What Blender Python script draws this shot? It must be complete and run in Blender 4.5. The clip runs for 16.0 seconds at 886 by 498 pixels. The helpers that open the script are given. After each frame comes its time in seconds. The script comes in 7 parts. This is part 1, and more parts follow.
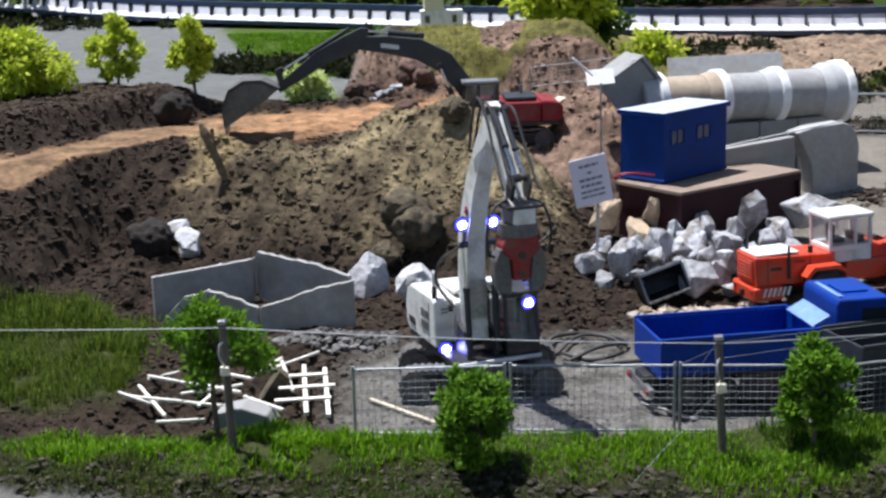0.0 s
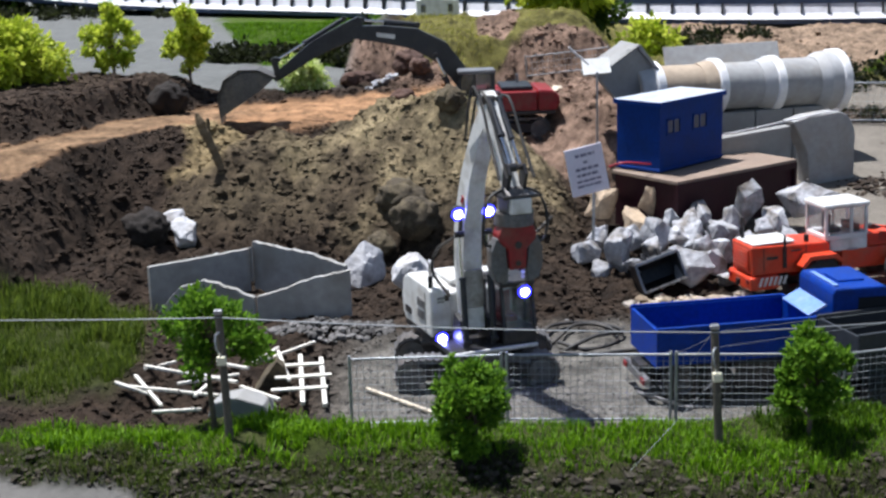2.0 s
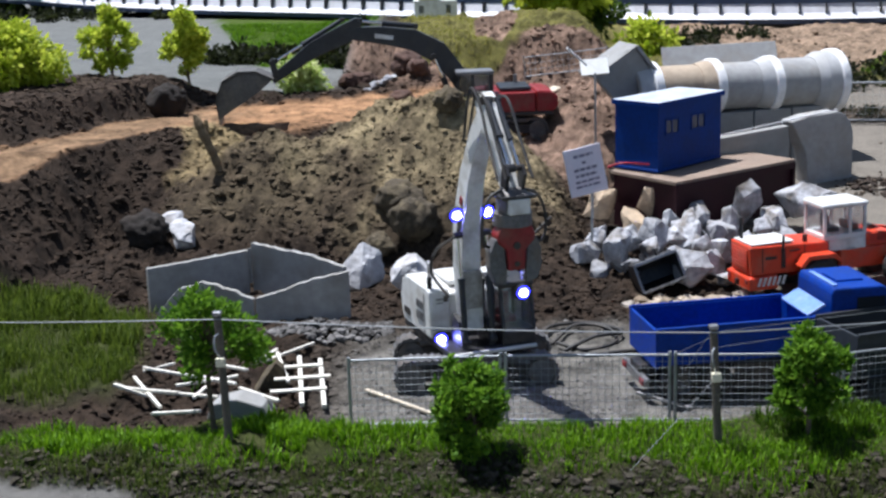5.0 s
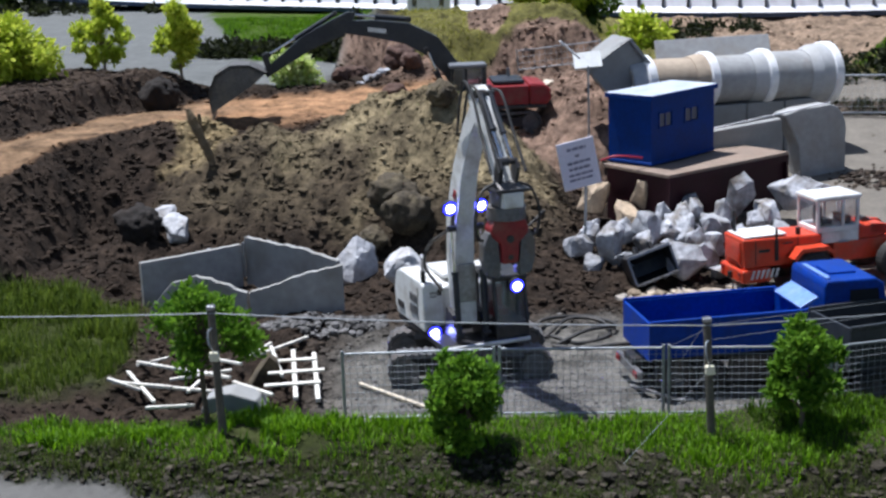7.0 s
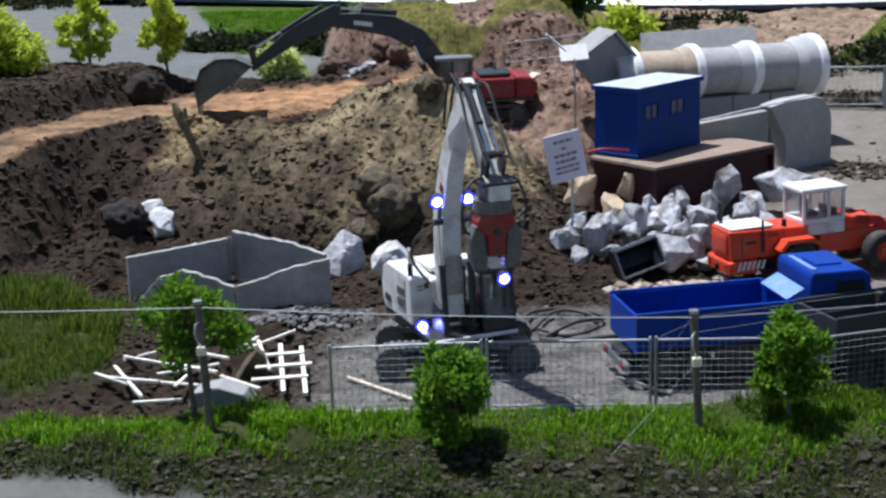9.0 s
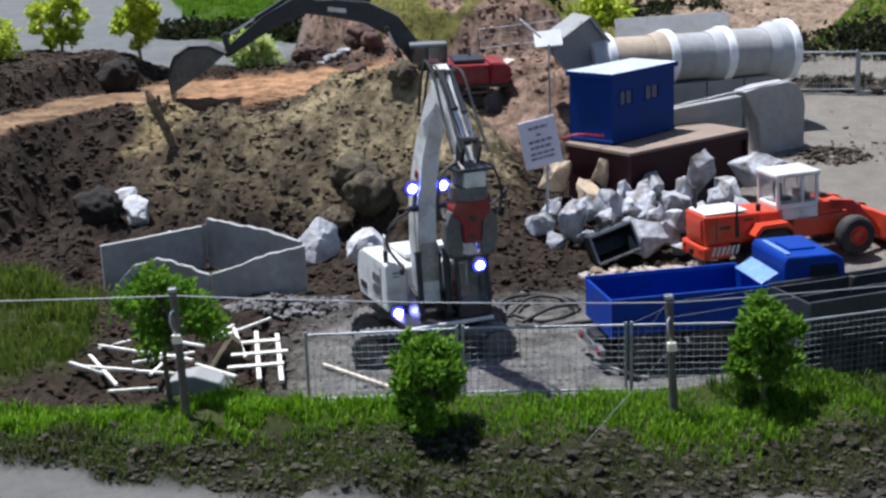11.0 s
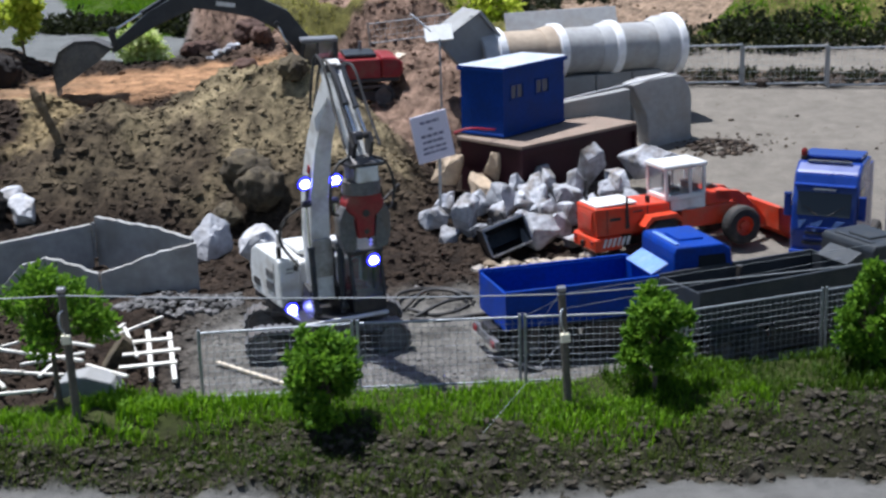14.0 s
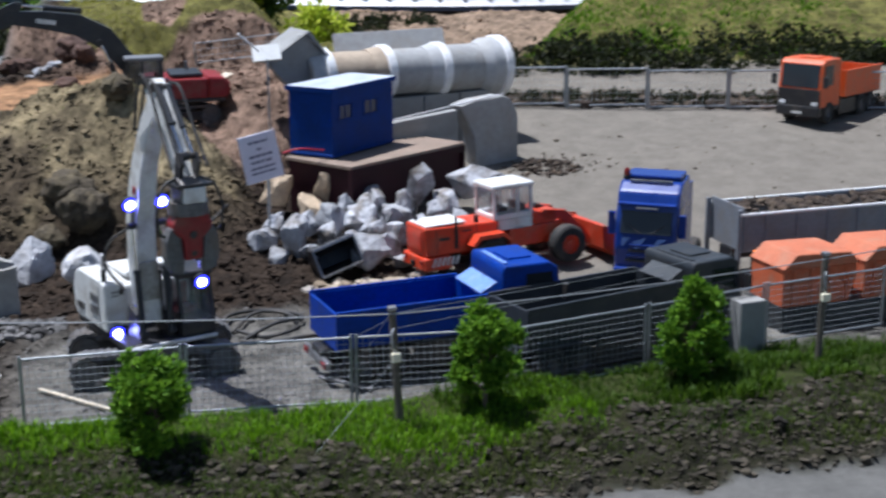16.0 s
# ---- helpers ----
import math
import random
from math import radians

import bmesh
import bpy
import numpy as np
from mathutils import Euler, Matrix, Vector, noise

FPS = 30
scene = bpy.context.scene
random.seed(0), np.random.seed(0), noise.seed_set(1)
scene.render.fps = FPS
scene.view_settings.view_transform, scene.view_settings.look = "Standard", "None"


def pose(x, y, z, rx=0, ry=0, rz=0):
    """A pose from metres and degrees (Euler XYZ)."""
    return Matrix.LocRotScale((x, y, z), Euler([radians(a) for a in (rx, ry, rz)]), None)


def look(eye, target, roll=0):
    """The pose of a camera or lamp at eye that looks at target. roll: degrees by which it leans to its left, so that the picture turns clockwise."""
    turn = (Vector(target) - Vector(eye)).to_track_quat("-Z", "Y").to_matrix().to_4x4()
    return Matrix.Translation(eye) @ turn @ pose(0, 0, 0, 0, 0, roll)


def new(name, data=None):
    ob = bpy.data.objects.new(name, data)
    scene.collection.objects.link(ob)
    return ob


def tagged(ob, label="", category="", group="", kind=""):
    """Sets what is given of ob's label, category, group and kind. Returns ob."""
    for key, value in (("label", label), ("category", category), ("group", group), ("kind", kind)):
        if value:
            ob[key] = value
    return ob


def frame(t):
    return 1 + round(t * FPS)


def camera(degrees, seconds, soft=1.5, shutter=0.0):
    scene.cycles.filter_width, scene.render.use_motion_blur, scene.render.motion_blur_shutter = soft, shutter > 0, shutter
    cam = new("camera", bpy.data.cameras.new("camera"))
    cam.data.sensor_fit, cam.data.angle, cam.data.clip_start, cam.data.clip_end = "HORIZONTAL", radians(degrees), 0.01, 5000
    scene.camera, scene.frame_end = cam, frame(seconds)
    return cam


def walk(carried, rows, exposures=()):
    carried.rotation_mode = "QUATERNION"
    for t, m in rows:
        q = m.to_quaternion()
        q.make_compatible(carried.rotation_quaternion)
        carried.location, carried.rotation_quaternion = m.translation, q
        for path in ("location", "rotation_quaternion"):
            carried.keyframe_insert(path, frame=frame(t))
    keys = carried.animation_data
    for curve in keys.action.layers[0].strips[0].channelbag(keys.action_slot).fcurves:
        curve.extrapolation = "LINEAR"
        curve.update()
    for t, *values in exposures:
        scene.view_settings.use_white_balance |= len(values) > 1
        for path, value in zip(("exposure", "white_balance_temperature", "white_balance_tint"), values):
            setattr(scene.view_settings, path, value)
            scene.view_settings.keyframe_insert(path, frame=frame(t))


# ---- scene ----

# Model landscape at a scale of about 1:14.5; all sizes are the models' own metres.
# ---- camera ----
cam = camera(35.5, 16.0, soft=2.6, shutter=0.5)
EYE_Z = 0.92
# seconds, yaw, pitch, roll
TURNS = [
    (0.0, -0.43, -13.30, 1.60), (0.5, -0.49, -13.31, 1.62), (1.0, -0.50, -13.39, 1.56), (1.5, -0.54, -13.64, 1.57),
    (2.0, -0.60, -13.74, 1.63), (2.5, -0.58, -13.60, 1.62), (3.0, -0.56, -13.49, 1.62), (3.5, -0.54, -13.42, 1.65),
    (4.0, -0.52, -13.58, 1.72), (6.5, -0.95, -13.81, 1.84), (7.0, -0.98, -13.98, 1.84), (7.5, -1.20, -14.24, 1.92),
    (8.0, -1.27, -14.34, 1.94), (8.5, -1.39, -14.30, 1.90), (9.0, -1.56, -14.28, 1.94), (11.5, -2.83, -15.13, 1.99),
    (12.0, -2.97, -15.38, 2.00), (12.5, -3.20, -15.51, 2.00), (13.0, -4.01, -15.33, 2.00), (13.5, -5.57, -15.51, 1.78),
    (14.0, -7.08, -15.24, 1.62), (14.5, -8.40, -14.89, 1.60), (15.0, -9.72, -14.69, 1.35), (15.5, -11.00, -14.81, 1.04),
    (16.0, -14.01, -14.52, 0.35),
]
walk(cam, [(t, pose(0, 0, EYE_Z, 90 + pitch, roll, yaw)) for t, yaw, pitch, roll in TURNS],
     exposures=[(0.0, 0.62, 6450, 10), (4.0, 0.60, 6400, 10), (6.5, 0.46, 6150, 10), (9.0, 0.45, 6150, 10), (11.5, 0.53, 6150, 10), (14.0, 0.54, 6150, 10), (16.0, 0.40, 6050, 10)])

# ---- light ----
SUN_EL, SUN_AZ = 72.0, -54.0          # elevation; azimuth from +y towards +x
world = bpy.data.worlds.new("world")
scene.world = world
world.use_nodes = True
wn = world.node_tree.nodes
sky = wn.new("ShaderNodeTexSky")
sky.sky_type, sky.sun_disc = "NISHITA", False
sky.sun_elevation, sky.sun_rotation = radians(SUN_EL), radians(SUN_AZ)
wn["Background"].inputs["Strength"].default_value = 0.064
world.node_tree.links.new(sky.outputs[0], wn["Background"].inputs["Color"])
sun_data = bpy.data.lights.new("sun", "SUN")
sun_data.energy, sun_data.angle, sun_data.color = 5.0, radians(0.6), (0.98, 0.98, 1.0)
sun = new("sun", sun_data)
sun_way = Vector((math.sin(radians(SUN_AZ)) * math.cos(radians(SUN_EL)), math.cos(radians(SUN_AZ)) * math.cos(radians(SUN_EL)), math.sin(radians(SUN_EL))))
sun.matrix_world = look(sun_way * 20, (0, 0, 0))


# ---- materials ----
def mat(name, color, rough=0.6, metal=0.0, var=0.25, scale=30.0, bump=0.0, bump_scale=120.0, spec=0.5, dirt=None, dirt_amount=0.4, coat=0.0, each=0.0):
    """A surface with grain at a fine scale, stains at a coarse one, and fine relief."""
    m = bpy.data.materials.new(name)
    m.use_nodes = True
    n, l = m.node_tree.nodes, m.node_tree.links
    b = n["Principled BSDF"]
    tc = n.new("ShaderNodeTexCoord")
    info = n.new("ShaderNodeObjectInfo")
    add = n.new("ShaderNodeVectorMath")
    add.operation = "ADD"
    l.new(tc.outputs["Object"], add.inputs[0])
    l.new(info.outputs["Random"], add.inputs[1])
    fine, coarse = n.new("ShaderNodeTexNoise"), n.new("ShaderNodeTexNoise")
    fine.inputs["Scale"].default_value, fine.inputs["Detail"].default_value = scale * 4, 5
    coarse.inputs["Scale"].default_value, coarse.inputs["Detail"].default_value = scale * 0.5, 4
    for k in (fine, coarse):
        l.new(add.outputs[0], k.inputs["Vector"])
    total = n.new("ShaderNodeMath")
    total.operation = "ADD"
    l.new(fine.outputs["Fac"], total.inputs[0])
    l.new(coarse.outputs["Fac"], total.inputs[1])
    rng = n.new("ShaderNodeMapRange")
    rng.inputs["From Min"].default_value, rng.inputs["From Max"].default_value = 0.7, 1.3
    rng.inputs["To Min"].default_value, rng.inputs["To Max"].default_value = 1 - var, 1 + var
    l.new(total.outputs[0], rng.inputs["Value"])
    mul = n.new("ShaderNodeMix")
    mul.data_type, mul.blend_type = "RGBA", "MULTIPLY"
    mul.inputs["Factor"].default_value = 1.0
    mul.inputs["A"].default_value = (*color, 1)
    l.new(rng.outputs[0], mul.inputs["B"])
    out = mul.outputs["Result"]
    if dirt:
        spot = n.new("ShaderNodeTexNoise")
        spot.inputs["Scale"].default_value, spot.inputs["Detail"].default_value = scale * 0.9, 8
        l.new(add.outputs[0], spot.inputs["Vector"])
        ramp = n.new("ShaderNodeMapRange")
        ramp.inputs["From Min"].default_value, ramp.inputs["From Max"].default_value = 0.48, 0.68
        ramp.inputs["To Max"].default_value = dirt_amount
        l.new(spot.outputs["Fac"], ramp.inputs["Value"])
        mx = n.new("ShaderNodeMix")
        mx.data_type = "RGBA"
        l.new(ramp.outputs[0], mx.inputs["Factor"])
        l.new(out, mx.inputs["A"])
        mx.inputs["B"].default_value = (*dirt, 1)
        out = mx.outputs["Result"]
    if each:
        tone = n.new("ShaderNodeMapRange")
        tone.inputs["To Min"].default_value, tone.inputs["To Max"].default_value = 1 - each, 1 + each
        l.new(info.outputs["Random"], tone.inputs["Value"])
        tm = n.new("ShaderNodeMix")
        tm.data_type, tm.blend_type = "RGBA", "MULTIPLY"
        tm.inputs["Factor"].default_value = 1.0
        l.new(out, tm.inputs["A"])
        l.new(tone.outputs[0], tm.inputs["B"])
        out = tm.outputs["Result"]
    l.new(out, b.inputs["Base Color"])
    rr = n.new("ShaderNodeMapRange")
    rr.inputs["To Min"].default_value, rr.inputs["To Max"].default_value = max(0.05, rough - 0.12), min(1, rough + 0.12)
    l.new(coarse.outputs["Fac"], rr.inputs["Value"])
    l.new(rr.outputs[0], b.inputs["Roughness"])
    b.inputs["Metallic"].default_value = metal
    b.inputs["Specular IOR Level"].default_value = spec
    b.inputs["Coat Weight"].default_value = coat
    if bump:
        bn = n.new("ShaderNodeTexNoise")
        bn.inputs["Scale"].default_value, bn.inputs["Detail"].default_value = bump_scale, 6
        l.new(add.outputs[0], bn.inputs["Vector"])
        bu = n.new("ShaderNodeBump")
        bu.inputs["Strength"].default_value, bu.inputs["Distance"].default_value = bump, 0.004
        l.new(bn.outputs["Fac"], bu.inputs["Height"])
        l.new(bu.outputs[0], b.inputs["Normal"])
    return m


def leaf_mat(name, dark, light):
    m = bpy.data.materials.new(name)
    m.use_nodes = True
    n, l = m.node_tree.nodes, m.node_tree.links
    b = n["Principled BSDF"]
    geo = n.new("ShaderNodeNewGeometry")
    mx = n.new("ShaderNodeMix")
    mx.data_type = "RGBA"
    mx.inputs["A"].default_value, mx.inputs["B"].default_value = (*dark, 1), (*light, 1)
    l.new(geo.outputs["Random Per Island"], mx.inputs["Factor"])
    l.new(mx.outputs["Result"], b.inputs["Base Color"])
    b.inputs["Roughness"].default_value = 0.6
    b.inputs["Specular IOR Level"].default_value = 0.2
    tr = n.new("ShaderNodeBsdfTranslucent")
    l.new(mx.outputs["Result"], tr.inputs["Color"])
    ms = n.new("ShaderNodeMixShader")
    ms.inputs[0].default_value = 0.45
    l.new(b.outputs[0], ms.inputs[1])
    l.new(tr.outputs[0], ms.inputs[2])
    l.new(ms.outputs[0], n["Material Output"].inputs["Surface"])
    return m


def lump_mat(name, colors, bump=0.5):
    """Loose pieces: each its own tone."""
    m = bpy.data.materials.new(name)
    m.use_nodes = True
    n, l = m.node_tree.nodes, m.node_tree.links
    b = n["Principled BSDF"]
    geo = n.new("ShaderNodeNewGeometry")
    info = n.new("ShaderNodeObjectInfo")
    sm = n.new("ShaderNodeMath")
    sm.operation = "ADD"
    l.new(geo.outputs["Random Per Island"], sm.inputs[0])
    l.new(info.outputs["Random"], sm.inputs[1])
    fr = n.new("ShaderNodeMath")
    fr.operation = "FRACT"
    l.new(sm.outputs[0], fr.inputs[0])
    ramp = n.new("ShaderNodeValToRGB")
    while len(ramp.color_ramp.elements) < len(colors):
        ramp.color_ramp.elements.new(0.5)
    for i, c in enumerate(colors):
        ramp.color_ramp.elements[i].position = i / (len(colors) - 1)
        ramp.color_ramp.elements[i].color = (*c, 1)
    l.new(fr.outputs[0], ramp.inputs[0])
    tc = n.new("ShaderNodeTexCoord")
    no = n.new("ShaderNodeTexNoise")
    no.inputs["Scale"].default_value, no.inputs["Detail"].default_value = 90, 6
    l.new(tc.outputs["Object"], no.inputs["Vector"])
    rng = n.new("ShaderNodeMapRange")
    rng.inputs["From Min"].default_value, rng.inputs["From Max"].default_value = 0.3, 0.7
    rng.inputs["To Min"].default_value, rng.inputs["To Max"].default_value = 0.65, 1.35
    l.new(no.outputs["Fac"], rng.inputs["Value"])
    mul = n.new("ShaderNodeMix")
    mul.data_type, mul.blend_type = "RGBA", "MULTIPLY"
    mul.inputs["Factor"].default_value = 1
    l.new(ramp.outputs[0], mul.inputs["A"])
    l.new(rng.outputs[0], mul.inputs["B"])
    l.new(mul.outputs["Result"], b.inputs["Base Color"])
    b.inputs["Roughness"].default_value = 0.9
    bu = n.new("ShaderNodeBump")
    bu.inputs["Strength"].default_value, bu.inputs["Distance"].default_value = bump, 0.006
    l.new(no.outputs["Fac"], bu.inputs["Height"])
    l.new(bu.outputs[0], b.inputs["Normal"])
    return m


def clod_mat(name):
    """Crumbs of the ground itself: its colour where they lie, each lighter or darker."""
    m = bpy.data.materials.new(name)
    m.use_nodes = True
    n, l = m.node_tree.nodes, m.node_tree.links
    b = n["Principled BSDF"]
    vc = n.new("ShaderNodeVertexColor")
    vc.layer_name = "soil"
    geo = n.new("ShaderNodeNewGeometry")
    tc = n.new("ShaderNodeTexCoord")
    no = n.new("ShaderNodeTexNoise")
    no.inputs["Scale"].default_value, no.inputs["Detail"].default_value = 120, 6
    l.new(tc.outputs["Object"], no.inputs["Vector"])
    ad = n.new("ShaderNodeMath")
    ad.operation = "ADD"
    l.new(geo.outputs["Random Per Island"], ad.inputs[0])
    l.new(no.outputs["Fac"], ad.inputs[1])
    rg = n.new("ShaderNodeMapRange")
    rg.inputs["From Min"].default_value, rg.inputs["From Max"].default_value = 0.3, 1.7
    rg.inputs["To Min"].default_value, rg.inputs["To Max"].default_value = 0.32, 1.45
    l.new(ad.outputs[0], rg.inputs["Value"])
    mu = n.new("ShaderNodeMix")
    mu.data_type, mu.blend_type = "RGBA", "MULTIPLY"
    mu.inputs["Factor"].default_value = 1
    l.new(vc.outputs["Color"], mu.inputs["A"])
    l.new(rg.outputs[0], mu.inputs["B"])
    l.new(mu.outputs["Result"], b.inputs["Base Color"])
    b.inputs["Roughness"].default_value = 0.95
    b.inputs["Specular IOR Level"].default_value = 0.2
    bu = n.new("ShaderNodeBump")
    bu.inputs["Strength"].default_value, bu.inputs["Distance"].default_value = 0.6, 0.005
    l.new(no.outputs["Fac"], bu.inputs["Height"])
    l.new(bu.outputs[0], b.inputs["Normal"])
    return m


def glass_mat(name, tint=(0.55, 0.58, 0.62), clear=0.95):
    m = bpy.data.materials.new(name)
    m.use_nodes = True
    b = m.node_tree.nodes["Principled BSDF"]
    b.inputs["Base Color"].default_value = (*tint, 1)
    b.inputs["Roughness"].default_value = 0.06
    b.inputs["Transmission Weight"].default_value = clear
    return m


def glow_mat(name, color, strength):
    m = bpy.data.materials.new(name)
    m.use_nodes = True
    b = m.node_tree.nodes["Principled BSDF"]
    b.inputs["Base Color"].default_value = (*color, 1)
    b.inputs["Emission Color"].default_value = (*color, 1)
    b.inputs["Emission Strength"].default_value = strength
    return m


ROOFGREY = mat("grey_cab_roof", (0.16, 0.17, 0.19), 0.4, var=0.2, dirt=(0.2, 0.18, 0.16), dirt_amount=0.4)
WHITE = mat("white_paint", (0.74, 0.74, 0.72), 0.4, var=0.08, dirt=(0.35, 0.30, 0.24), dirt_amount=0.45, coat=0.2)
GREYWHITE = mat("dusty_white_paint", (0.72, 0.72, 0.70), 0.45, var=0.12, dirt=(0.30, 0.26, 0.2), dirt_amount=0.5)
BLACK = mat("black_paint", (0.02, 0.02, 0.023), 0.4, var=0.3, dirt=(0.1, 0.08, 0.06), dirt_amount=0.35)
RUBBER = mat("rubber", (0.025, 0.024, 0.023), 0.8, var=0.3, dirt=(0.13, 0.10, 0.08), dirt_amount=0.5, bump=0.3)
STEEL = mat("worn_steel", (0.32, 0.32, 0.33), 0.4, 0.8, var=0.25, dirt=(0.12, 0.09, 0.07), dirt_amount=0.5)
DARKSTEEL = mat("dark_track_steel", (0.125, 0.125, 0.13), 0.55, 0.25, var=0.35, dirt=(0.16, 0.12, 0.09), dirt_amount=0.55, bump=0.2)
CHROME = mat("cylinder_rod_chrome", (0.75, 0.75, 0.76), 0.15, 1.0, var=0.05)
GALV = mat("galvanised_wire", (0.36, 0.38, 0.40), 0.45, 0.6, var=0.2)
RED = mat("red_paint", (0.24, 0.010, 0.015), 0.42, var=0.2, dirt=(0.18, 0.1, 0.07), dirt_amount=0.45)
ORANGE = mat("orange_red_paint", (0.64, 0.052, 0.016), 0.4, var=0.12, dirt=(0.3, 0.16, 0.1), dirt_amount=0.4, coat=0.2)
TRUCKORANGE = mat("truck_orange_paint", (0.62, 0.092, 0.018), 0.4, var=0.12, dirt=(0.3, 0.18, 0.1), dirt_amount=0.4)
BLUE = mat("blue_paint", (0.001, 0.036, 0.27), 0.45, var=0.2, spec=0.22, dirt=(0.012, 0.030, 0.14), dirt_amount=0.5, coat=0.08)
HUTBLUE = mat("hut_blue_paint", (0.001, 0.030, 0.185), 0.6, var=0.18, spec=0.15, dirt=(0.004, 0.026, 0.12), dirt_amount=0.45)
CABBLUE = mat("cab_blue_paint", (0.006, 0.034, 0.22), 0.3, var=0.15, dirt=(0.04, 0.06, 0.2), dirt_amount=0.3, coat=0.3)
TRUCKGREY = mat("dark_grey_paint", (0.022, 0.027, 0.033), 0.5, var=0.25, dirt=(0.06, 0.058, 0.055), dirt_amount=0.4)
TRAILERGREY = mat("trailer_grey_paint", (0.20, 0.215, 0.24), 0.5, var=0.15, dirt=(0.2, 0.18, 0.16), dirt_amount=0.5)
BOOMGREY = mat("anthracite_paint", (0.016, 0.020, 0.028), 0.4, var=0.25, dirt=(0.08, 0.07, 0.06), dirt_amount=0.25)
BUCKETGREY = mat("scuffed_bucket_paint", (0.11, 0.105, 0.10), 0.5, 0.3, var=0.3, dirt=(0.2, 0.17, 0.14), dirt_amount=0.5)
MAROON = mat("maroon_container_paint", (0.024, 0.004, 0.009), 0.65, var=0.25, spec=0.25, dirt=(0.030, 0.010, 0.010), dirt_amount=0.4, bump=0.15)
PENCON = mat("broken_shaft_concrete", (0.35, 0.345, 0.335), 0.85, var=0.16, scale=12, dirt=(0.23, 0.21, 0.18), dirt_amount=0.65, bump=0.25, bump_scale=90)
CONCRETE = mat("concrete", (0.275, 0.275, 0.272), 0.85, var=0.10, scale=14, dirt=(0.22, 0.205, 0.18), dirt_amount=0.45, bump=0.12)
PIPECON = mat("pipe_concrete", (0.34, 0.34, 0.34), 0.8, var=0.14, scale=14, dirt=(0.3, 0.27, 0.23), dirt_amount=0.6, bump=0.2)
BRIDGEWHITE = mat("bridge_white_paint", (0.66, 0.66, 0.70), 0.5, var=0.08, dirt=(0.45, 0.43, 0.45), dirt_amount=0.35)
PIPEBELL = mat("smooth_bell_concrete", (0.43, 0.435, 0.445), 0.75, var=0.10, scale=14, dirt=(0.36, 0.35, 0.33), dirt_amount=0.5, bump=0.12)
PIPETAN = mat("tan_pipe_concrete", (0.40, 0.32, 0.24), 0.8, var=0.14, scale=14, dirt=(0.26, 0.2, 0.15), dirt_amount=0.5, bump=0.2)
PIPERIM = mat("pale_pipe_collar", (0.84, 0.84, 0.85), 0.6, var=0.1, dirt=(0.4, 0.38, 0.34), dirt_amount=0.4)
# stained roof sheet, its back-lit glare painted as a pale base
ROOFGLARE = mat("weathered_roof_glare", (0.55, 0.60, 0.68), 0.35, var=0.15, dirt=(0.3, 0.33, 0.38), dirt_amount=0.5)
DUSTTOP = mat("dusty_tan_deck", (0.24, 0.18, 0.14), 0.85, var=0.2, dirt=(0.22, 0.15, 0.11), dirt_amount=0.5, bump=0.2)
WOOD = mat("pale_wood", (0.62, 0.54, 0.42), 0.75, var=0.2, scale=40, dirt=(0.3, 0.24, 0.17), dirt_amount=0.4)
WHITEWOOD = mat("white_painted_wood", (0.72, 0.69, 0.62), 0.7, var=0.12, scale=40, dirt=(0.4, 0.33, 0.25), dirt_amount=0.4)
POSTWOOD = mat("weathered_grey_wood", (0.11, 0.095, 0.075), 0.85, var=0.3, scale=50, bump=0.3)
BARK = mat("bark", (0.13, 0.10, 0.07), 0.9, var=0.3, scale=60, bump=0.5)
STUMP = mat("bleached_dead_wood", (0.16, 0.115, 0.065), 0.9, var=0.35, scale=50, bump=0.5)
SIGN = mat("sign_board", (0.72, 0.70, 0.78), 0.5, var=0.05)
INK = mat("sign_ink", (0.20, 0.19, 0.27), 0.6)
PALEROCK = mat("pale_limestone", (0.52, 0.52, 0.54), 0.85, var=0.22, scale=22, dirt=(0.24, 0.215, 0.19), dirt_amount=0.7, bump=0.8, bump_scale=60)
WHITEROCK = mat("white_limestone", (0.40, 0.405, 0.43), 0.85, var=0.32, scale=24, dirt=(0.15, 0.125, 0.10), dirt_amount=0.9, bump=0.9, bump_scale=60, each=0.22)
TANROCK = mat("tan_limestone", (0.50, 0.38, 0.26), 0.85, var=0.2, scale=20, dirt=(0.3, 0.24, 0.19), dirt_amount=0.5, bump=0.7, bump_scale=60)
BROWNROCK = mat("soil_boulder", (0.060, 0.046, 0.028), 0.95, var=0.5, scale=30, dirt=(0.15, 0.12, 0.068), dirt_amount=0.7, bump=1.0, bump_scale=90)
GLASS = glass_mat("tinted_glass")
CABGLASS = glass_mat("dark_cab_glass", (0.018, 0.022, 0.028), 0.1)
PALEGLASS = glass_mat("pale_glass", (0.85, 0.87, 0.90))
# blue glow for the halo round each work light's white core
LEDHALO = glow_mat("blue_led_halo", (0.020, 0.020, 1.0), 9.0)
LEDCORE = glow_mat("blue_white_led", (0.35, 0.38, 1.0), 60.0)
AMBER = glow_mat("amber_beacon", (1.0, 0.25, 0.04), 4.0)
REDLENS = mat("dark_red_beacon_lens", (0.16, 0.012, 0.01), 0.25, var=0.1)
LAMPWHITE = mat("lamp_housing_cream", (0.75, 0.70, 0.52), 0.5, var=0.05)
REDHOSE = mat("red_hose", (0.36, 0.02, 0.04), 0.5)
HOSE = mat("black_hose", (0.025, 0.024, 0.024), 0.6, dirt=(0.12, 0.1, 0.08))
WIRE = mat("strand_wire", (0.24, 0.255, 0.27), 0.6, 0.2, var=0.1)
MESHWIRE = mat("fence_mesh_wire", (0.30, 0.32, 0.34), 0.6, 0.2, var=0.15)
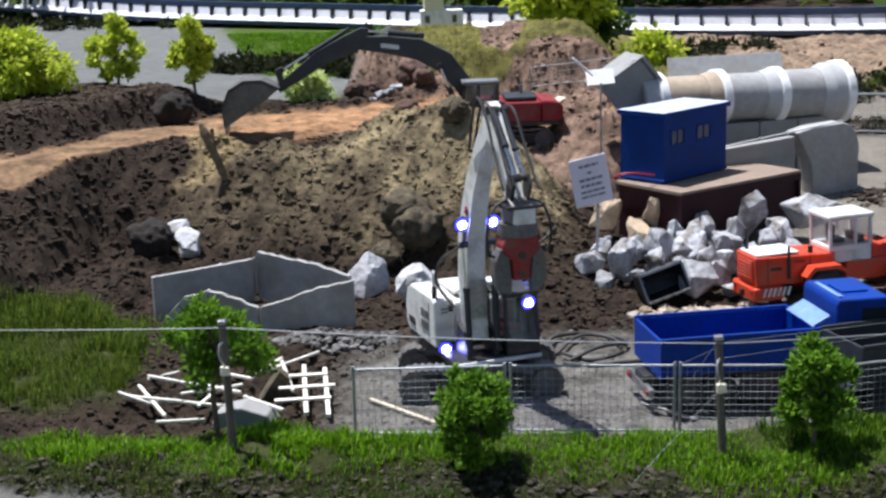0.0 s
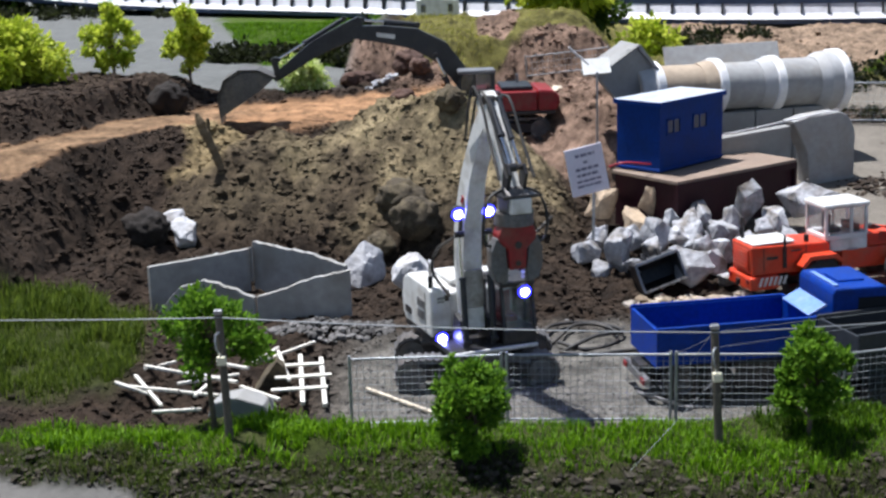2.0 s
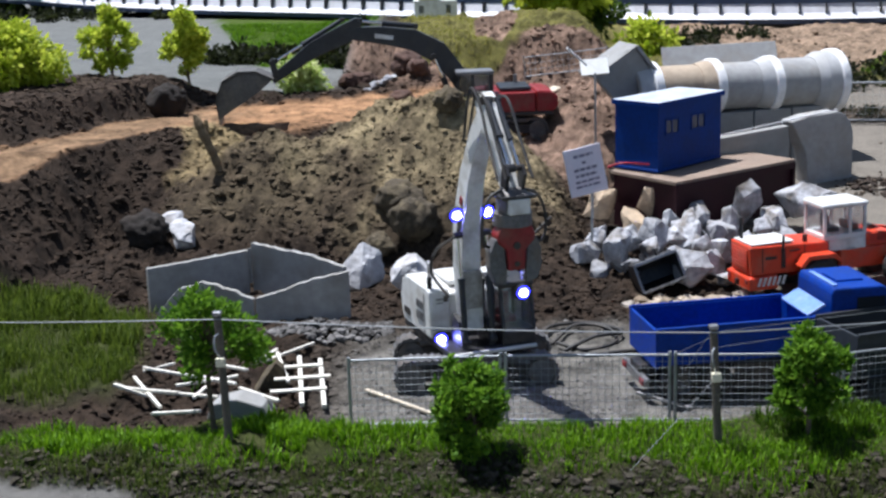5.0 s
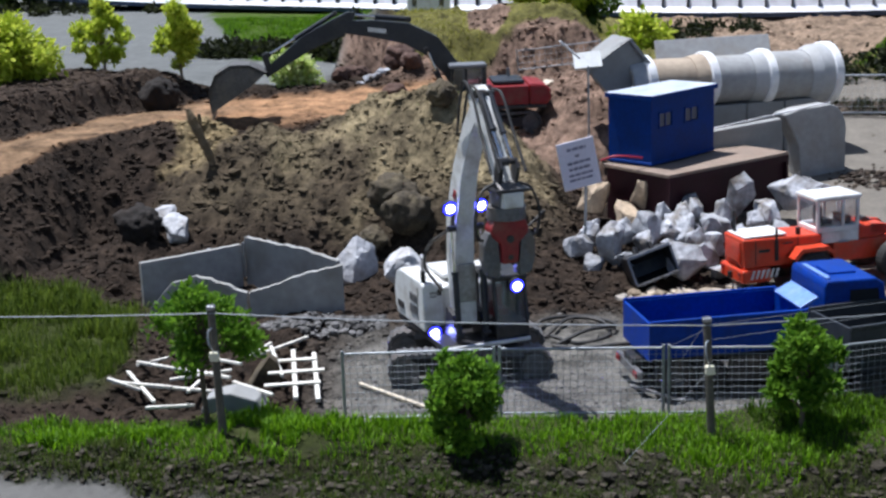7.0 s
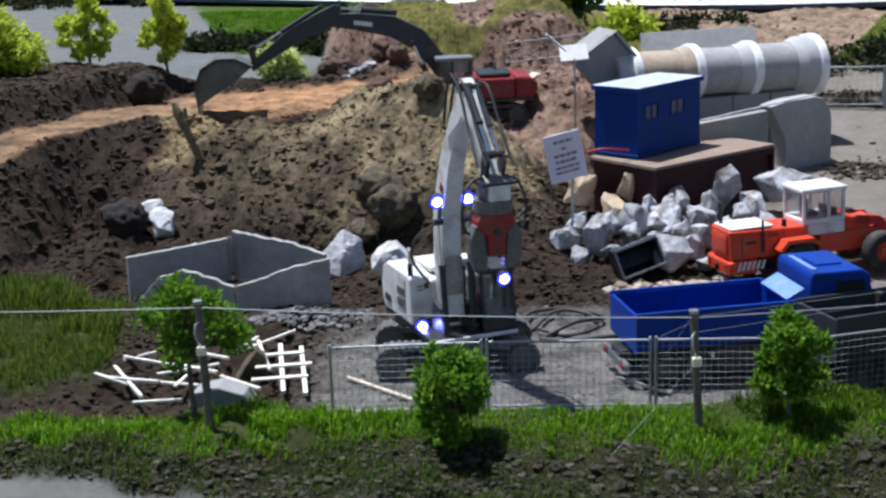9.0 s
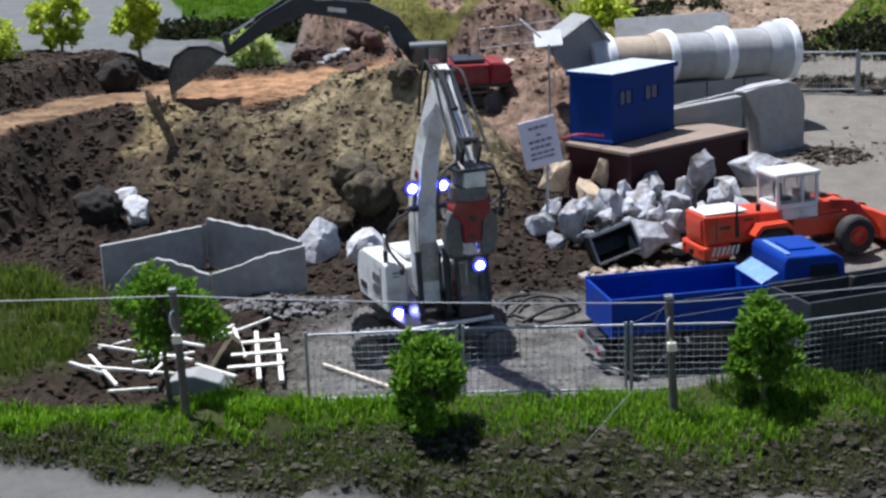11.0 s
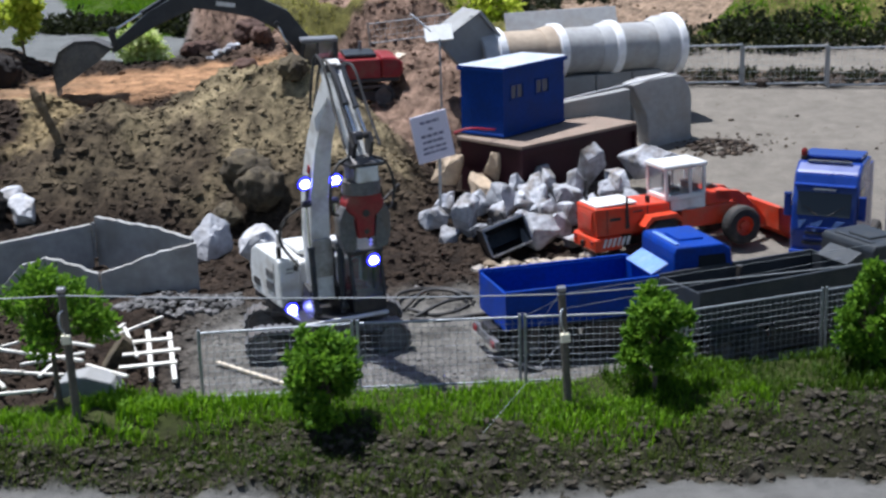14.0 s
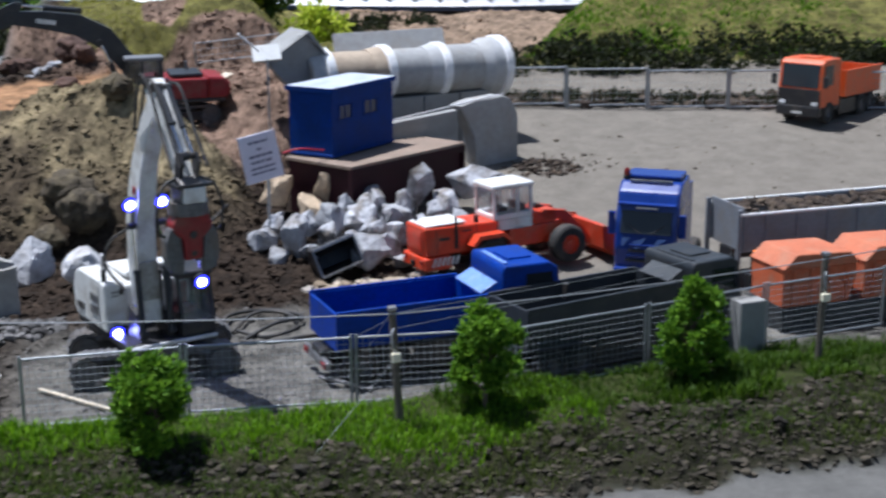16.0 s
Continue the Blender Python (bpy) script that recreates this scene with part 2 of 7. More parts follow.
FADED = mat("faded_orange_paint", (0.56, 0.12, 0.045), 0.6, var=0.15, dirt=(0.35, 0.22, 0.15), dirt_amount=0.5)
FADEDTOP = mat("bleached_orange_cover", (0.46, 0.135, 0.065), 0.7, var=0.15, dirt=(0.4, 0.22, 0.14), dirt_amount=0.4)
# pale blue for painted glare on the blue truck and for lorry graphics
PALEBLUE = mat("pale_blue_glare_and_decal", (0.16, 0.28, 0.62), 0.4, var=0.2, dirt=(0.3, 0.4, 0.6), dirt_amount=0.5)
# shade of the bridge's girder and rail, put into the colour
SHADOWBLUE = mat("bridge_shadow_blue", (0.05, 0.08, 0.16), 0.5)
LEAFNEAR = leaf_mat("fresh_green_leaves", (0.040, 0.115, 0.008), (0.20, 0.37, 0.030))
LEAFFAR = leaf_mat("yellow_green_leaves", (0.24, 0.34, 0.015), (0.70, 0.76, 0.10))
LEAFPALE = leaf_mat("pale_leaves", (0.32, 0.46, 0.07), (0.85, 0.88, 0.45))
LEAFDARK = leaf_mat("dark_green_leaves", (0.035, 0.07, 0.012), (0.09, 0.15, 0.02))
GRASS = leaf_mat("grass_blades", (0.055, 0.14, 0.004), (0.20, 0.385, 0.012))
# darker copy of the grass: shade on the bank put into the colour
SHADEDGRASS = leaf_mat("shaded_grass_blades", (0.026, 0.062, 0.005), (0.085, 0.155, 0.012))
MEADOW = leaf_mat("meadow_grass_blades", (0.045, 0.080, 0.010), (0.15, 0.205, 0.026))
BANKGRASS = leaf_mat("bank_grass_blades", (0.045, 0.12, 0.004), (0.16, 0.31, 0.012))
SHRUB = leaf_mat("dark_shrub_leaves", (0.010, 0.013, 0.006), (0.034, 0.042, 0.013))
BLUEGLASS = glass_mat("blue_grey_glass", (0.035, 0.06, 0.12), 0.2)
HILLGRASS = leaf_mat("yellowed_hill_grass", (0.15, 0.165, 0.025), (0.46, 0.43, 0.09))
DRYGRASS = leaf_mat("rough_grass_blades", (0.04, 0.065, 0.01), (0.115, 0.15, 0.03))
STONEGREY = lump_mat("rubble_stone", [(0.018, 0.014, 0.008), (0.042, 0.033, 0.020), (0.026, 0.021, 0.012), (0.085, 0.068, 0.047)])
CLOD = lump_mat("soil_clods", [(0.022, 0.014, 0.009), (0.050, 0.033, 0.022), (0.034, 0.022, 0.015), (0.115, 0.082, 0.053)])
GRAVEL = lump_mat("grey_rubble", [(0.05, 0.046, 0.044), (0.13, 0.125, 0.12), (0.08, 0.075, 0.072), (0.24, 0.23, 0.225)])
CRUMB = clod_mat("loose_soil_crumbs")
# dark red-brown that carries the shade of the cut face
CUTSHADE = mat("red_brown_cut_shade", (0.075, 0.040, 0.030), 0.95, var=0.4, scale=22, dirt=(0.14, 0.085, 0.062), dirt_amount=0.5, bump=0.9, bump_scale=70)
DARKLUMP = mat("dark_soil_lump", (0.012, 0.008, 0.006), 0.95, var=0.4, scale=22, dirt=(0.028, 0.019, 0.013), dirt_amount=0.5, bump=0.9, bump_scale=70)


# ---- mesh helpers ----
def part(name, bm, material, parent=None, label="", smooth=False):
    me = bpy.data.meshes.new(name)
    bm.to_mesh(me)
    bm.free()
    if smooth:
        for p in me.polygons:
            p.use_smooth = True
    me.materials.append(material)
    ob = new(name, me)
    if parent is not None:
        ob.parent = parent
    if label:
        ob["label"] = label
    return ob


def thing(name, m, label, category, group="", kind=""):
    ob = new(name)
    ob.empty_display_size = 0.05
    ob.matrix_world = m
    return tagged(ob, label, category, group, kind)


def box(bm, x0, x1, y0, y1, z0, z1, bev=0.0, m=None):
    r = bmesh.ops.create_cube(bm, size=1)
    vs = r["verts"]
    for v in vs:
        v.co = Vector((x0 + (v.co.x + 0.5) * (x1 - x0), y0 + (v.co.y + 0.5) * (y1 - y0), z0 + (v.co.z + 0.5) * (z1 - z0)))
    if bev:
        es = list({e for v in vs for e in v.link_edges})
        r2 = bmesh.ops.bevel(bm, geom=es, offset=bev, segments=2, affect="EDGES", profile=0.5)
        vs = list({v for f in r2["faces"] for v in f.verts} | {v for v in vs if v.is_valid})
    if m is not None:
        bmesh.ops.transform(bm, matrix=m, verts=vs)
    return bm


def boxes(*specs, bev=0.0):
    bm = bmesh.new()
    for s in specs:
        box(bm, *s, bev=bev)
    return bm


def rod(bm, a, b, r, seg=8, r2=None):
    a, b = Vector(a), Vector(b)
    d = b - a
    m = Matrix.Translation((a + b) / 2) @ d.to_track_quat("Z", "Y").to_matrix().to_4x4()
    bmesh.ops.create_cone(bm, cap_ends=True, segments=seg, radius1=r, radius2=r if r2 is None else r2, depth=d.length, matrix=m)
    return bm


def tube(bm, pts, r, seg=6):
    """A round tube along a path of points."""
    pts = [Vector(p) for p in pts]
    rings = []
    up = Vector((0.13, 0.21, 0.97)).normalized()
    for i, p in enumerate(pts):
        d = (pts[min(i + 1, len(pts) - 1)] - pts[max(i - 1, 0)]).normalized()
        u = d.cross(up)
        if u.length < 1e-3:
            u = d.cross(Vector((1, 0, 0)))
        u.normalize()
        w = u.cross(d)
        rr = r[i] if isinstance(r, (list, tuple)) else r
        rings.append([bm.verts.new(p + (u * math.cos(k * math.tau / seg) + w * math.sin(k * math.tau / seg)) * rr) for k in range(seg)])
    for a, b in zip(rings, rings[1:]):
        for k in range(seg):
            bm.faces.new((a[k], a[(k + 1) % seg], b[(k + 1) % seg], b[k]))
    bm.faces.new(list(reversed(rings[0])))
    bm.faces.new(rings[-1])
    return bm


def bend(pts, n=8):
    """A smooth way through a few points (Catmull-Rom)."""
    pts = [Vector(p) for p in pts]
    q = [pts[0] * 2 - pts[1]] + pts + [pts[-1] * 2 - pts[-2]]
    out = []
    for i in range(1, len(q) - 2):
        a, b, c, d = q[i - 1:i + 3]
        for k in range(n):
            t = k / n
            out.append(0.5 * ((2 * b) + (c - a) * t + (2 * a - 5 * b + 4 * c - d) * t * t + (3 * b - a - 3 * c + d) * t ** 3))
    return out + [pts[-1]]


def prism(bm, outline, y0, y1, bev=0.0, m=None):
    """An outline in x and z, drawn out from y0 to y1."""
    a = [bm.verts.new((x, y0, z)) for x, z in outline]
    b = [bm.verts.new((x, y1, z)) for x, z in outline]
    n = len(outline)
    fs = [bm.faces.new(a), bm.faces.new(list(reversed(b)))]
    for i in range(n):
        fs.append(bm.faces.new((a[i], b[i], b[(i + 1) % n], a[(i + 1) % n])))
    bmesh.ops.recalc_face_normals(bm, faces=fs)
    vs = a + b
    if bev:
        es = list({e for f in fs for e in f.edges})
        r2 = bmesh.ops.bevel(bm, geom=es, offset=bev, segments=2, affect="EDGES", profile=0.5)
        vs = list({v for f in r2["faces"] for v in f.verts} | {v for v in vs if v.is_valid})
    if m is not None:
        bmesh.ops.transform(bm, matrix=m, verts=vs)
    return bm


def lathe(bm, profile, seg=32, m=None):
    """A profile of (radius, height) turned round z."""
    rings = []
    for r, z in profile:
        rings.append([bm.verts.new((r * math.cos(k * math.tau / seg), r * math.sin(k * math.tau / seg), z)) for k in range(seg)])
    for a, b in zip(rings, rings[1:]):
        for k in range(seg):
            bm.faces.new((a[k], a[(k + 1) % seg], b[(k + 1) % seg], b[k]))
    vs = [v for r in rings for v in r]
    if m is not None:
        bmesh.ops.transform(bm, matrix=m, verts=vs)
    return bm


def rock_bm(seed, sx, sy, sz, rough=0.22, cuts=11, sub=3):
    """A broken stone: the hull of a few scattered points, its faces split and roughened."""
    rnd = random.Random(seed)
    bm = bmesh.new()
    for k in range(cuts + 7):
        d = Vector((rnd.gauss(0, 1), rnd.gauss(0, 1), rnd.gauss(0, 1))).normalized() * rnd.uniform(0.72, 1.18)
        bm.verts.new(d)
    r = bmesh.ops.convex_hull(bm, input=bm.verts)
    bmesh.ops.delete(bm, geom=[v for v in bm.verts if not v.link_faces], context="VERTS")
    bmesh.ops.bevel(bm, geom=bm.edges[:], offset=0.035, segments=1, affect="EDGES", profile=0.5)
    bmesh.ops.triangulate(bm, faces=bm.faces[:])
    for _ in range(2 if sub > 2 else 1):
        bmesh.ops.subdivide_edges(bm, edges=[e for e in bm.edges if e.calc_length() > 0.3], cuts=1)
        bmesh.ops.triangulate(bm, faces=bm.faces[:])
    off = Vector((rnd.uniform(-50, 50), rnd.uniform(-50, 50), rnd.uniform(-50, 50)))
    for v in bm.verts:
        p = v.co * (1 + rough * (noise.noise(v.co * 1.9 + off) * 0.6 + noise.noise(v.co * 5 + off) * 0.3))
        v.co = Vector((p.x * sx, p.y * sy, p.z * sz))
    return bm


def boulder_bm(seed, sx, sy, sz):
    """A rounded, earth-crusted boulder."""
    rnd = random.Random(seed)
    bm = bmesh.new()
    bmesh.ops.create_icosphere(bm, subdivisions=4, radius=1)
    off = Vector((rnd.uniform(-50, 50), rnd.uniform(-50, 50), rnd.uniform(-50, 50)))
    for v in bm.verts:
        p = v.co * (1 + 0.30 * noise.noise(v.co * 1.3 + off) + 0.20 * noise.noise(v.co * 3.2 + off) + 0.13 * noise.noise(v.co * 8 + off) + 0.08 * noise.noise(v.co * 19 + off))
        v.co = Vector((p.x * sx, p.y * sy, p.z * sz))
    return bm


# ---- ground ----
def lattice(x, y, seed):
    ix, iy = np.floor(x).astype(np.int64), np.floor(y).astype(np.int64)
    fx, fy = x - ix, y - iy
    fx, fy = fx * fx * (3 - 2 * fx), fy * fy * (3 - 2 * fy)

    def rnd(i, j):
        h = (i * 374761393 + j * 668265263 + seed * 1442695041) & 0x7FFFFFFF
        h = ((h ^ (h >> 13)) * 1274126177) & 0x7FFFFFFF
        return ((h ^ (h >> 16)) & 0xFFFF) / 65535.0 * 2 - 1
    a, b, c, d = rnd(ix, iy), rnd(ix + 1, iy), rnd(ix, iy + 1), rnd(ix + 1, iy + 1)
    return (a * (1 - fx) + b * fx) * (1 - fy) + (c * (1 - fx) + d * fx) * fy


def fbm(x, y, scale, octaves, seed):
    out, amp, s = 0.0, 1.0, scale
    for k in range(octaves):
        out = out + lattice(x * s + 37.1 * k, y * s + 11.7 * k, seed + k) * amp
        amp, s = amp * 0.5, s * 2.03
    return out


def step(a, b, v):
    t = np.clip((v - a) / (b - a), 0, 1)
    return t * t * (3 - 2 * t)


def heap(x, y, cx, cy, ax, ay, h, power=1.0):
    r = np.sqrt(((x - cx) / ax) ** 2 + ((y - cy) / ay) ** 2)
    return h * np.clip(1 - r, 0, None) ** power


def road_edge(x):
    return np.interp(x, [-3, -1.4, -0.70, -0.46, -0.354, 0, 0.35, 0.69, 1.07, 1.25, 2.0, 3.5], [3.0, 2.50, 2.195, 2.085, 2.045, 1.978, 1.925, 1.890, 1.882, 1.905, 2.05, 2.3])


def zones(x, y):
    """How much of each kind of ground lies at (x, y), and the height."""
    rise = np.clip(0.122 * (y - 2.9), 0, 0.30)
    left = 1 - step(0.10, 0.45, x)
    mid = np.interp(x, [-2.2, -1.3, -1.19, -1.08, -0.97, -0.85, -0.7, -0.4, 0.1], [3.3, 3.6, 3.69, 3.86, 4.09, 4.28, 4.36, 4.40, 4.55])        # centre line of the dirt track
    wide = 0.21 + 0.10 * step(-0.9, -0.2, x)
    up = np.clip((y + (0.05 * fbm(x, y, 5, 3, 61)) * (1 - step(-0.9, -0.6, x)) - np.minimum(3.42, mid - wide - 0.48 - 0.10 * (1 - step(-1.0, -0.85, x)))) / (mid - wide - np.minimum(3.42, mid - wide - 0.48 - 0.10 * (1 - step(-1.0, -0.85, x)))), 0, 1)
    hill = 0.31 * (0.6 * up + 0.4 * up * up * (3 - 2 * up)) * left
    base = np.maximum(rise, hill)
    # main spoil heap and its long shoulder
    crown = 3.93 - 0.35 * np.clip(x + 0.10, 0, 0.5)
    off = np.where(x > 0.10, (x - 0.10) / 0.40, np.where(x < -0.10, (-0.10 - x) / 0.71, 0))
    m1 = 0.445 * np.clip(1 - np.sqrt(off ** 2 + ((y - crown) / np.where(y < crown, 0.57, 0.40)) ** 2), 0, None)
    m2 = heap(x, y, -0.46, 3.90, 0.62, 0.46, 0.345, 0.9)
    mound = np.maximum(m1, m2)
    z = np.maximum(base, np.minimum(mound, 0.402 + 0.012 * fbm(x, y, 6, 2, 3)))
    pad = step(-0.90, -0.74, x) * (1 - step(-0.24, 0.02, x)) * step(2.9, 3.0, y) * (1 - step(3.36, 3.54, y + 0.25 * np.clip(-x - 0.47, 0, 1)))
    z = z * (1 - pad) + np.minimum(z, 0.004) * pad
    heapness = step(0.02, 0.10, mound - base + 0.03) * (mound > 0) * (1 - pad)
    # dark berm under the far bushes, behind the track
    berm = 0.10 * step(0.02, 0.22, y - mid - wide) * (1 - step(4.75, 4.98, y)) * (1 - step(-0.92, -0.70, x))
    # red-brown cut face and the grassy hill behind it
    cut = 0.155 * step(5.10, 5.24, y + 0.25 * (x + 0.1)) * step(-0.36, -0.28, x) * (1 - step(0.55, 0.8, x)) * (1 - step(6.2, 6.8, y))
    crag = heap(x, y, 0.02, 4.98, 0.24, 0.20, 0.09, 0.8) + heap(x, y, 0.42, 5.30, 0.35, 0.4, 0.10, 0.8)
    talus = heap(x, y, 0.55, 4.60, 0.34, 0.5, 0.13, 0.7) + heap(x, y, 0.56, 4.24, 0.24, 0.30, 0.13, 0.7) + heap(x, y, 0.38, 4.12, 0.30, 0.32, 0.11, 0.8)
    bank_r = 0.24 * step(5.05, 6.0, y) * step(0.0, 0.4, x - 1.42 - 0.55 * (y - 5.0)) * (1 - step(7.5, 8.5, y))
    pit = heap(x, y, -1.06, 3.58, 0.26, 0.20, 0.06) + heap(x, y, -0.86, 3.68, 0.18, 0.14, 0.035)
    z = z + berm + cut + crag + talus + bank_r - pit
    # near bank, its gravelly face and the road before it
    e = road_edge(x)
    bank = 0.035 * step(0.0, 0.26, y - e) * (1 - step(2.28, 2.40, y))
    z = z + bank - 0.012 * (1 - step(-0.02, 0.04, y - e))
    road = 1 - step(-0.005, 0.02, y - e + 0.02 * fbm(x, y, 9, 3, 5))
    broad = np.interp(x, [-0.6, -0.3, 0.08, 0.3, 0.67, 0.9, 1.2], [0.10, 0.18, 0.195, 0.16, 0.16, 0.25, 0.24])
    rubble = (1 - road) * (1 - step(broad - 0.05, broad + 0.05, y - e + 0.045 * fbm(x, y, 6, 3, 8)))
    lawn = (1 - road) * (1 - rubble) * (1 - step(2.29, 2.37, y + 0.03 * fbm(x, y, 7, 3, 9) - 0.13 * (1 - step(-0.35, -0.1, x)) - 0.15 * step(1.06, 1.28, x)))
    left_lawn = step(2.60, 2.70, y + 0.05 * fbm(x, y, 5, 3, 12)) * (1 - step(3.14, 3.28, y + 0.06 * fbm(x, y, 5, 3, 13))) * (1 - step(-0.74, -0.63, x + 0.05 * fbm(x, y, 5, 3, 14)))
    far_road = step(4.95, 5.05, y + 0.1 * (x + 1.0) + 0.04 * fbm(x, y, 3, 3, 15)) * (1 - step(-0.42, -0.28, x - 0.1 * (y - 5)))
    far_lawn = step(-0.78, -0.70, x + 0.21 * (y - 5.9)) * (1 - step(-0.30, -0.18, x)) * step(5.70, 5.82, y + 0.45 * (x + 0.5)) * (1 - step(9, 10, y))
    hill_lawn = np.maximum(step(5.28, 5.42, y + 0.2 * fbm(x, y, 3, 3, 17)) * step(-0.2, -0.02, x) * (1 - step(0.95, 1.15, x)), step(5.02, 5.14, y + 0.05 * fbm(x, y, 4, 2, 27)) * step(0.0, 0.12, x - 1.45 - 0.55 * (y - 5.0)))
    ragged = 0.05 * fbm(x, y, 9, 3, 71)
    crest = 5.05 + np.clip(0.10 - x, 0, 0.3) * 0.9 + 0.5 * np.clip(x - 0.27, 0, 0.2)
    hill_lawn = np.maximum(hill_lawn, step(0.0, 0.05, y - crest + ragged) * step(-0.13, -0.07, x + ragged) * (1 - step(0.60, 0.70, x + ragged)) * (1 - step(6.8, 7.2, y)))
    hill_lawn = hill_lawn * (1 - (heap(x, y, 0.25, 5.32, 0.10, 0.22, 1.0, 0.5) > 0.45 + 3 * ragged) * 1.0)
    straw = np.clip(heap(x, y, -0.66, 4.04, 0.12, 0.24, 1.2) + 1.0 * fbm(x, y, 13, 3, 73), 0, 0.7) * np.clip(heap(x, y, -0.66, 4.04, 0.15, 0.30, 4.0), 0, 1)
    yard = step(0.62, 0.95, x - 0.15 * (y - 3)) * step(2.6, 2.9, y) * (1 - step(5.0, 5.15, y)) * (1 - heapness)
    site = step(2.30, 2.36, y) * (1 - step(2.86, 3.02, y + 0.06 * fbm(x, y, 5, 3, 18))) * step(-0.30, -0.12, x)
    off = np.abs(y - mid + 0.03 * fbm(x, y, 4, 3, 19))
    path = (1 - step(wide - 0.06, wide + 0.02, off)) * (1 - step(0.35, 0.5, x)) * (1 - heapness)
    path = path * (1 - np.clip(berm * 14, 0, 1))
    worn = path * (1 - step(-0.85, -0.50, x + 0.1 * fbm(x, y, 5, 2, 77)))
    slope = (step(4.95, 5.15, y) * (1 - step(7.6, 7.9, y)) * step(0.95, 1.2, x + 0.12 * fbm(x, y, 3, 2, 23)) * (1 - step(0.0, 0.12, x - 1.45 - 0.55 * (y - 5.0))))
    redcut = np.clip(np.clip((cut - 0.01) * 30, 0, 1) * (1 - step(5.24, 5.34, y + 0.25 * (x + 0.1))) + np.clip(crag * 14, 0, 1) + np.clip(talus * 12, 0, 1), 0, 1)
    redcut = redcut * (1 - hill_lawn)
    clay = heapness * step(-0.50, -0.08, x + 0.22 * fbm(x, y, 5, 4, 29)) * step(0.05, 0.25, z - rise + 0.13 * fbm(x, y, 8, 4, 33))
    heapness = heapness * step(-1.05, -0.70, x + 0.12 * fbm(x, y, 5, 3, 35)) * (0.45 + 0.55 * step(0.04, 0.20, z - rise + 0.10 * fbm(x, y, 9, 3, 37)))
    return z, dict(road=road, rubble=rubble, lawn=np.maximum(lawn, left_lawn), far_road=far_road, far_lawn=far_lawn, hill_lawn=hill_lawn,
                   yard=yard, site=site, path=path, redcut=redcut, clay=clay, straw=straw, worn=worn, slope=slope, heap=heapness, pad=pad, berm=np.clip(berm * 12, 0, 1))


def rough_height(x, y):
    z, k = zones(x, y)
    smooth_ground = np.clip(k["road"] + k["yard"] + k["far_road"] + 0.8 * k["site"] + 0.7 * k["path"] + 0.7 * k["pad"] + 0.6 * k["lawn"], 0, 1)
    heaped = np.clip(k["heap"] + k["clay"] + k["redcut"], 0, 1)
    billow = np.abs(fbm(x, y, 14, 4, 41)) * (0.017 + 0.003 * heaped) + np.abs(fbm(x, y, 27, 3, 43)) * 0.009 - 0.012
    lumps = fbm(x, y, 5.5, 4, 31) * 0.018 + billow + 0.0035 * fbm(x, y, 62, 2, 45)
    lumps = lumps * (0.55 + 0.45 * step(-0.95, -0.70, x))
    near = 1 - step(6.5, 9.0, y)
    z = z + lumps * (1 - smooth_ground * 0.93) * near + fbm(x, y, 3, 3, 51) * 0.003 * near
    return z, k


def ground_z(x, y):
    z, _ = rough_height(np.array([float(x)]), np.array([float(y)]))
    return float(z[0])


SOIL = {  # base colours of the kinds of ground
    "soil": (0.034, 0.023, 0.016), "road": (0.155, 0.15, 0.14), "rubble": (0.019, 0.018, 0.009), "lawn": (0.036, 0.044, 0.011),
    "far_road": (0.150, 0.155, 0.150), "far_lawn": (0.06, 0.095, 0.012), "hill_lawn": (0.12, 0.11, 0.032), "yard": (0.200, 0.178, 0.150),
    "site": (0.132, 0.124, 0.110), "worn": (0.215, 0.135, 0.078), "straw": (0.33, 0.25, 0.13), "path": (0.31, 0.172, 0.090), "slope": (0.225, 0.160, 0.112), "redcut": (0.215, 0.142, 0.104), "clay": (0.250, 0.198, 0.115), "heap": (0.105, 0.081, 0.050), "berm": (0.052, 0.036, 0.026)}


def soil_color(k):
    """Base colour of the ground from its kinds."""
    col = np.zeros(k["road"].shape + (3,)) + np.array(SOIL["soil"])
    for name in ("heap", "berm", "clay", "path", "worn", "straw", "redcut", "yard", "site", "far_road", "far_lawn", "slope", "hill_lawn", "rubble", "lawn", "road"):
        w = k[name][..., None]
        col = col * (1 - w) + np.array(SOIL[name]) * w
    return col


def graded(stretches, far):
    """Grid lines: stretches of (from, to, spacing), then ever wider ones out to the horizon."""
    mid = np.concatenate([np.arange(a, b - d * 0.5, d) for a, b, d in stretches])
    left, right, d = [stretches[0][0]], [stretches[-1][1]], stretches[-1][2]
    while right[-1] < far:
        d *= 1.35
        right.append(right[-1] + d)
        left.append(left[-1] - d)
    return np.array(sorted(left[1:]) + list(mid) + right)


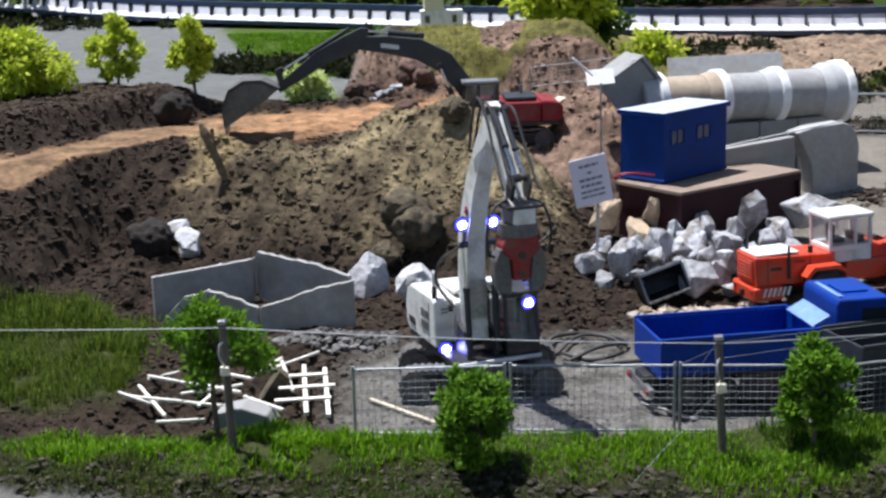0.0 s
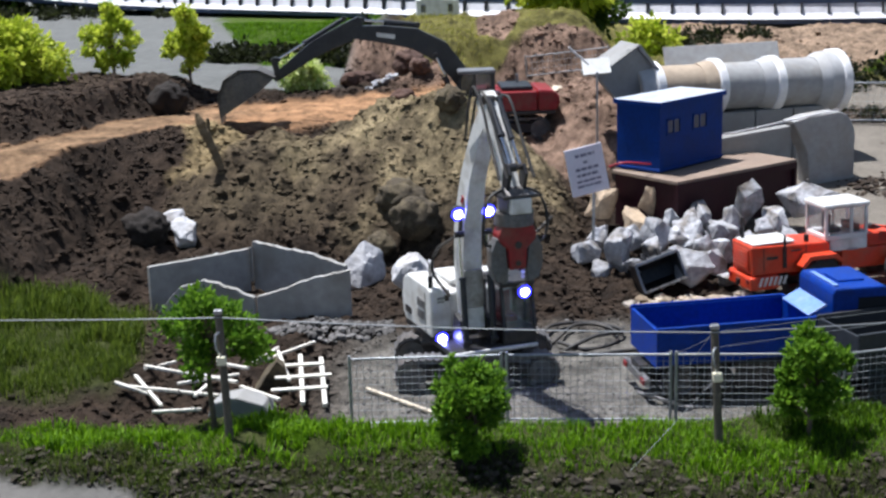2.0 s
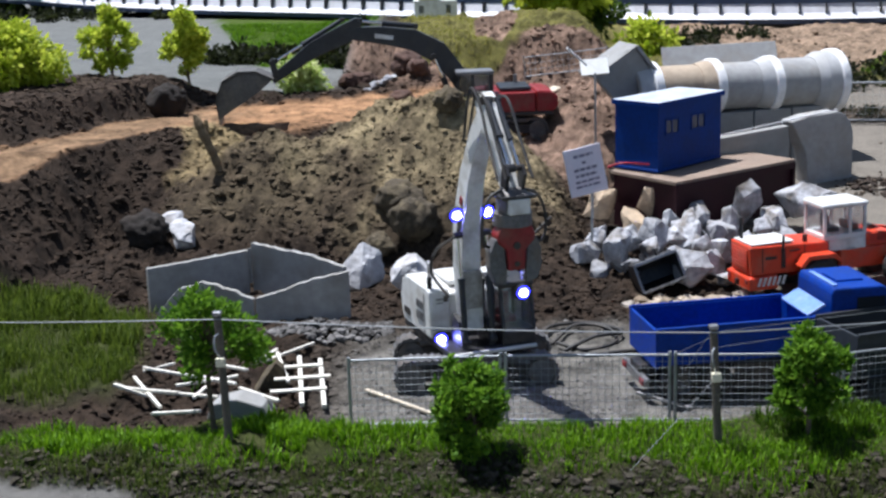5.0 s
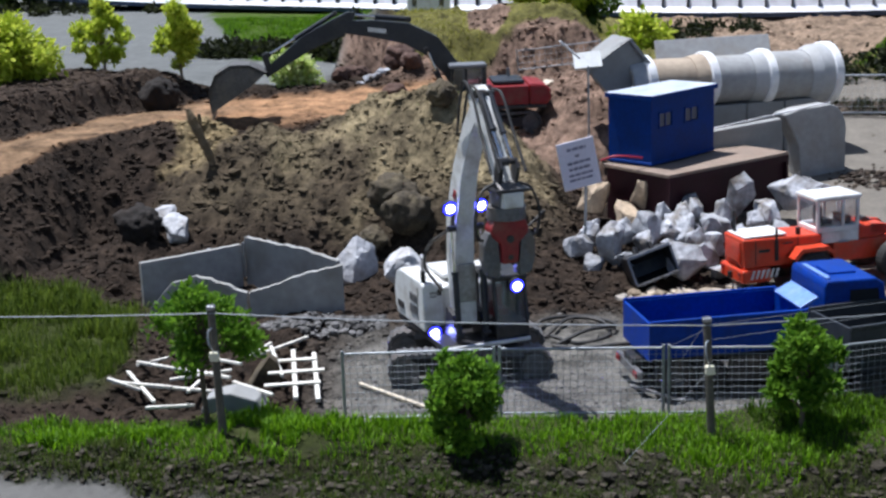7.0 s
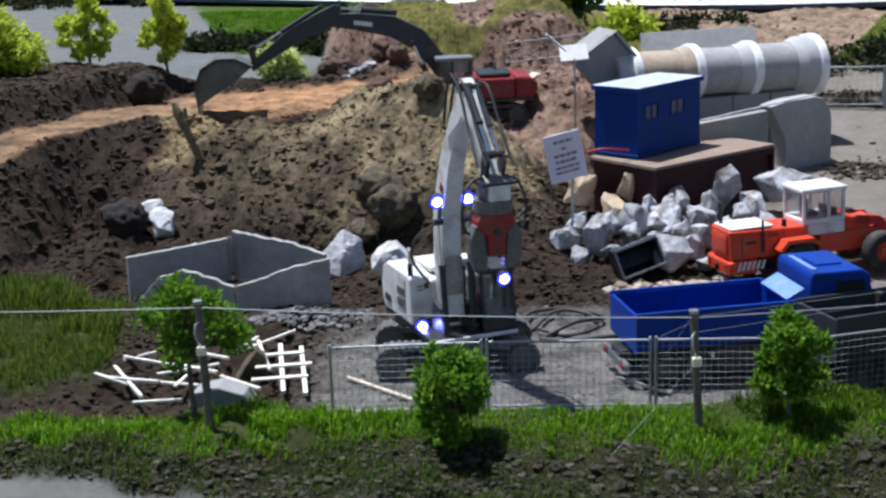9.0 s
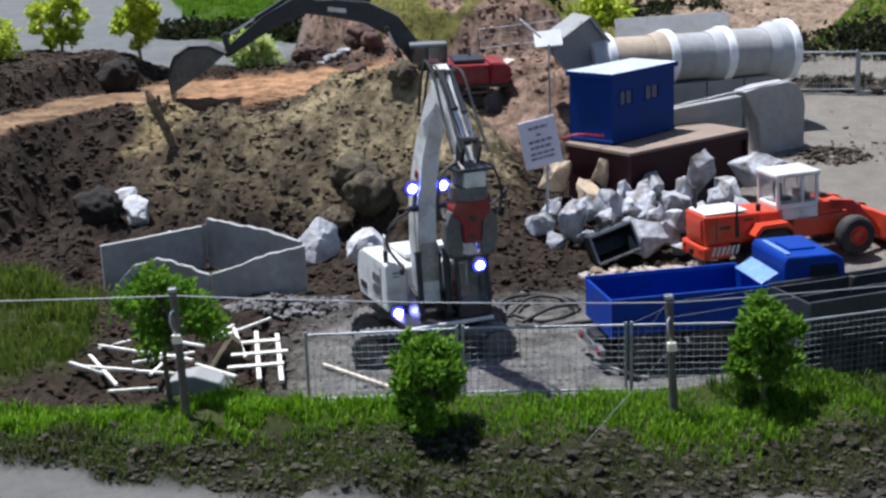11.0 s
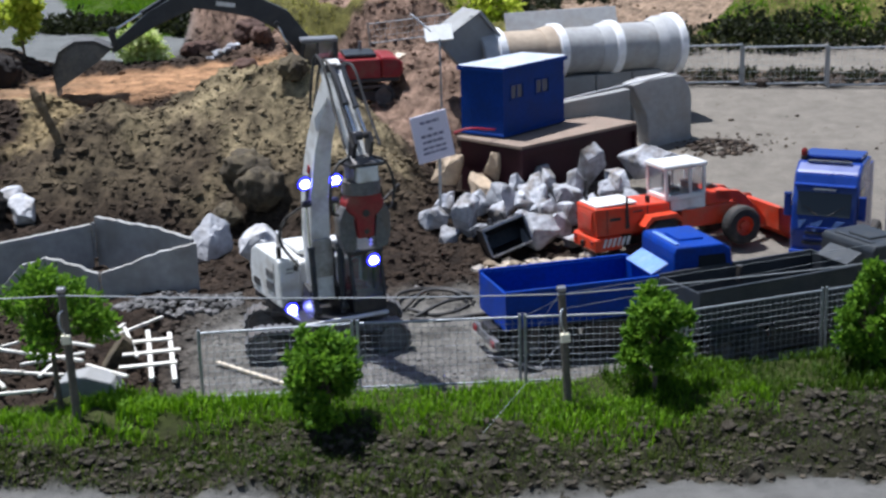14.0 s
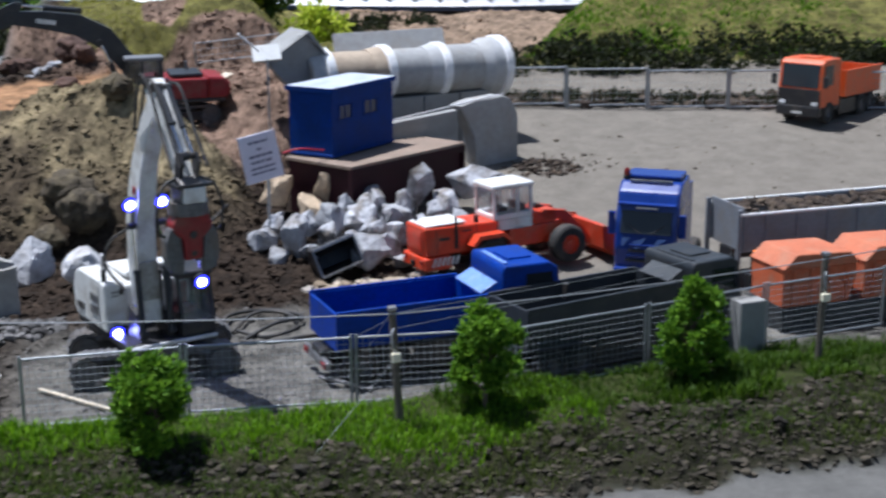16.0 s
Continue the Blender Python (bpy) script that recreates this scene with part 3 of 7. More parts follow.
def build_ground():
    xs = graded([(-1.9, -1.45, 0.012), (-1.45, 0.75, 0.0065), (0.75, 2.7, 0.0125)], 400)
    ys = graded([(1.55, 2.85, 0.012), (2.85, 4.1, 0.0065), (4.1, 5.5, 0.010), (5.5, 7.3, 0.018)], 400)
    X, Y = np.meshgrid(xs, ys)
    Z, k = rough_height(X, Y)
    nx, ny = len(xs), len(ys)
    co = np.stack([X, Y, Z], -1).reshape(-1, 3)
    i = np.arange(nx * ny).reshape(ny, nx)
    faces = np.stack([i[:-1, :-1], i[:-1, 1:], i[1:, 1:], i[1:, :-1]], -1).reshape(-1, 4)
    me = bpy.data.meshes.new("ground")
    me.from_pydata(co.tolist(), [], faces.tolist())
    col = np.empty((ny, nx, 4))
    col[..., :3] = soil_color(k)
    col[..., 3] = 1 - 0.75 * np.clip(k["road"] + k["far_road"] + k["yard"], 0, 1)
    at = me.color_attributes.new("soil", "FLOAT_COLOR", "POINT")
    at.data.foreach_set("color", col.reshape(-1))
    me.polygons.foreach_set("use_smooth", [True] * len(me.polygons))
    m = bpy.data.materials.new("bare_ground")
    m.use_nodes = True
    n, l = m.node_tree.nodes, m.node_tree.links
    b = n["Principled BSDF"]
    vc = n.new("ShaderNodeVertexColor")
    vc.layer_name = "soil"
    tc = n.new("ShaderNodeTexCoord")
    f1, f2 = n.new("ShaderNodeTexNoise"), n.new("ShaderNodeTexNoise")
    f1.inputs["Scale"].default_value, f1.inputs["Detail"].default_value = 15, 6
    f2.inputs["Scale"].default_value, f2.inputs["Detail"].default_value, f2.inputs["Roughness"].default_value = 55, 10, 0.75
    for q in (f1, f2):
        l.new(tc.outputs["Object"], q.inputs["Vector"])
    ad = n.new("ShaderNodeMath")
    ad.operation = "ADD"
    l.new(f1.outputs["Fac"], ad.inputs[0])
    l.new(f2.outputs["Fac"], ad.inputs[1])
    rg = n.new("ShaderNodeMapRange")
    rg.inputs["From Min"].default_value, rg.inputs["From Max"].default_value = 0.75, 1.25
    rg.inputs["To Min"].default_value, rg.inputs["To Max"].default_value = 0.34, 1.75
    l.new(ad.outputs[0], rg.inputs["Value"])
    calm = n.new("ShaderNodeMix")
    calm.inputs["A"].default_value = 1.0
    l.new(vc.outputs["Alpha"], calm.inputs["Factor"])
    l.new(rg.outputs[0], calm.inputs["B"])
    mu = n.new("ShaderNodeMix")
    mu.data_type, mu.blend_type = "RGBA", "MULTIPLY"
    mu.inputs["Factor"].default_value = 1
    l.new(vc.outputs["Color"], mu.inputs["A"])
    l.new(calm.outputs["Result"], mu.inputs["B"])
    l.new(mu.outputs["Result"], b.inputs["Base Color"])
    b.inputs["Roughness"].default_value = 0.95
    b.inputs["Specular IOR Level"].default_value = 0.2
    bu = n.new("ShaderNodeBump")
    bu.inputs["Strength"].default_value, bu.inputs["Distance"].default_value = 0.85, 0.012
    l.new(f2.outputs["Fac"], bu.inputs["Height"])
    l.new(bu.outputs[0], b.inputs["Normal"])
    me.materials.append(m)
    return tagged(new("ground", me), "uneven soil, gravel and roadway of a model building site", "ground", kind="structure")


build_ground()


# ---- excavators ----
def link_shoe_track(parent, y, length, height, width, name="track"):
    """An endless track: a rounded loop of shoes round a frame with rollers."""
    r = height / 2
    half = length / 2 - r
    loop = []
    n = 52
    total = 4 * half + math.tau * r
    for k in range(n):
        s = k / n * total
        if s < 2 * half:
            loop.append((-half + s, height, 0.0))
        elif s < 2 * half + math.pi * r:
            a = (s - 2 * half) / r
            loop.append((half + r * math.sin(a), r + r * math.cos(a), a))
        elif s < 4 * half + math.pi * r:
            loop.append((half - (s - 2 * half - math.pi * r), 0.0, math.pi))
        else:
            a = (s - 4 * half - math.pi * r) / r
            loop.append((-half - r * math.sin(a), r - r * math.cos(a), math.pi + a))
    bm = bmesh.new()
    w = total / n
    for x, z, a in loop:
        m = Matrix.Translation((x, y, z)) @ Matrix.Rotation(a, 4, "Y")
        box(bm, -w * 0.46, w * 0.46, -width / 2, width / 2, -0.006, 0.0, m=m)
        box(bm, -w * 0.15, w * 0.15, -width / 2, width / 2, 0.0, 0.0028, m=m)
    tr = part(name, bm, DARKSTEEL, parent, "dusty dark steel crawler track")
    bm = bmesh.new()
    prism(bm, [(-half - 0.005, r - 0.010), (half + 0.005, r - 0.010), (half, r + 0.014), (half * 0.5, r + 0.018), (-half * 0.5, r + 0.018), (-half, r + 0.014)], y - width * 0.42, y + width * 0.42)
    part("track_frame", bm, BLACK, tr)
    for x in (-half, half):
        bm = bmesh.new()
        rod(bm, (x, y - width * 0.44, r), (x, y + width * 0.44, r), r * 0.78, 16)
        rod(bm, (x, y - width * 0.5, r), (x, y + width * 0.5, r), r * 0.3, 10)
        part("sprocket", bm, DARKSTEEL, tr)
    for k in range(6):
        bm = bmesh.new()
        x = -half * 0.85 + k * half * 1.7 / 5
        rod(bm, (x, y - width * 0.45, 0.013), (x, y + width * 0.45, 0.013), 0.007, 10)
        part("roller", bm, STEEL, tr)
    return tr


def beam(bm, way, widths, depths):
    """A boxed arm along a way of (x, z) points in the plane y = 0, with its depth and width at each."""
    rings = []
    n = len(way)
    for i in range(n):
        a, b = Vector((*way[max(i - 1, 0)], 0)), Vector((*way[min(i + 1, n - 1)], 0))
        d = (b - a).normalized()
        nx, nz = -d.y, d.x
        x, z = way[i]
        h, w = depths[i] / 2, widths[i] / 2
        rings.append([bm.verts.new((x + nx * s * h, q * w, z + nz * s * h)) for s, q in ((1, -1), (1, 1), (-1, 1), (-1, -1))])
    fs = []
    for a, b in zip(rings, rings[1:]):
        for k in range(4):
            fs.append(bm.faces.new((a[k], a[(k + 1) % 4], b[(k + 1) % 4], b[k])))
    fs += [bm.faces.new(rings[0]), bm.faces.new(rings[-1])]
    bmesh.ops.recalc_face_normals(bm, faces=fs)
    bmesh.ops.bevel(bm, geom=list({e for f in fs for e in f.edges}), offset=0.0016, segments=2, affect="EDGES", profile=0.5)
    return bm


def ram(parent, a, b, y, r, split=0.55, name="cylinder"):
    a, b = Vector((a[0], y, a[1])), Vector((b[0], y, b[1]))
    mid = a.lerp(b, split)
    bm = bmesh.new()
    rod(bm, a, mid, r, 12)
    rod(bm, mid - (mid - a).normalized() * 0.006, mid, r * 1.2, 12)
    cyl = part(name, bm, GREYWHITE if r > 0.0085 else BOOMGREY, parent)
    bm = bmesh.new()
    rod(bm, mid, b, r * 0.5, 10)
    part("piston_rod", bm, CHROME, cyl, "chrome piston rod")
    for p in (a, b):
        bm = bmesh.new()
        rod(bm, p - Vector((0, r * 1.3, 0)), p + Vector((0, r * 1.3, 0)), r * 1.05, 10)
        part("pin", bm, BLACK, cyl)
    return cyl


def excavator_lower(ob, length=0.325, height=0.068, width=0.045, gauge=0.15):
    for y in (-gauge / 2, gauge / 2):
        link_shoe_track(ob, y, length, height, width)
    bm = bmesh.new()
    box(bm, -0.06, 0.06, -gauge / 2, gauge / 2, 0.028, 0.062, 0.006)
    lathe(bm, [(0.0, 0.062), (0.062, 0.062), (0.062, 0.078), (0.0, 0.078)], 28)
    part("undercarriage", bm, BLACK, ob)


def light_spot(parent, p, way, size=0.013):
    bm = bmesh.new()
    p, way = Vector(p), Vector(way).normalized()
    rod(bm, p - way * 0.010, p, size * 1.1, 12, size * 1.25)
    ob = part("work_light", bm, BLACK, parent)
    bm = bmesh.new()
    # wider blue disc behind the bulb: the lamp's halo built as a rim
    rod(bm, p, p + way * 0.002, size, 14)
    part("lens", bm, LEDHALO, ob, "glowing blue lens rim drawn as the lamp's halo")
    bm = bmesh.new()
    rod(bm, p + way * 0.002, p + way * 0.0035, size * 0.62, 14)
    part("bulb", bm, LEDCORE, ob, "bright blue-white bulb")
    return ob


def cab(ob, x0, x1, y0, y1, z0, z1, paint, seat=True, roof=None):
    """An operator's cab: posts, panes, roof and floor."""
    t = 0.006
    slope = 0.018
    body = part("cab", boxes((x0, x1, y0, y1, z0, z0 + 0.028), bev=0.003), paint, ob, "dark cab with tinted windows")
    xm = x0 + (x1 - x0) * 0.48
    zs = z0 + 0.026
    for y in (y0, y1 - t):
        for outline in ([(x0, zs), (x0 + t * 1.5, zs), (x0 + t * 1.5, z1), (x0, z1)], [(x1 - t, zs), (x1, zs + 0.004), (x1 - slope, z1), (x1 - slope - t, z1)],
                        [(xm, zs), (xm + t, zs), (xm + t, z1), (xm, z1)]):
            bm = bmesh.new()
            prism(bm, outline, y, y + t)
            part("cab_post", bm, paint, body)
    bm = bmesh.new()
    box(bm, x0 - 0.002, x1 - slope + 0.008, y0 - 0.002, y1 + 0.002, z1 - 0.004, z1 + 0.008, 0.004)
    part("cab_roof", bm, roof or paint, body)
    g = 0.0015
    for y in (y0 + 0.002, y1 - 0.002 - g):
        bm = bmesh.new()
        prism(bm, [(x0 + 0.003, z0 + 0.03), (x1 - 0.004, z0 + 0.03), (x1 - slope - 0.003, z1 - 0.003), (x0 + 0.003, z1 - 0.003)], y, y + g)
        part("side_window", bm, GLASS, body).visible_shadow = False
    bm = bmesh.new()
    prism(bm, [(x1 - 0.005, z0 + 0.02), (x1 - 0.003, z0 + 0.02), (x1 - slope - 0.003, z1 - 0.003), (x1 - slope - 0.005, z1 - 0.003)], y0 + t, y1 - t)
    part("windscreen", bm, GLASS, body).visible_shadow = False
    bm = boxes((x0 + 0.004, x0 + 0.0055, y0 + t, y1 - t, z0 + 0.03, z1 - 0.004))
    part("rear_window", bm, GLASS, body).visible_shadow = False
    if seat:
        ym = (y0 + y1) / 2
        bm = boxes((x0 + 0.02, x0 + 0.055, ym - 0.018, ym + 0.018, z0 + 0.028, z0 + 0.042), (x0 + 0.014, x0 + 0.022, ym - 0.016, ym + 0.016, z0 + 0.04, z0 + 0.085), bev=0.003)
        part("seat", bm, RED, body, "red operator's seat")
    return body


def flatten(up, ob):
    """Gives the parts of a turned group to the machine itself."""
    turn = up.matrix_basis.copy()
    for q in list(up.children):
        q.parent = ob
        q.matrix_basis = turn
    bpy.data.objects.remove(up)


def white_excavator(m, turn):
    ob = thing("excavator", m, "white crawler excavator with red demolition shear, on the gravel", "excavator")
    excavator_lower(ob)
    up = new("upper_carriage")
    up.parent = ob
    up.matrix_basis = pose(0, 0, 0, 0, 0, turn)
    arm = new("working_arm")
    arm.parent = ob
    arm.matrix_basis = up.matrix_basis @ Matrix.Translation((0, -0.022, 0))
    part("deck", boxes((-0.165, 0.100, -0.090, 0.092, 0.079, 0.091), bev=0.003), BLACK, up)
    # white machinery house: rounded tail, raked front, flat hood
    bm = bmesh.new()
    prism(bm, [(-0.172, 0.108), (-0.158, 0.0925), (0.004, 0.0925), (-0.002, 0.188), (-0.012, 0.195), (-0.140, 0.195), (-0.166, 0.182), (-0.178, 0.145)], -0.093, -0.048, 0.005)
    prism(bm, [(-0.172, 0.108), (-0.158, 0.0925), (-0.010, 0.0925), (-0.010, 0.180), (-0.140, 0.190), (-0.166, 0.180), (-0.178, 0.145)], -0.047, 0.093, 0.006)
    house = part("machinery_house", bm, WHITE, up, "white painted machinery house with vents")
    part("engine_hood", boxes((-0.135, -0.035, -0.035, 0.060, 0.188, 0.199), bev=0.004), WHITE, house)
    for y in (-0.0945, 0.0945):
        for z in (0.128, 0.152):
            bm = bmesh.new()
            for k in range(6):
                box(bm, -0.075, -0.035, y - 0.0008, y + 0.0008, z - 0.008 + k * 0.003, z - 0.0062 + k * 0.003)
            part("vent", bm, STEEL, house, "grey louvred vent")
        part("lower_grille", boxes((-0.150, -0.115, y - 0.0008, y + 0.0008, 0.112, 0.126)), BLACK, house)
        part("door_seam", boxes((-0.0285, -0.0270, y - 0.0006, y + 0.0006, 0.098, 0.180)), STEEL, house)
    # front of the house beside the boom: label bars, latch, step plates
    for q in ((-0.078, -0.060, 0.170, 0.174), (-0.078, -0.064, 0.163, 0.166)):
        part("label_bar", boxes((0.0000, 0.0016, *q)), STEEL, house)
    part("latch_plate", boxes((-0.0005, 0.0016, -0.062, -0.053, 0.166, 0.178)), BLACK, house)
    part("step_plate", boxes((0.003, 0.010, -0.088, -0.052, 0.100, 0.104), bev=0.001), BLACK, house)
    part("hood_plate", boxes((-0.060, -0.030, -0.080, -0.056, 0.195, 0.1975), bev=0.001), GREYWHITE, house)
    bm = bmesh.new()
    rod(bm, (-0.014, -0.086, 0.193), (-0.014, -0.086, 0.217), 0.0052, 12)
    part("filler_cap", bm, BLACK, house)
    bm = bmesh.new()
    rod(bm, (-0.085, -0.060, 0.193), (-0.085, -0.060, 0.222), 0.0042, 12)
    rod(bm, (-0.085, -0.060, 0.222), (-0.092, -0.060, 0.228), 0.0042, 12)
    part("exhaust", bm, STEEL, house)
    part("front_bumper", boxes((0.100, 0.106, -0.088, 0.095, 0.080, 0.088), bev=0.002), GREYWHITE, up, "pale front edge of the deck")
    cab(up, -0.006, 0.104, 0.022, 0.093, 0.0915, 0.208, BLACK)
    # boom, stick, cylinders
    base, elbow = (0.045, 0.118), (0.165, 0.567)
    way = [base, (0.030, 0.23), (0.035, 0.330), (0.072, 0.430), (0.120, 0.514), elbow]
    bm = bmesh.new()
    beam(bm, way, [0.040, 0.040, 0.038, 0.034, 0.030, 0.028], [0.040, 0.050, 0.052, 0.046, 0.040, 0.034])
    boom = part("boom", bm, GREYWHITE, arm, "dusty white bent boom with dark lettering patch")
    for y in (-0.0195, 0.0195):
        bm = bmesh.new()
        prism(bm, [(0.030, 0.300), (0.046, 0.300), (0.060, 0.360), (0.046, 0.366)], y - 0.0008, y + 0.0008)
        part("decal", bm, BLACK, boom)
        bm = bmesh.new()
        prism(bm, [(0.050, 0.376), (0.062, 0.371), (0.068, 0.386), (0.057, 0.391)], y - 0.0008, y + 0.0008)
        part("decal", bm, RED, boom)
    bm = bmesh.new()
    prism(bm, [(0.064, 0.165), (0.068, 0.165), (0.061, 0.240), (0.057, 0.240)], -0.0195, 0.0195, 0.001)
    part("boom_shield", bm, STEEL, boom)
    for y in (-0.029, 0.029):
        bm = bmesh.new()
        prism(bm, [(0.02, 0.0905), (0.085, 0.0905), (0.066, 0.140), (0.034, 0.150)], y - 0.005, y + 0.005)
        part("boom_bracket", bm, BLACK, arm)
        ram(arm, (0.088, 0.104), (0.064, 0.315), y, 0.0062, 0.6)
    tip = (0.262, 0.428)
    bm = bmesh.new()
    beam(bm, [(0.138, 0.592), elbow, (0.20, 0.520), tip], [0.030, 0.032, 0.030, 0.024], [0.026, 0.046, 0.042, 0.026])
    stick = part("stick", bm, GREYWHITE, arm, "dusty white stick")
    ram(arm, (0.075, 0.462), (0.137, 0.592), 0.0, 0.0078, 0.55)
    ram(arm, (0.174, 0.588), (0.272, 0.478), -0.008, 0.0078, 0.55)
    ram(arm, (0.174, 0.588), (0.272, 0.478), 0.012, 0.0055, 0.6)
    for y in (-0.016, 0.016):
        bm = bmesh.new()
        prism(bm, [(0.252, 0.424), (0.268, 0.420), (0.290, 0.468), (0.278, 0.484), (0.264, 0.480)], y - 0.003, y + 0.003)
        part("linkage", bm, BLACK, stick)
    for k, y in enumerate((-0.022, -0.012, 0.020)):
        bm = bmesh.new()
        tube(bm, bend([(0.09, y, 0.505), (0.13, y * 1.3, 0.580), (0.165, y * 1.5, 0.612 - 0.01 * k), (0.20, y * 1.4, 0.580), (0.24, y * 1.5, 0.52), (0.285, y * 1.6, 0.46)], 6), 0.0028)
        part("hydraulic_hose", bm, HOSE, stick)
    bm = bmesh.new()
    tube(bm, bend([(0.02, -0.022, 0.30), (-0.01, -0.050, 0.27), (-0.015, -0.058, 0.225), (0.02, -0.036, 0.18)], 6), 0.003)
    part("hydraulic_hose", bm, HOSE, boom)
    # shear: rotator with a pale adapter, red body, two dark jaws and hose loops
    cross = Matrix.Translation((0.266, 0, 0)) @ Matrix.Rotation(radians(90), 4, "Z")
    bm = bmesh.new()
    prism(bm, [(0.240, 0.396), (0.288, 0.396), (0.296, 0.430), (0.262, 0.446), (0.238, 0.430)], -0.022, 0.022, 0.004)
    rod(bm, (0.264, 0, 0.374), (0.264, 0, 0.397), 0.036, 20)
    rot = part("rotator", bm, DARKSTEEL, arm, "dark steel rotator head")
    part("adapter_plate", boxes((0.246, 0.300, -0.034, 0.034, 0.426, 0.432), bev=0.001), BLACK, rot)
    part("adapter", boxes((0.276, 0.301, -0.020, 0.020, 0.398, 0.426), bev=0.002), GREYWHITE, rot, "scuffed pale adapter block")
    bm = bmesh.new()
    prism(bm, [(-0.030, 0.374), (0.030, 0.374), (0.037, 0.358), (0.036, 0.346), (0.019, 0.330), (0.016, 0.292), (-0.016, 0.292), (-0.019, 0.330), (-0.036, 0.346), (-0.037, 0.358)], -0.016, 0.016, 0.003, m=cross)
    shear = part("shear_body", bm, RED, arm, "red demolition shear body")
    for z, r in ((0.338, 0.007), (0.304, 0.005)):
        bm = bmesh.new()
        rod(bm, (0.249, 0, z), (0.284, 0, z), r, 12)
        part("pivot_pin", bm, BLACK, shear)
    for s in (-1, 1):
        bm = bmesh.new()
        prism(bm, [(s * 0.020, 0.350), (s * 0.040, 0.352), (s * 0.050, 0.330), (s * 0.051, 0.300), (s * 0.042, 0.272), (s * 0.020, 0.266), (s * 0.018, 0.290), (s * 0.022, 0.328)], -0.013, 0.013, 0.0025, m=cross)
        jaw = part("shear_jaw", bm, DARKSTEEL, arm, "dark steel shear jaw")
        for k in range(3):
            bm = bmesh.new()
            z = 0.268 + k * 0.009
            prism(bm, [(s * 0.020, z), (s * 0.013, z + 0.004), (s * 0.019, z + 0.008)], -0.008, 0.008, m=cross)
            part("tooth", bm, STEEL, jaw)
        bm = bmesh.new()
        tube(bm, bend([(0.262, s * 0.016, 0.44), (0.268, s * 0.048, 0.425), (0.272, s * 0.062, 0.385), (0.270, s * 0.058, 0.345), (0.266, s * 0.040, 0.335)], 6), 0.0028)
        part("hydraulic_hose", bm, HOSE, shear)
    light_spot(up, (0.016, -0.076, 0.094), (1, 0, -0.15))
    light_spot(up, (0.106, 0.066, 0.196), (1, 0, -0.25))
    for y in (-0.032, 0.032):
        part("light_bracket", boxes((0.046, 0.056, min(y, y * 0.5), max(y, y * 0.5), 0.352, 0.358)), BLACK, boom)
        light_spot(boom, (0.066, y, 0.356), (1, 0, -0.3))
    flatten(arm, ob)
    flatten(up, ob)
    return ob


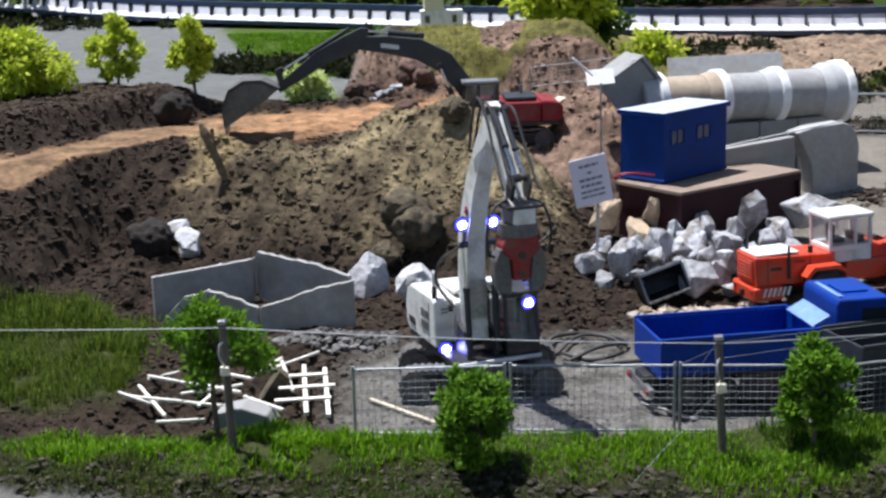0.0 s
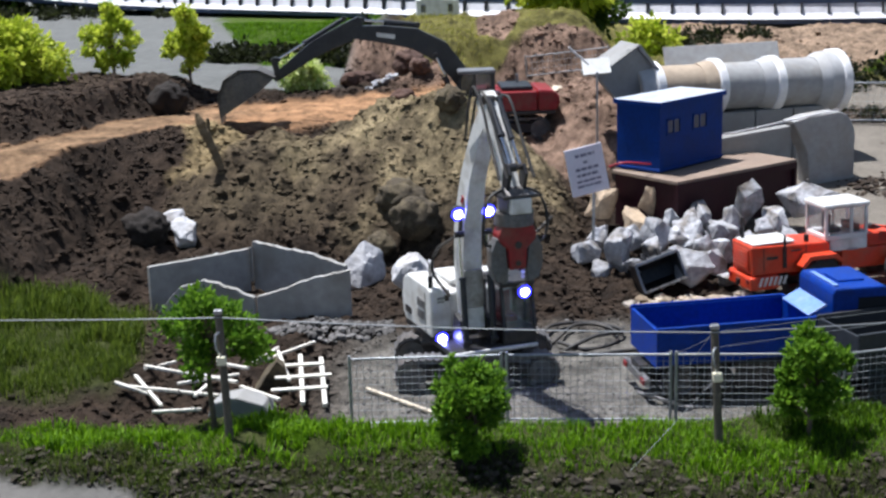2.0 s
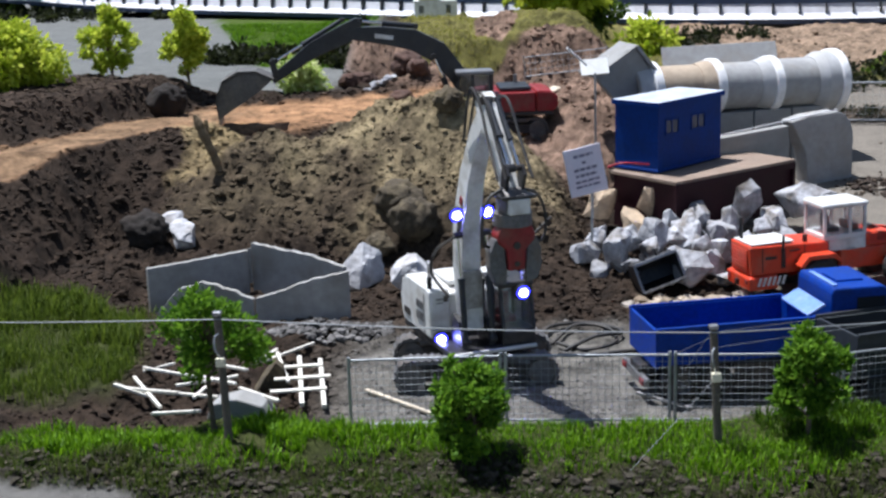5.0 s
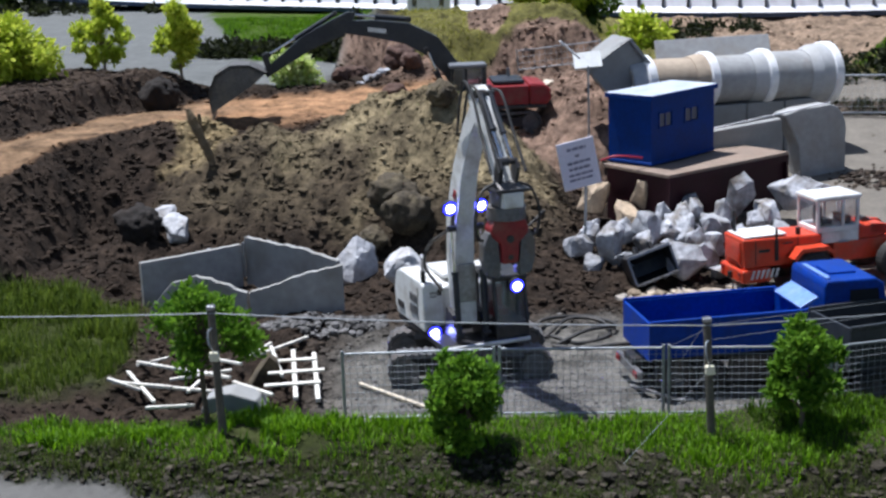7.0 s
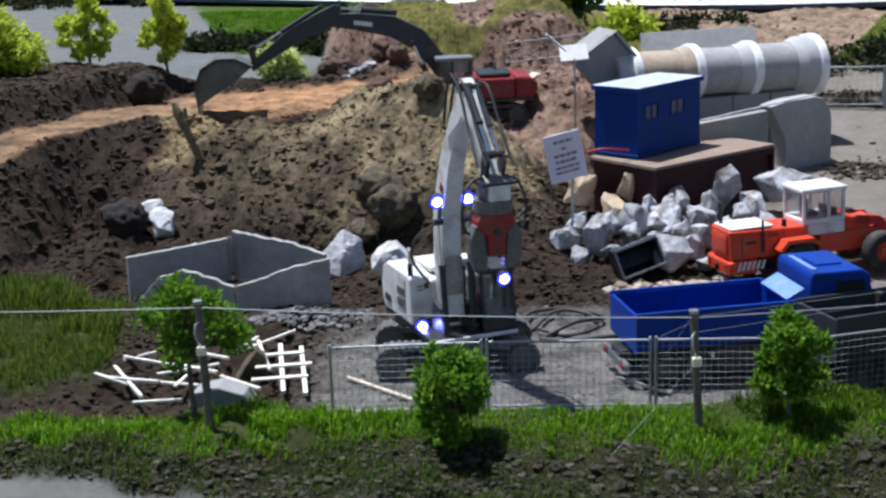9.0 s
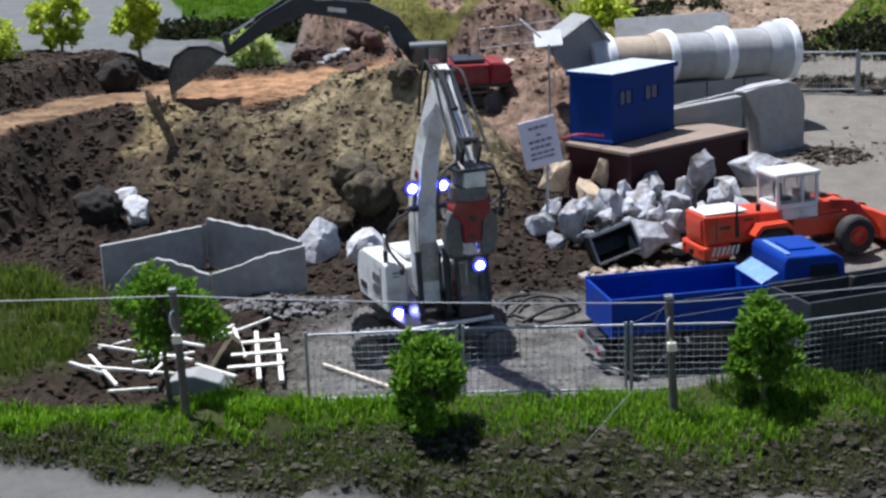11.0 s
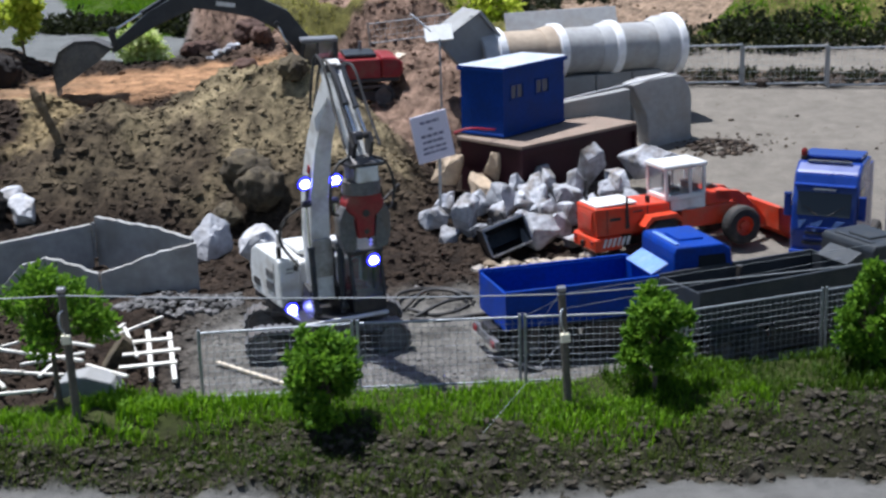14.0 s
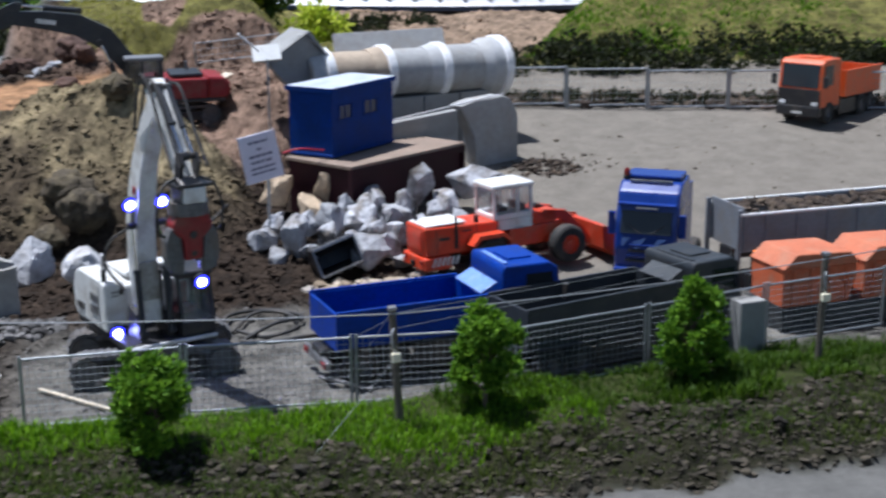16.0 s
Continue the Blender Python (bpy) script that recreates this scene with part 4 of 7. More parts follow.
def dark_excavator(m, turn):
    ob = thing("excavator", m, "red crawler excavator with an anthracite boom, behind the spoil heap", "excavator")
    excavator_lower(ob)
    up = new("upper_carriage")
    up.parent = ob
    up.matrix_basis = pose(0, 0, 0, 0, 0, turn)
    part("deck", boxes((-0.19, 0.11, -0.095, 0.095, 0.080, 0.092), bev=0.003), BLACK, up)
    bm = bmesh.new()
    prism(bm, [(-0.135, 0.092), (0.075, 0.092), (0.075, 0.146), (0.02, 0.152), (-0.135, 0.152)], -0.095, -0.028, 0.005)
    prism(bm, [(-0.135, 0.092), (-0.01, 0.092), (-0.01, 0.150), (-0.135, 0.150)], -0.027, 0.095, 0.004)
    house = part("machinery_house", bm, RED, up, "red painted machinery house")
    bm = bmesh.new()
    prism(bm, [(-0.136, 0.090), (-0.136, 0.156), (-0.185, 0.152), (-0.203, 0.135), (-0.203, 0.105), (-0.19, 0.090)], -0.096, 0.096, 0.008)
    part("counterweight", bm, RED, up, "red counterweight")
    part("engine_hood", boxes((-0.125, -0.03, -0.07, 0.07, 0.1525, 0.164), bev=0.004), BOOMGREY, house)
    bm = bmesh.new()
    rod(bm, (-0.09, -0.05, 0.16), (-0.09, -0.05, 0.188), 0.006, 10)
    part("exhaust", bm, STEEL, house)
    part("lettering", boxes((-0.085, -0.045, -0.0965, -0.0952, 0.112, 0.124)), WHITE, house, "pale lettering bar")
    bm = boxes((0.01, 0.06, -0.0962, -0.0952, 0.105, 0.135))
    part("vent", bm, BLACK, house)
    cab(up, -0.008, 0.112, 0.028, 0.098, 0.090, 0.212, BOOMGREY, roof=ROOFGREY)
    base, elbow = (0.05, 0.118), (0.425, 0.338)
    bm = bmesh.new()
    beam(bm, [base, (0.095, 0.205), (0.150, 0.272), (0.225, 0.312), (0.330, 0.330), elbow], [0.042, 0.042, 0.042, 0.040, 0.038, 0.034], [0.040, 0.056, 0.066, 0.062, 0.050, 0.034])
    boom = part("boom", bm, BOOMGREY, up, "anthracite bent boom")
    for y in (-0.0205, 0.0205):
        bm = bmesh.new()
        prism(bm, [(0.285, 0.314), (0.340, 0.322), (0.339, 0.335), (0.284, 0.327)], y - 0.0006, y + 0.0006)
        part("lettering", bm, WHITE, boom, "pale lettering bar")
    for y in (-0.036, 0.036):
        ram(up, (0.10, 0.10), (0.165, 0.262), y, 0.0084, 0.6)
    tip = (0.655, 0.205)
    bm = bmesh.new()
    beam(bm, [(0.385, 0.374), elbow, (0.52, 0.296), tip], [0.032, 0.034, 0.032, 0.024], [0.026, 0.058, 0.048, 0.024])
    stick = part("stick", bm, BOOMGREY, up)
    ram(up, (0.215, 0.352), (0.383, 0.372), 0.0, 0.0084, 0.6)
    ram(up, (0.435, 0.378), (0.640, 0.262), 0.0, 0.007, 0.6)
    bm = bmesh.new()
    prism(bm, [(0.632, 0.215), (0.648, 0.208), (0.662, 0.262), (0.646, 0.272)], -0.014, 0.014, 0.002)
    part("linkage", bm, BLACK, stick)
    bm = bmesh.new()
    outer = [(0.648, 0.215), (0.700, 0.240), (0.755, 0.240), (0.803, 0.212), (0.824, 0.160), (0.818, 0.098)]
    inner = [(0.811, 0.100), (0.815, 0.158), (0.795, 0.204), (0.752, 0.230), (0.703, 0.230), (0.660, 0.208)]
    prism(bm, outer + inner, -0.060, 0.060)
    for y in (-0.060, 0.056):
        prism(bm, outer + [(0.690, 0.180)], y, y + 0.004)
    bucket = part("bucket", bm, BUCKETGREY, up, "scuffed grey digging bucket")
    for k in range(5):
        bm = boxes((0.8115, 0.8175, -0.054 + k * 0.025, -0.046 + k * 0.025, 0.080, 0.101))
        part("tooth", bm, STEEL, bucket)
    light_spot(up, (0.120, 0.090, 0.134), (1, 0.6, -0.1), 0.009)
    flatten(up, ob)
    return ob


ex1 = white_excavator(pose(0.068, 2.690, ground_z(0.07, 2.69) - 0.002, 0, 0, 1.5), -71.5)
ex2 = dark_excavator(pose(0.172, 4.235, 0.235, 0, 0, 12), 171)


# ---- site hut, container, sign ----
def hut():
    ob = thing("site_hut", pose(0.583, 3.55, 0.2395, 0, 0, 44.5), "blue site hut with two small windows on a container", "site hut")
    W, D, H = 0.286, 0.140, 0.178
    walls = bmesh.new()
    t = 0.006
    for s in ((0, t, 0, D), (W - t, W, 0, D), (t, W - t, D - t, D)):
        part("wall", boxes((*s, 0.008, H)), HUTBLUE, ob, "dark blue sheet wall")
    # front wall in strips round its two openings
    z0, z1 = 0.094, 0.136
    spans = [(0.030, 0.092), (0.146, 0.212)]
    box(walls, t, W - t, 0, t, 0.008, z0)
    box(walls, t, W - t, 0, t, z1, H)
    xs = [t, spans[0][0], spans[0][1], spans[1][0], spans[1][1], W - t]
    for a, b in ((xs[0], xs[1]), (xs[2], xs[3]), (xs[4], xs[5])):
        box(walls, a, b, 0, t, z0, z1)
    wall = part("wall", walls, HUTBLUE, ob, "dark blue sheet wall")
    part("floor_frame", boxes((-0.003, W + 0.003, -0.003, D + 0.003, 0.0, 0.0085), bev=0.002), HUTBLUE, ob)
    bm = bmesh.new()
    box(bm, -0.006, W + 0.006, -0.006, D + 0.006, H, H + 0.007, 0.002)
    # the roof's pale tone is glare put into the colour
    roof = part("roof", bm, ROOFGLARE, ob, "weathered flat roof with sun glare painted pale")
    bm = boxes((-0.007, W + 0.007, -0.0075, -0.006, H - 0.006, H + 0.006), (-0.0075, -0.006, -0.006, D + 0.007, H - 0.006, H + 0.006))
    part("roof_edge", bm, HUTBLUE, roof)
    for a, b in spans:
        bm = boxes((a, b, -0.002, 0.004, z0, z0 + 0.004), (a, b, -0.002, 0.004, z1 - 0.004, z1), (a, a + 0.004, -0.002, 0.004, z0, z1), (b - 0.004, b, -0.002, 0.004, z0, z1), ((a + b) / 2 - 0.0015, (a + b) / 2 + 0.0015, -0.001, 0.003, z0, z1))
        fr = part("window", bm, HUTBLUE, ob)
        part("pane", boxes((a + 0.003, b - 0.003, 0.001, 0.002, z0 + 0.003, z1 - 0.003)), BLUEGLASS, fr)


def container():
    m = pose(0.612, 3.446, 0.0, 0, 0, 36)
    ob = thing("container", m, "maroon steel container half sunk in soil, dusty deck", "container")
    L, D = 0.455, 0.235
    zt, zb = 0.2355, 0.04
    body = bmesh.new()
    box(body, 0.004, L - 0.004, 0.004, D - 0.004, zb, zt - 0.008)
    part("body", body, MAROON, ob)
    part("deck", boxes((-0.004, L + 0.004, -0.004, D + 0.004, zt - 0.010, zt), bev=0.002), DUSTTOP, ob, "dusty tan deck")
    part("rail", boxes((-0.003, L + 0.003, -0.0055, -0.003, zt - 0.026, zt - 0.008)), MAROON, ob)
    for x in (-0.004, L - 0.006):
        part("corner_post", boxes((x, x + 0.010, -0.005, 0.006, zb, zt - 0.01)), MAROON, ob)


def sign():
    ob = thing("notice_sign", pose(0.384, 3.365, ground_z(0.384, 3.365) + 0.004, 0, 0, 18), "white notice board on a thin post, tilted sideways", "sign")
    tilt = pose(0, 0, 0.165, -6, -9, 0)
    bm = bmesh.new()
    box(bm, -0.050, 0.050, -0.003, 0.003, 0.0, 0.118, 0.001, m=tilt)
    board = part("board", bm, SIGN, ob, "white board with rows of dark print")
    rows = [(0.098, 0.052, 0.007), (0.080, 0.014, 0.006), (0.064, 0.062, 0.007), (0.049, 0.058, 0.007), (0.034, 0.064, 0.006), (0.022, 0.066, 0.006)]
    for z, w, h in rows:
        bm = bmesh.new()
        rnd = random.Random(int(z * 1000))
        x = -w / 2
        while x < w / 2:
            d = rnd.uniform(0.008, 0.018)
            box(bm, x, min(x + d, w / 2), -0.0036, -0.003, z - h / 2, z + h / 2, m=tilt)
            x += d + 0.003
        part("print_line", bm, INK, board)
    for x in (0.006,):
        bm = bmesh.new()
        rod(bm, (x, 0.006, -0.03), (x + 0.004, 0.006, 0.20), 0.0035, 8)
        part("post", bm, GALV, ob)


def red_hose():
    bm = bmesh.new()
    tube(bm, bend([(0.450, 3.535, 0.262), (0.475, 3.522, 0.273), (0.505, 3.522, 0.274), (0.535, 3.535, 0.268), (0.560, 3.556, 0.262)], 6), 0.0032)
    tagged(part("hose", bm, REDHOSE, None, smooth=True), "red hose looped beside the site hut wall", "hose")


hut()
container()
sign()
red_hose()


# ---- concrete pipes and walls behind the hut ----
def pipes():
    a, b = Vector((0.700, 4.08, 0.388)), Vector((1.195, 4.24, 0.379))
    way = (b - a).normalized()
    turn = way.to_track_quat("Z", "Y").to_matrix().to_4x4()
    spots = [(-0.125, 0.075, PIPECON, "grey concrete drain pipe with a pale collar"), (-0.045, 0.200, PIPETAN, "tan concrete drain pipe with a pale collar"),
             (0.160, 0.190, PIPECON, "grey concrete drain pipe with a pale collar"), (0.355, 0.215, PIPECON, "wide grey concrete drain pipe with a pale collar")]
    for k, (s, length, paint, label) in enumerate(spots):
        ob = thing("concrete_pipe", Matrix.Translation(a + way * s) @ turn, label, "pipe", "concrete pipes in a row")
        r, q = (0.070, 0.082) if k < 3 else (0.074, 0.094)
        bell = length - (0.070 if k < 3 else 0.095)
        bm = bmesh.new()
        lathe(bm, [(r - 0.014, 0.0), (r - 0.002, 0.0), (r, 0.003), (r, bell), (r - 0.014, bell + 0.004), (r - 0.014, 0.0)], 96)
        part("barrel", bm, paint, ob)
        bm = bmesh.new()
        lathe(bm, [(r - 0.004, bell), (r + 0.002, bell - 0.002), (q - 0.004, bell + 0.026), (q - 0.002, length - 0.026), (r - 0.006, length - 0.026)], 96)
        part("bell", bm, PIPETAN if k == 1 else PIPEBELL, ob, "flared bell end")
        bm = bmesh.new()
        lathe(bm, [(r - 0.006, length - 0.030), (q, length - 0.030), (q + 0.003, length - 0.026), (q + 0.003, length - 0.004), (q - 0.002, length), (q - 0.016, length), (q - 0.018, length - 0.028)], 64)
        part("collar", bm, PIPERIM, ob, "pale rounded collar")
    # support below
    bm = bmesh.new()
    for k in range(4):
        m = Matrix.Translation((a.x + way.x * (0.07 + 0.13 * k), a.y + way.y * (0.07 + 0.13 * k), 0)) @ Matrix.Rotation(math.atan2(way.y, way.x), 4, "Z")
        box(bm, -0.068, 0.058, -0.05, 0.06, 0.12, 0.312, 0.003, m=m)
    tagged(part("retaining_wall", bm, CONCRETE), "grey concrete block wall carrying the pipes", "wall")


def headwall():
    """The grey hooded concrete piece at the end of the pipes."""
    ob = thing("culvert_headpiece", pose(0.57, 4.00, 0.0, 0, 0, 14), "grey hooded concrete culvert headpiece with white panel", "culvert")
    bm = bmesh.new()
    prism(bm, [(-0.100, 0.440), (0.000, 0.520), (0.022, 0.520), (0.118, 0.400), (0.118, 0.22), (0.0, 0.22), (-0.03, 0.36)], 0.0, 0.03, 0.004)
    part("front_slab", bm, CONCRETE, ob)
    bm = bmesh.new()
    prism(bm, [(0.020, 0.522), (0.120, 0.400), (0.127, 0.405), (0.026, 0.530)], -0.012, 0.13, 0.001)
    part("roof_slab", bm, CONCRETE, ob)
    bm = bmesh.new()
    prism(bm, [(-0.104, 0.442), (0.019, 0.523), (0.024, 0.531), (-0.106, 0.448)], -0.012, 0.13, 0.001)
    part("roof_slab", bm, CONCRETE, ob)
    bm = bmesh.new()
    box(bm, -0.040, 0.040, -0.003, 0.003, -0.026, 0.026, m=pose(-0.105, 0.0, 0.474, -38, -4, -14))
    panel = part("panel", bm, WHITE, ob, "white tilted panel")
    bm = bmesh.new()
    rod(bm, (-0.195, -0.02, 0.535), (-0.135, -0.02, 0.482), 0.003, 6)
    part("arm", bm, PIPERIM, panel)
    bm = bmesh.new()
    rod(bm, (-0.110, -0.02, 0.24), (-0.110, -0.02, 0.46), 0.003, 8)
    part("post", bm, GALV, ob)


def arch_wall():
    """A low wall with a rail, ending in a curved shell."""
    ob = thing("concrete_wall", pose(0.86, 3.83, 0.0, 0, 0, 20), "grey concrete wall with a pale coping and a rounded end", "wall")
    bm = bmesh.new()
    prism(bm, [(-0.10, 0.06), (0.16, 0.06), (0.16, 0.30), (-0.10, 0.28)], 0.0, 0.028, 0.003)
    part("panel", bm, CONCRETE, ob)
    bm = bmesh.new()
    prism(bm, [(-0.10, 0.2865), (0.318, 0.3325), (0.318, 0.3365), (-0.10, 0.2905)], -0.0075, -0.0045, 0.0006)
    part("coping", bm, PIPERIM, ob, "pale sloping coping rail")
    bm = bmesh.new()
    n = 10
    out, inn = [], []
    for k in range(n + 1):
        t = k / n
        a = radians(100 * t)
        out.append((0.316 + 0.062 * math.sin(a), 0.328 - 0.085 * (1 - math.cos(a))))
    pts = [(0.165, 0.310), (0.22, 0.322)] + out + [(0.380, 0.06), (0.235, 0.06), (0.215, 0.22)]
    prism(bm, pts, -0.004, 0.055, 0.004)
    part("rounded_end", bm, PIPECON, ob, "rounded concrete end piece")


pipes()
headwall()
arch_wall()
bm = bmesh.new()
box(bm, 0.78, 1.165, -0.006, 0.006, -0.08, 0.165, 0.002, m=pose(0.0, 4.60, 0.285, -28, -1.5, 0))
tagged(part("concrete_slab", bm, PIPECON), "long pale concrete slab behind the pipes", "slab")


# ---- broken concrete element ----
def concrete_pen():
    ob = thing("broken_concrete_shaft", pose(0, 0, 0.0), "broken grey concrete shaft element with jagged rims", "concrete element")
    rnd = random.Random(4)

    def slab(name, a, b, tops, jag, t=0.013, z0=-0.02):
        a, b = Vector(a), Vector(b)
        n = 34
        pts = [(0.0, z0)]
        L = (b - a).length
        pts.append((L, z0))
        for k in range(n + 1):
            u = 1 - k / n
            w = min(u * (len(tops) - 1), len(tops) - 1.001)
            z = tops[int(w)] + (tops[int(w) + 1] - tops[int(w)]) * (w - int(w))
            pts.append((L * u, z + jag * 0.35 * (rnd.random() - 0.5) + jag * 0.22 * math.sin(u * 9 + 2 * math.sin(u * 23))))
        bm = bmesh.new()
        d = (b - a).normalized()
        m = Matrix.Translation((a.x, a.y, 0)) @ Matrix.Rotation(math.atan2(d.y, d.x), 4, "Z")
        prism(bm, pts, -t / 2, t / 2, 0.0015, m=m)
        return part(name, bm, PENCON, ob)
    slab("side_slab", (-0.700, 3.232), (-0.476, 3.372), (0.108, 0.110, 0.113), 0.002)
    slab("back_slab", (-0.462, 3.380), (-0.222, 3.215), (0.129, 0.124, 0.119, 0.100), 0.006)
    slab("front_slab", (-0.668, 3.165), (-0.428, 3.095), (0.012, 0.080, 0.098, 0.085, 0.062), 0.008)
    slab("front_slab", (-0.424, 3.096), (-0.205, 3.098), (0.062, 0.078, 0.098, 0.111, 0.121), 0.006)
    bm = bmesh.new()
    rod(bm, (-0.468, 3.362, 0.03), (-0.468, 3.362, 0.118), 0.004, 8)
    part("joint_bar", bm, GALV, ob)


concrete_pen()


# ---- rocks ----
def rock(x, y, sx, sy, sz, seed, paint, name, label, category, turn=0.0, lean=0.0, sink=0.25, lift=0.0, cuts=7, group=""):
    ob = part(name, boulder_bm(seed, sx, sy, sz) if name == "boulder" else rock_bm(seed, sx, sy, sz, cuts=cuts), paint, smooth=name == "boulder")
    ob.matrix_world = pose(x, y, ground_z(x, y) + sz * (1 - sink) + lift, lean, lean * 0.5, turn)
    return tagged(ob, label, category, group)


PALE = "pale broken limestone block on the soil"


def blocks(rows, first, paint, label):
    for i, (x, y, sx, sy, sz, lift) in enumerate(rows, first):
        rock(x, y, sx, sy, sz, 100 + i, paint, "rock", label, "rock", i * 47, (i * 29) % 40 - 20, 0.2, lift, cuts=7 + i % 4, group="limestone blocks")


# tan blocks, the front of the pile, then its back by the container
blocks([(0.440, 3.56, 0.058, 0.042, 0.060, 0.02), (0.510, 3.47, 0.054, 0.040, 0.046, 0.03), (0.553, 3.53, 0.032, 0.030, 0.062, 0.045)], 1, TANROCK, "tan broken limestone block on the soil")
blocks([(0.372, 3.35, 0.046, 0.036, 0.040, 0.0), (0.440, 3.27, 0.056, 0.040, 0.062, 0.01), (0.540, 3.34, 0.056, 0.040, 0.050, 0.02), (0.608, 3.19, 0.056, 0.042, 0.046, 0.0),
        (0.672, 3.24, 0.038, 0.032, 0.044, 0.0), (0.405, 3.43, 0.042, 0.034, 0.034, 0.0), (0.485, 3.38, 0.044, 0.036, 0.042, 0.01), (0.395, 3.28, 0.030, 0.026, 0.026, 0.0),
        (0.70, 3.33, 0.038, 0.03, 0.04, 0.0)], 4, WHITEROCK, PALE)
blocks([(0.628, 3.36, 0.066, 0.048, 0.060, 0.01), (0.668, 3.47, 0.052, 0.040, 0.060, 0.02), (0.728, 3.43, 0.048, 0.040, 0.056, 0.01), (0.808, 3.51, 0.048, 0.040, 0.068, 0.04),
        (0.760, 3.46, 0.050, 0.036, 0.044, 0.045), (0.870, 3.47, 0.046, 0.038, 0.038, 0.02), (0.965, 3.54, 0.074, 0.058, 0.060, 0.03), (0.590, 3.44, 0.046, 0.038, 0.048, 0.02),
        (0.90, 3.42, 0.044, 0.034, 0.034, 0.01)], 13, WHITEROCK, PALE)
blocks([(0.455, 3.36, 0.030, 0.026, 0.030, 0.015), (0.575, 3.27, 0.034, 0.026, 0.032, 0.0), (0.520, 3.28, 0.030, 0.026, 0.036, 0.02), (0.650, 3.29, 0.032, 0.028, 0.036, 0.02),
        (0.700, 3.40, 0.034, 0.030, 0.040, 0.03), (0.640, 3.42, 0.036, 0.030, 0.040, 0.05), (0.425, 3.50, 0.034, 0.028, 0.032, 0.01), (0.600, 3.33, 0.034, 0.028, 0.034, 0.03),
        (0.840, 3.44, 0.034, 0.028, 0.030, 0.02), (0.780, 3.40, 0.034, 0.028, 0.032, 0.01), (0.690, 3.19, 0.030, 0.026, 0.028, 0.0), (0.470, 3.22, 0.028, 0.024, 0.024, 0.0)], 31, WHITEROCK, "small pale broken limestone block on the soil")
for i, (x, y, sx, sy, sz) in enumerate([(-0.196, 3.375, 0.062, 0.046, 0.072), (-0.050, 3.245, 0.092, 0.060, 0.058), (-0.660, 3.56, 0.050, 0.044, 0.052), (-0.722, 3.64, 0.066, 0.040, 0.034), (-0.575, 3.44, 0.030, 0.026, 0.032)]):
    rock(x, y, sx, sy, sz, 140 + i, PALEROCK, "rock", PALE, "rock", i * 61, -26 if i == 0 else 12, 0.35, 0, cuts=13, group="limestone blocks")
for i, (x, y, sx, sy, sz) in enumerate([(-0.088, 3.575, 0.066, 0.050, 0.048), (-0.055, 3.490, 0.068, 0.054, 0.058), (0.043, 3.80, 0.044, 0.036, 0.036), (-0.148, 3.475, 0.042, 0.036, 0.036), (-0.760, 3.545, 0.062, 0.048, 0.050)]):
    rock(x, y, sx, sy, sz, 160 + i, BROWNROCK if x > -0.7 else DARKLUMP, "boulder", "earth-covered brown boulder on the spoil heap", "boulder", i * 37, 8, 0.4, 0, cuts=5, group="earthy boulders")


rock(-0.850, 4.44, 0.058, 0.052, 0.062, 177, DARKLUMP, "boulder", "large dark soil clod on the earth berm", "soil clod", 20, 8, 0.35, 0.0)


# ---- loose excavator bucket ----
def loose_bucket():
    """Lies on its back: the mouth looks at the road, one corner up."""
    ob = thing("digging_bucket", pose(0.518, 3.175, ground_z(0.512, 3.165) + 0.048, -14, -17, 10) @ Matrix.Scale(0.93, 4), "empty black digging bucket lying among the blocks", "bucket")
    turn = Matrix.Rotation(radians(90), 4, "Z")
    outer = [(-0.036, 0.036), (0.020, 0.040), (0.044, 0.012), (0.036, -0.026), (0.000, -0.042), (-0.040, -0.036)]
    inner = [(-0.040, -0.032), (-0.001, -0.038), (0.032, -0.023), (0.040, 0.010), (0.018, 0.036), (-0.036, 0.032)]
    bm = bmesh.new()
    prism(bm, outer + inner, -0.056, 0.056, m=turn)
    part("shell", bm, BLACK, ob)
    for y in (-0.059, 0.0555):
        bm = bmesh.new()
        prism(bm, outer, y, y + 0.0035, m=turn)
        part("side_plate", bm, BLACK, ob)
        part("side_edge", boxes((y - 0.001, y + 0.0045, -0.0425, -0.0375, -0.034, 0.034)), STEEL, ob, "worn bright side edge")
    part("top_lip", boxes((-0.058, 0.058, -0.043, -0.036, 0.033, 0.041), bev=0.001), STEEL, ob, "worn bright top lip")
    part("cutting_edge", boxes((-0.058, 0.058, -0.047, -0.040, -0.038, -0.033), bev=0.001), STEEL, ob, "worn bright cutting edge")
    for k in range(4):
        x = -0.045 + k * 0.030
        part("tooth", boxes((x - 0.005, x + 0.005, -0.060, -0.044, -0.039, -0.033), bev=0.001), DARKSTEEL, ob)
    for x in (-0.020, 0.020):
        bm = bmesh.new()
        prism(bm, [(-0.010, 0.038), (0.016, 0.040), (0.010, 0.056), (-0.004, 0.056)], x - 0.004, x + 0.004, m=turn)
        part("lug", bm, BLACK, ob)


loose_bucket()


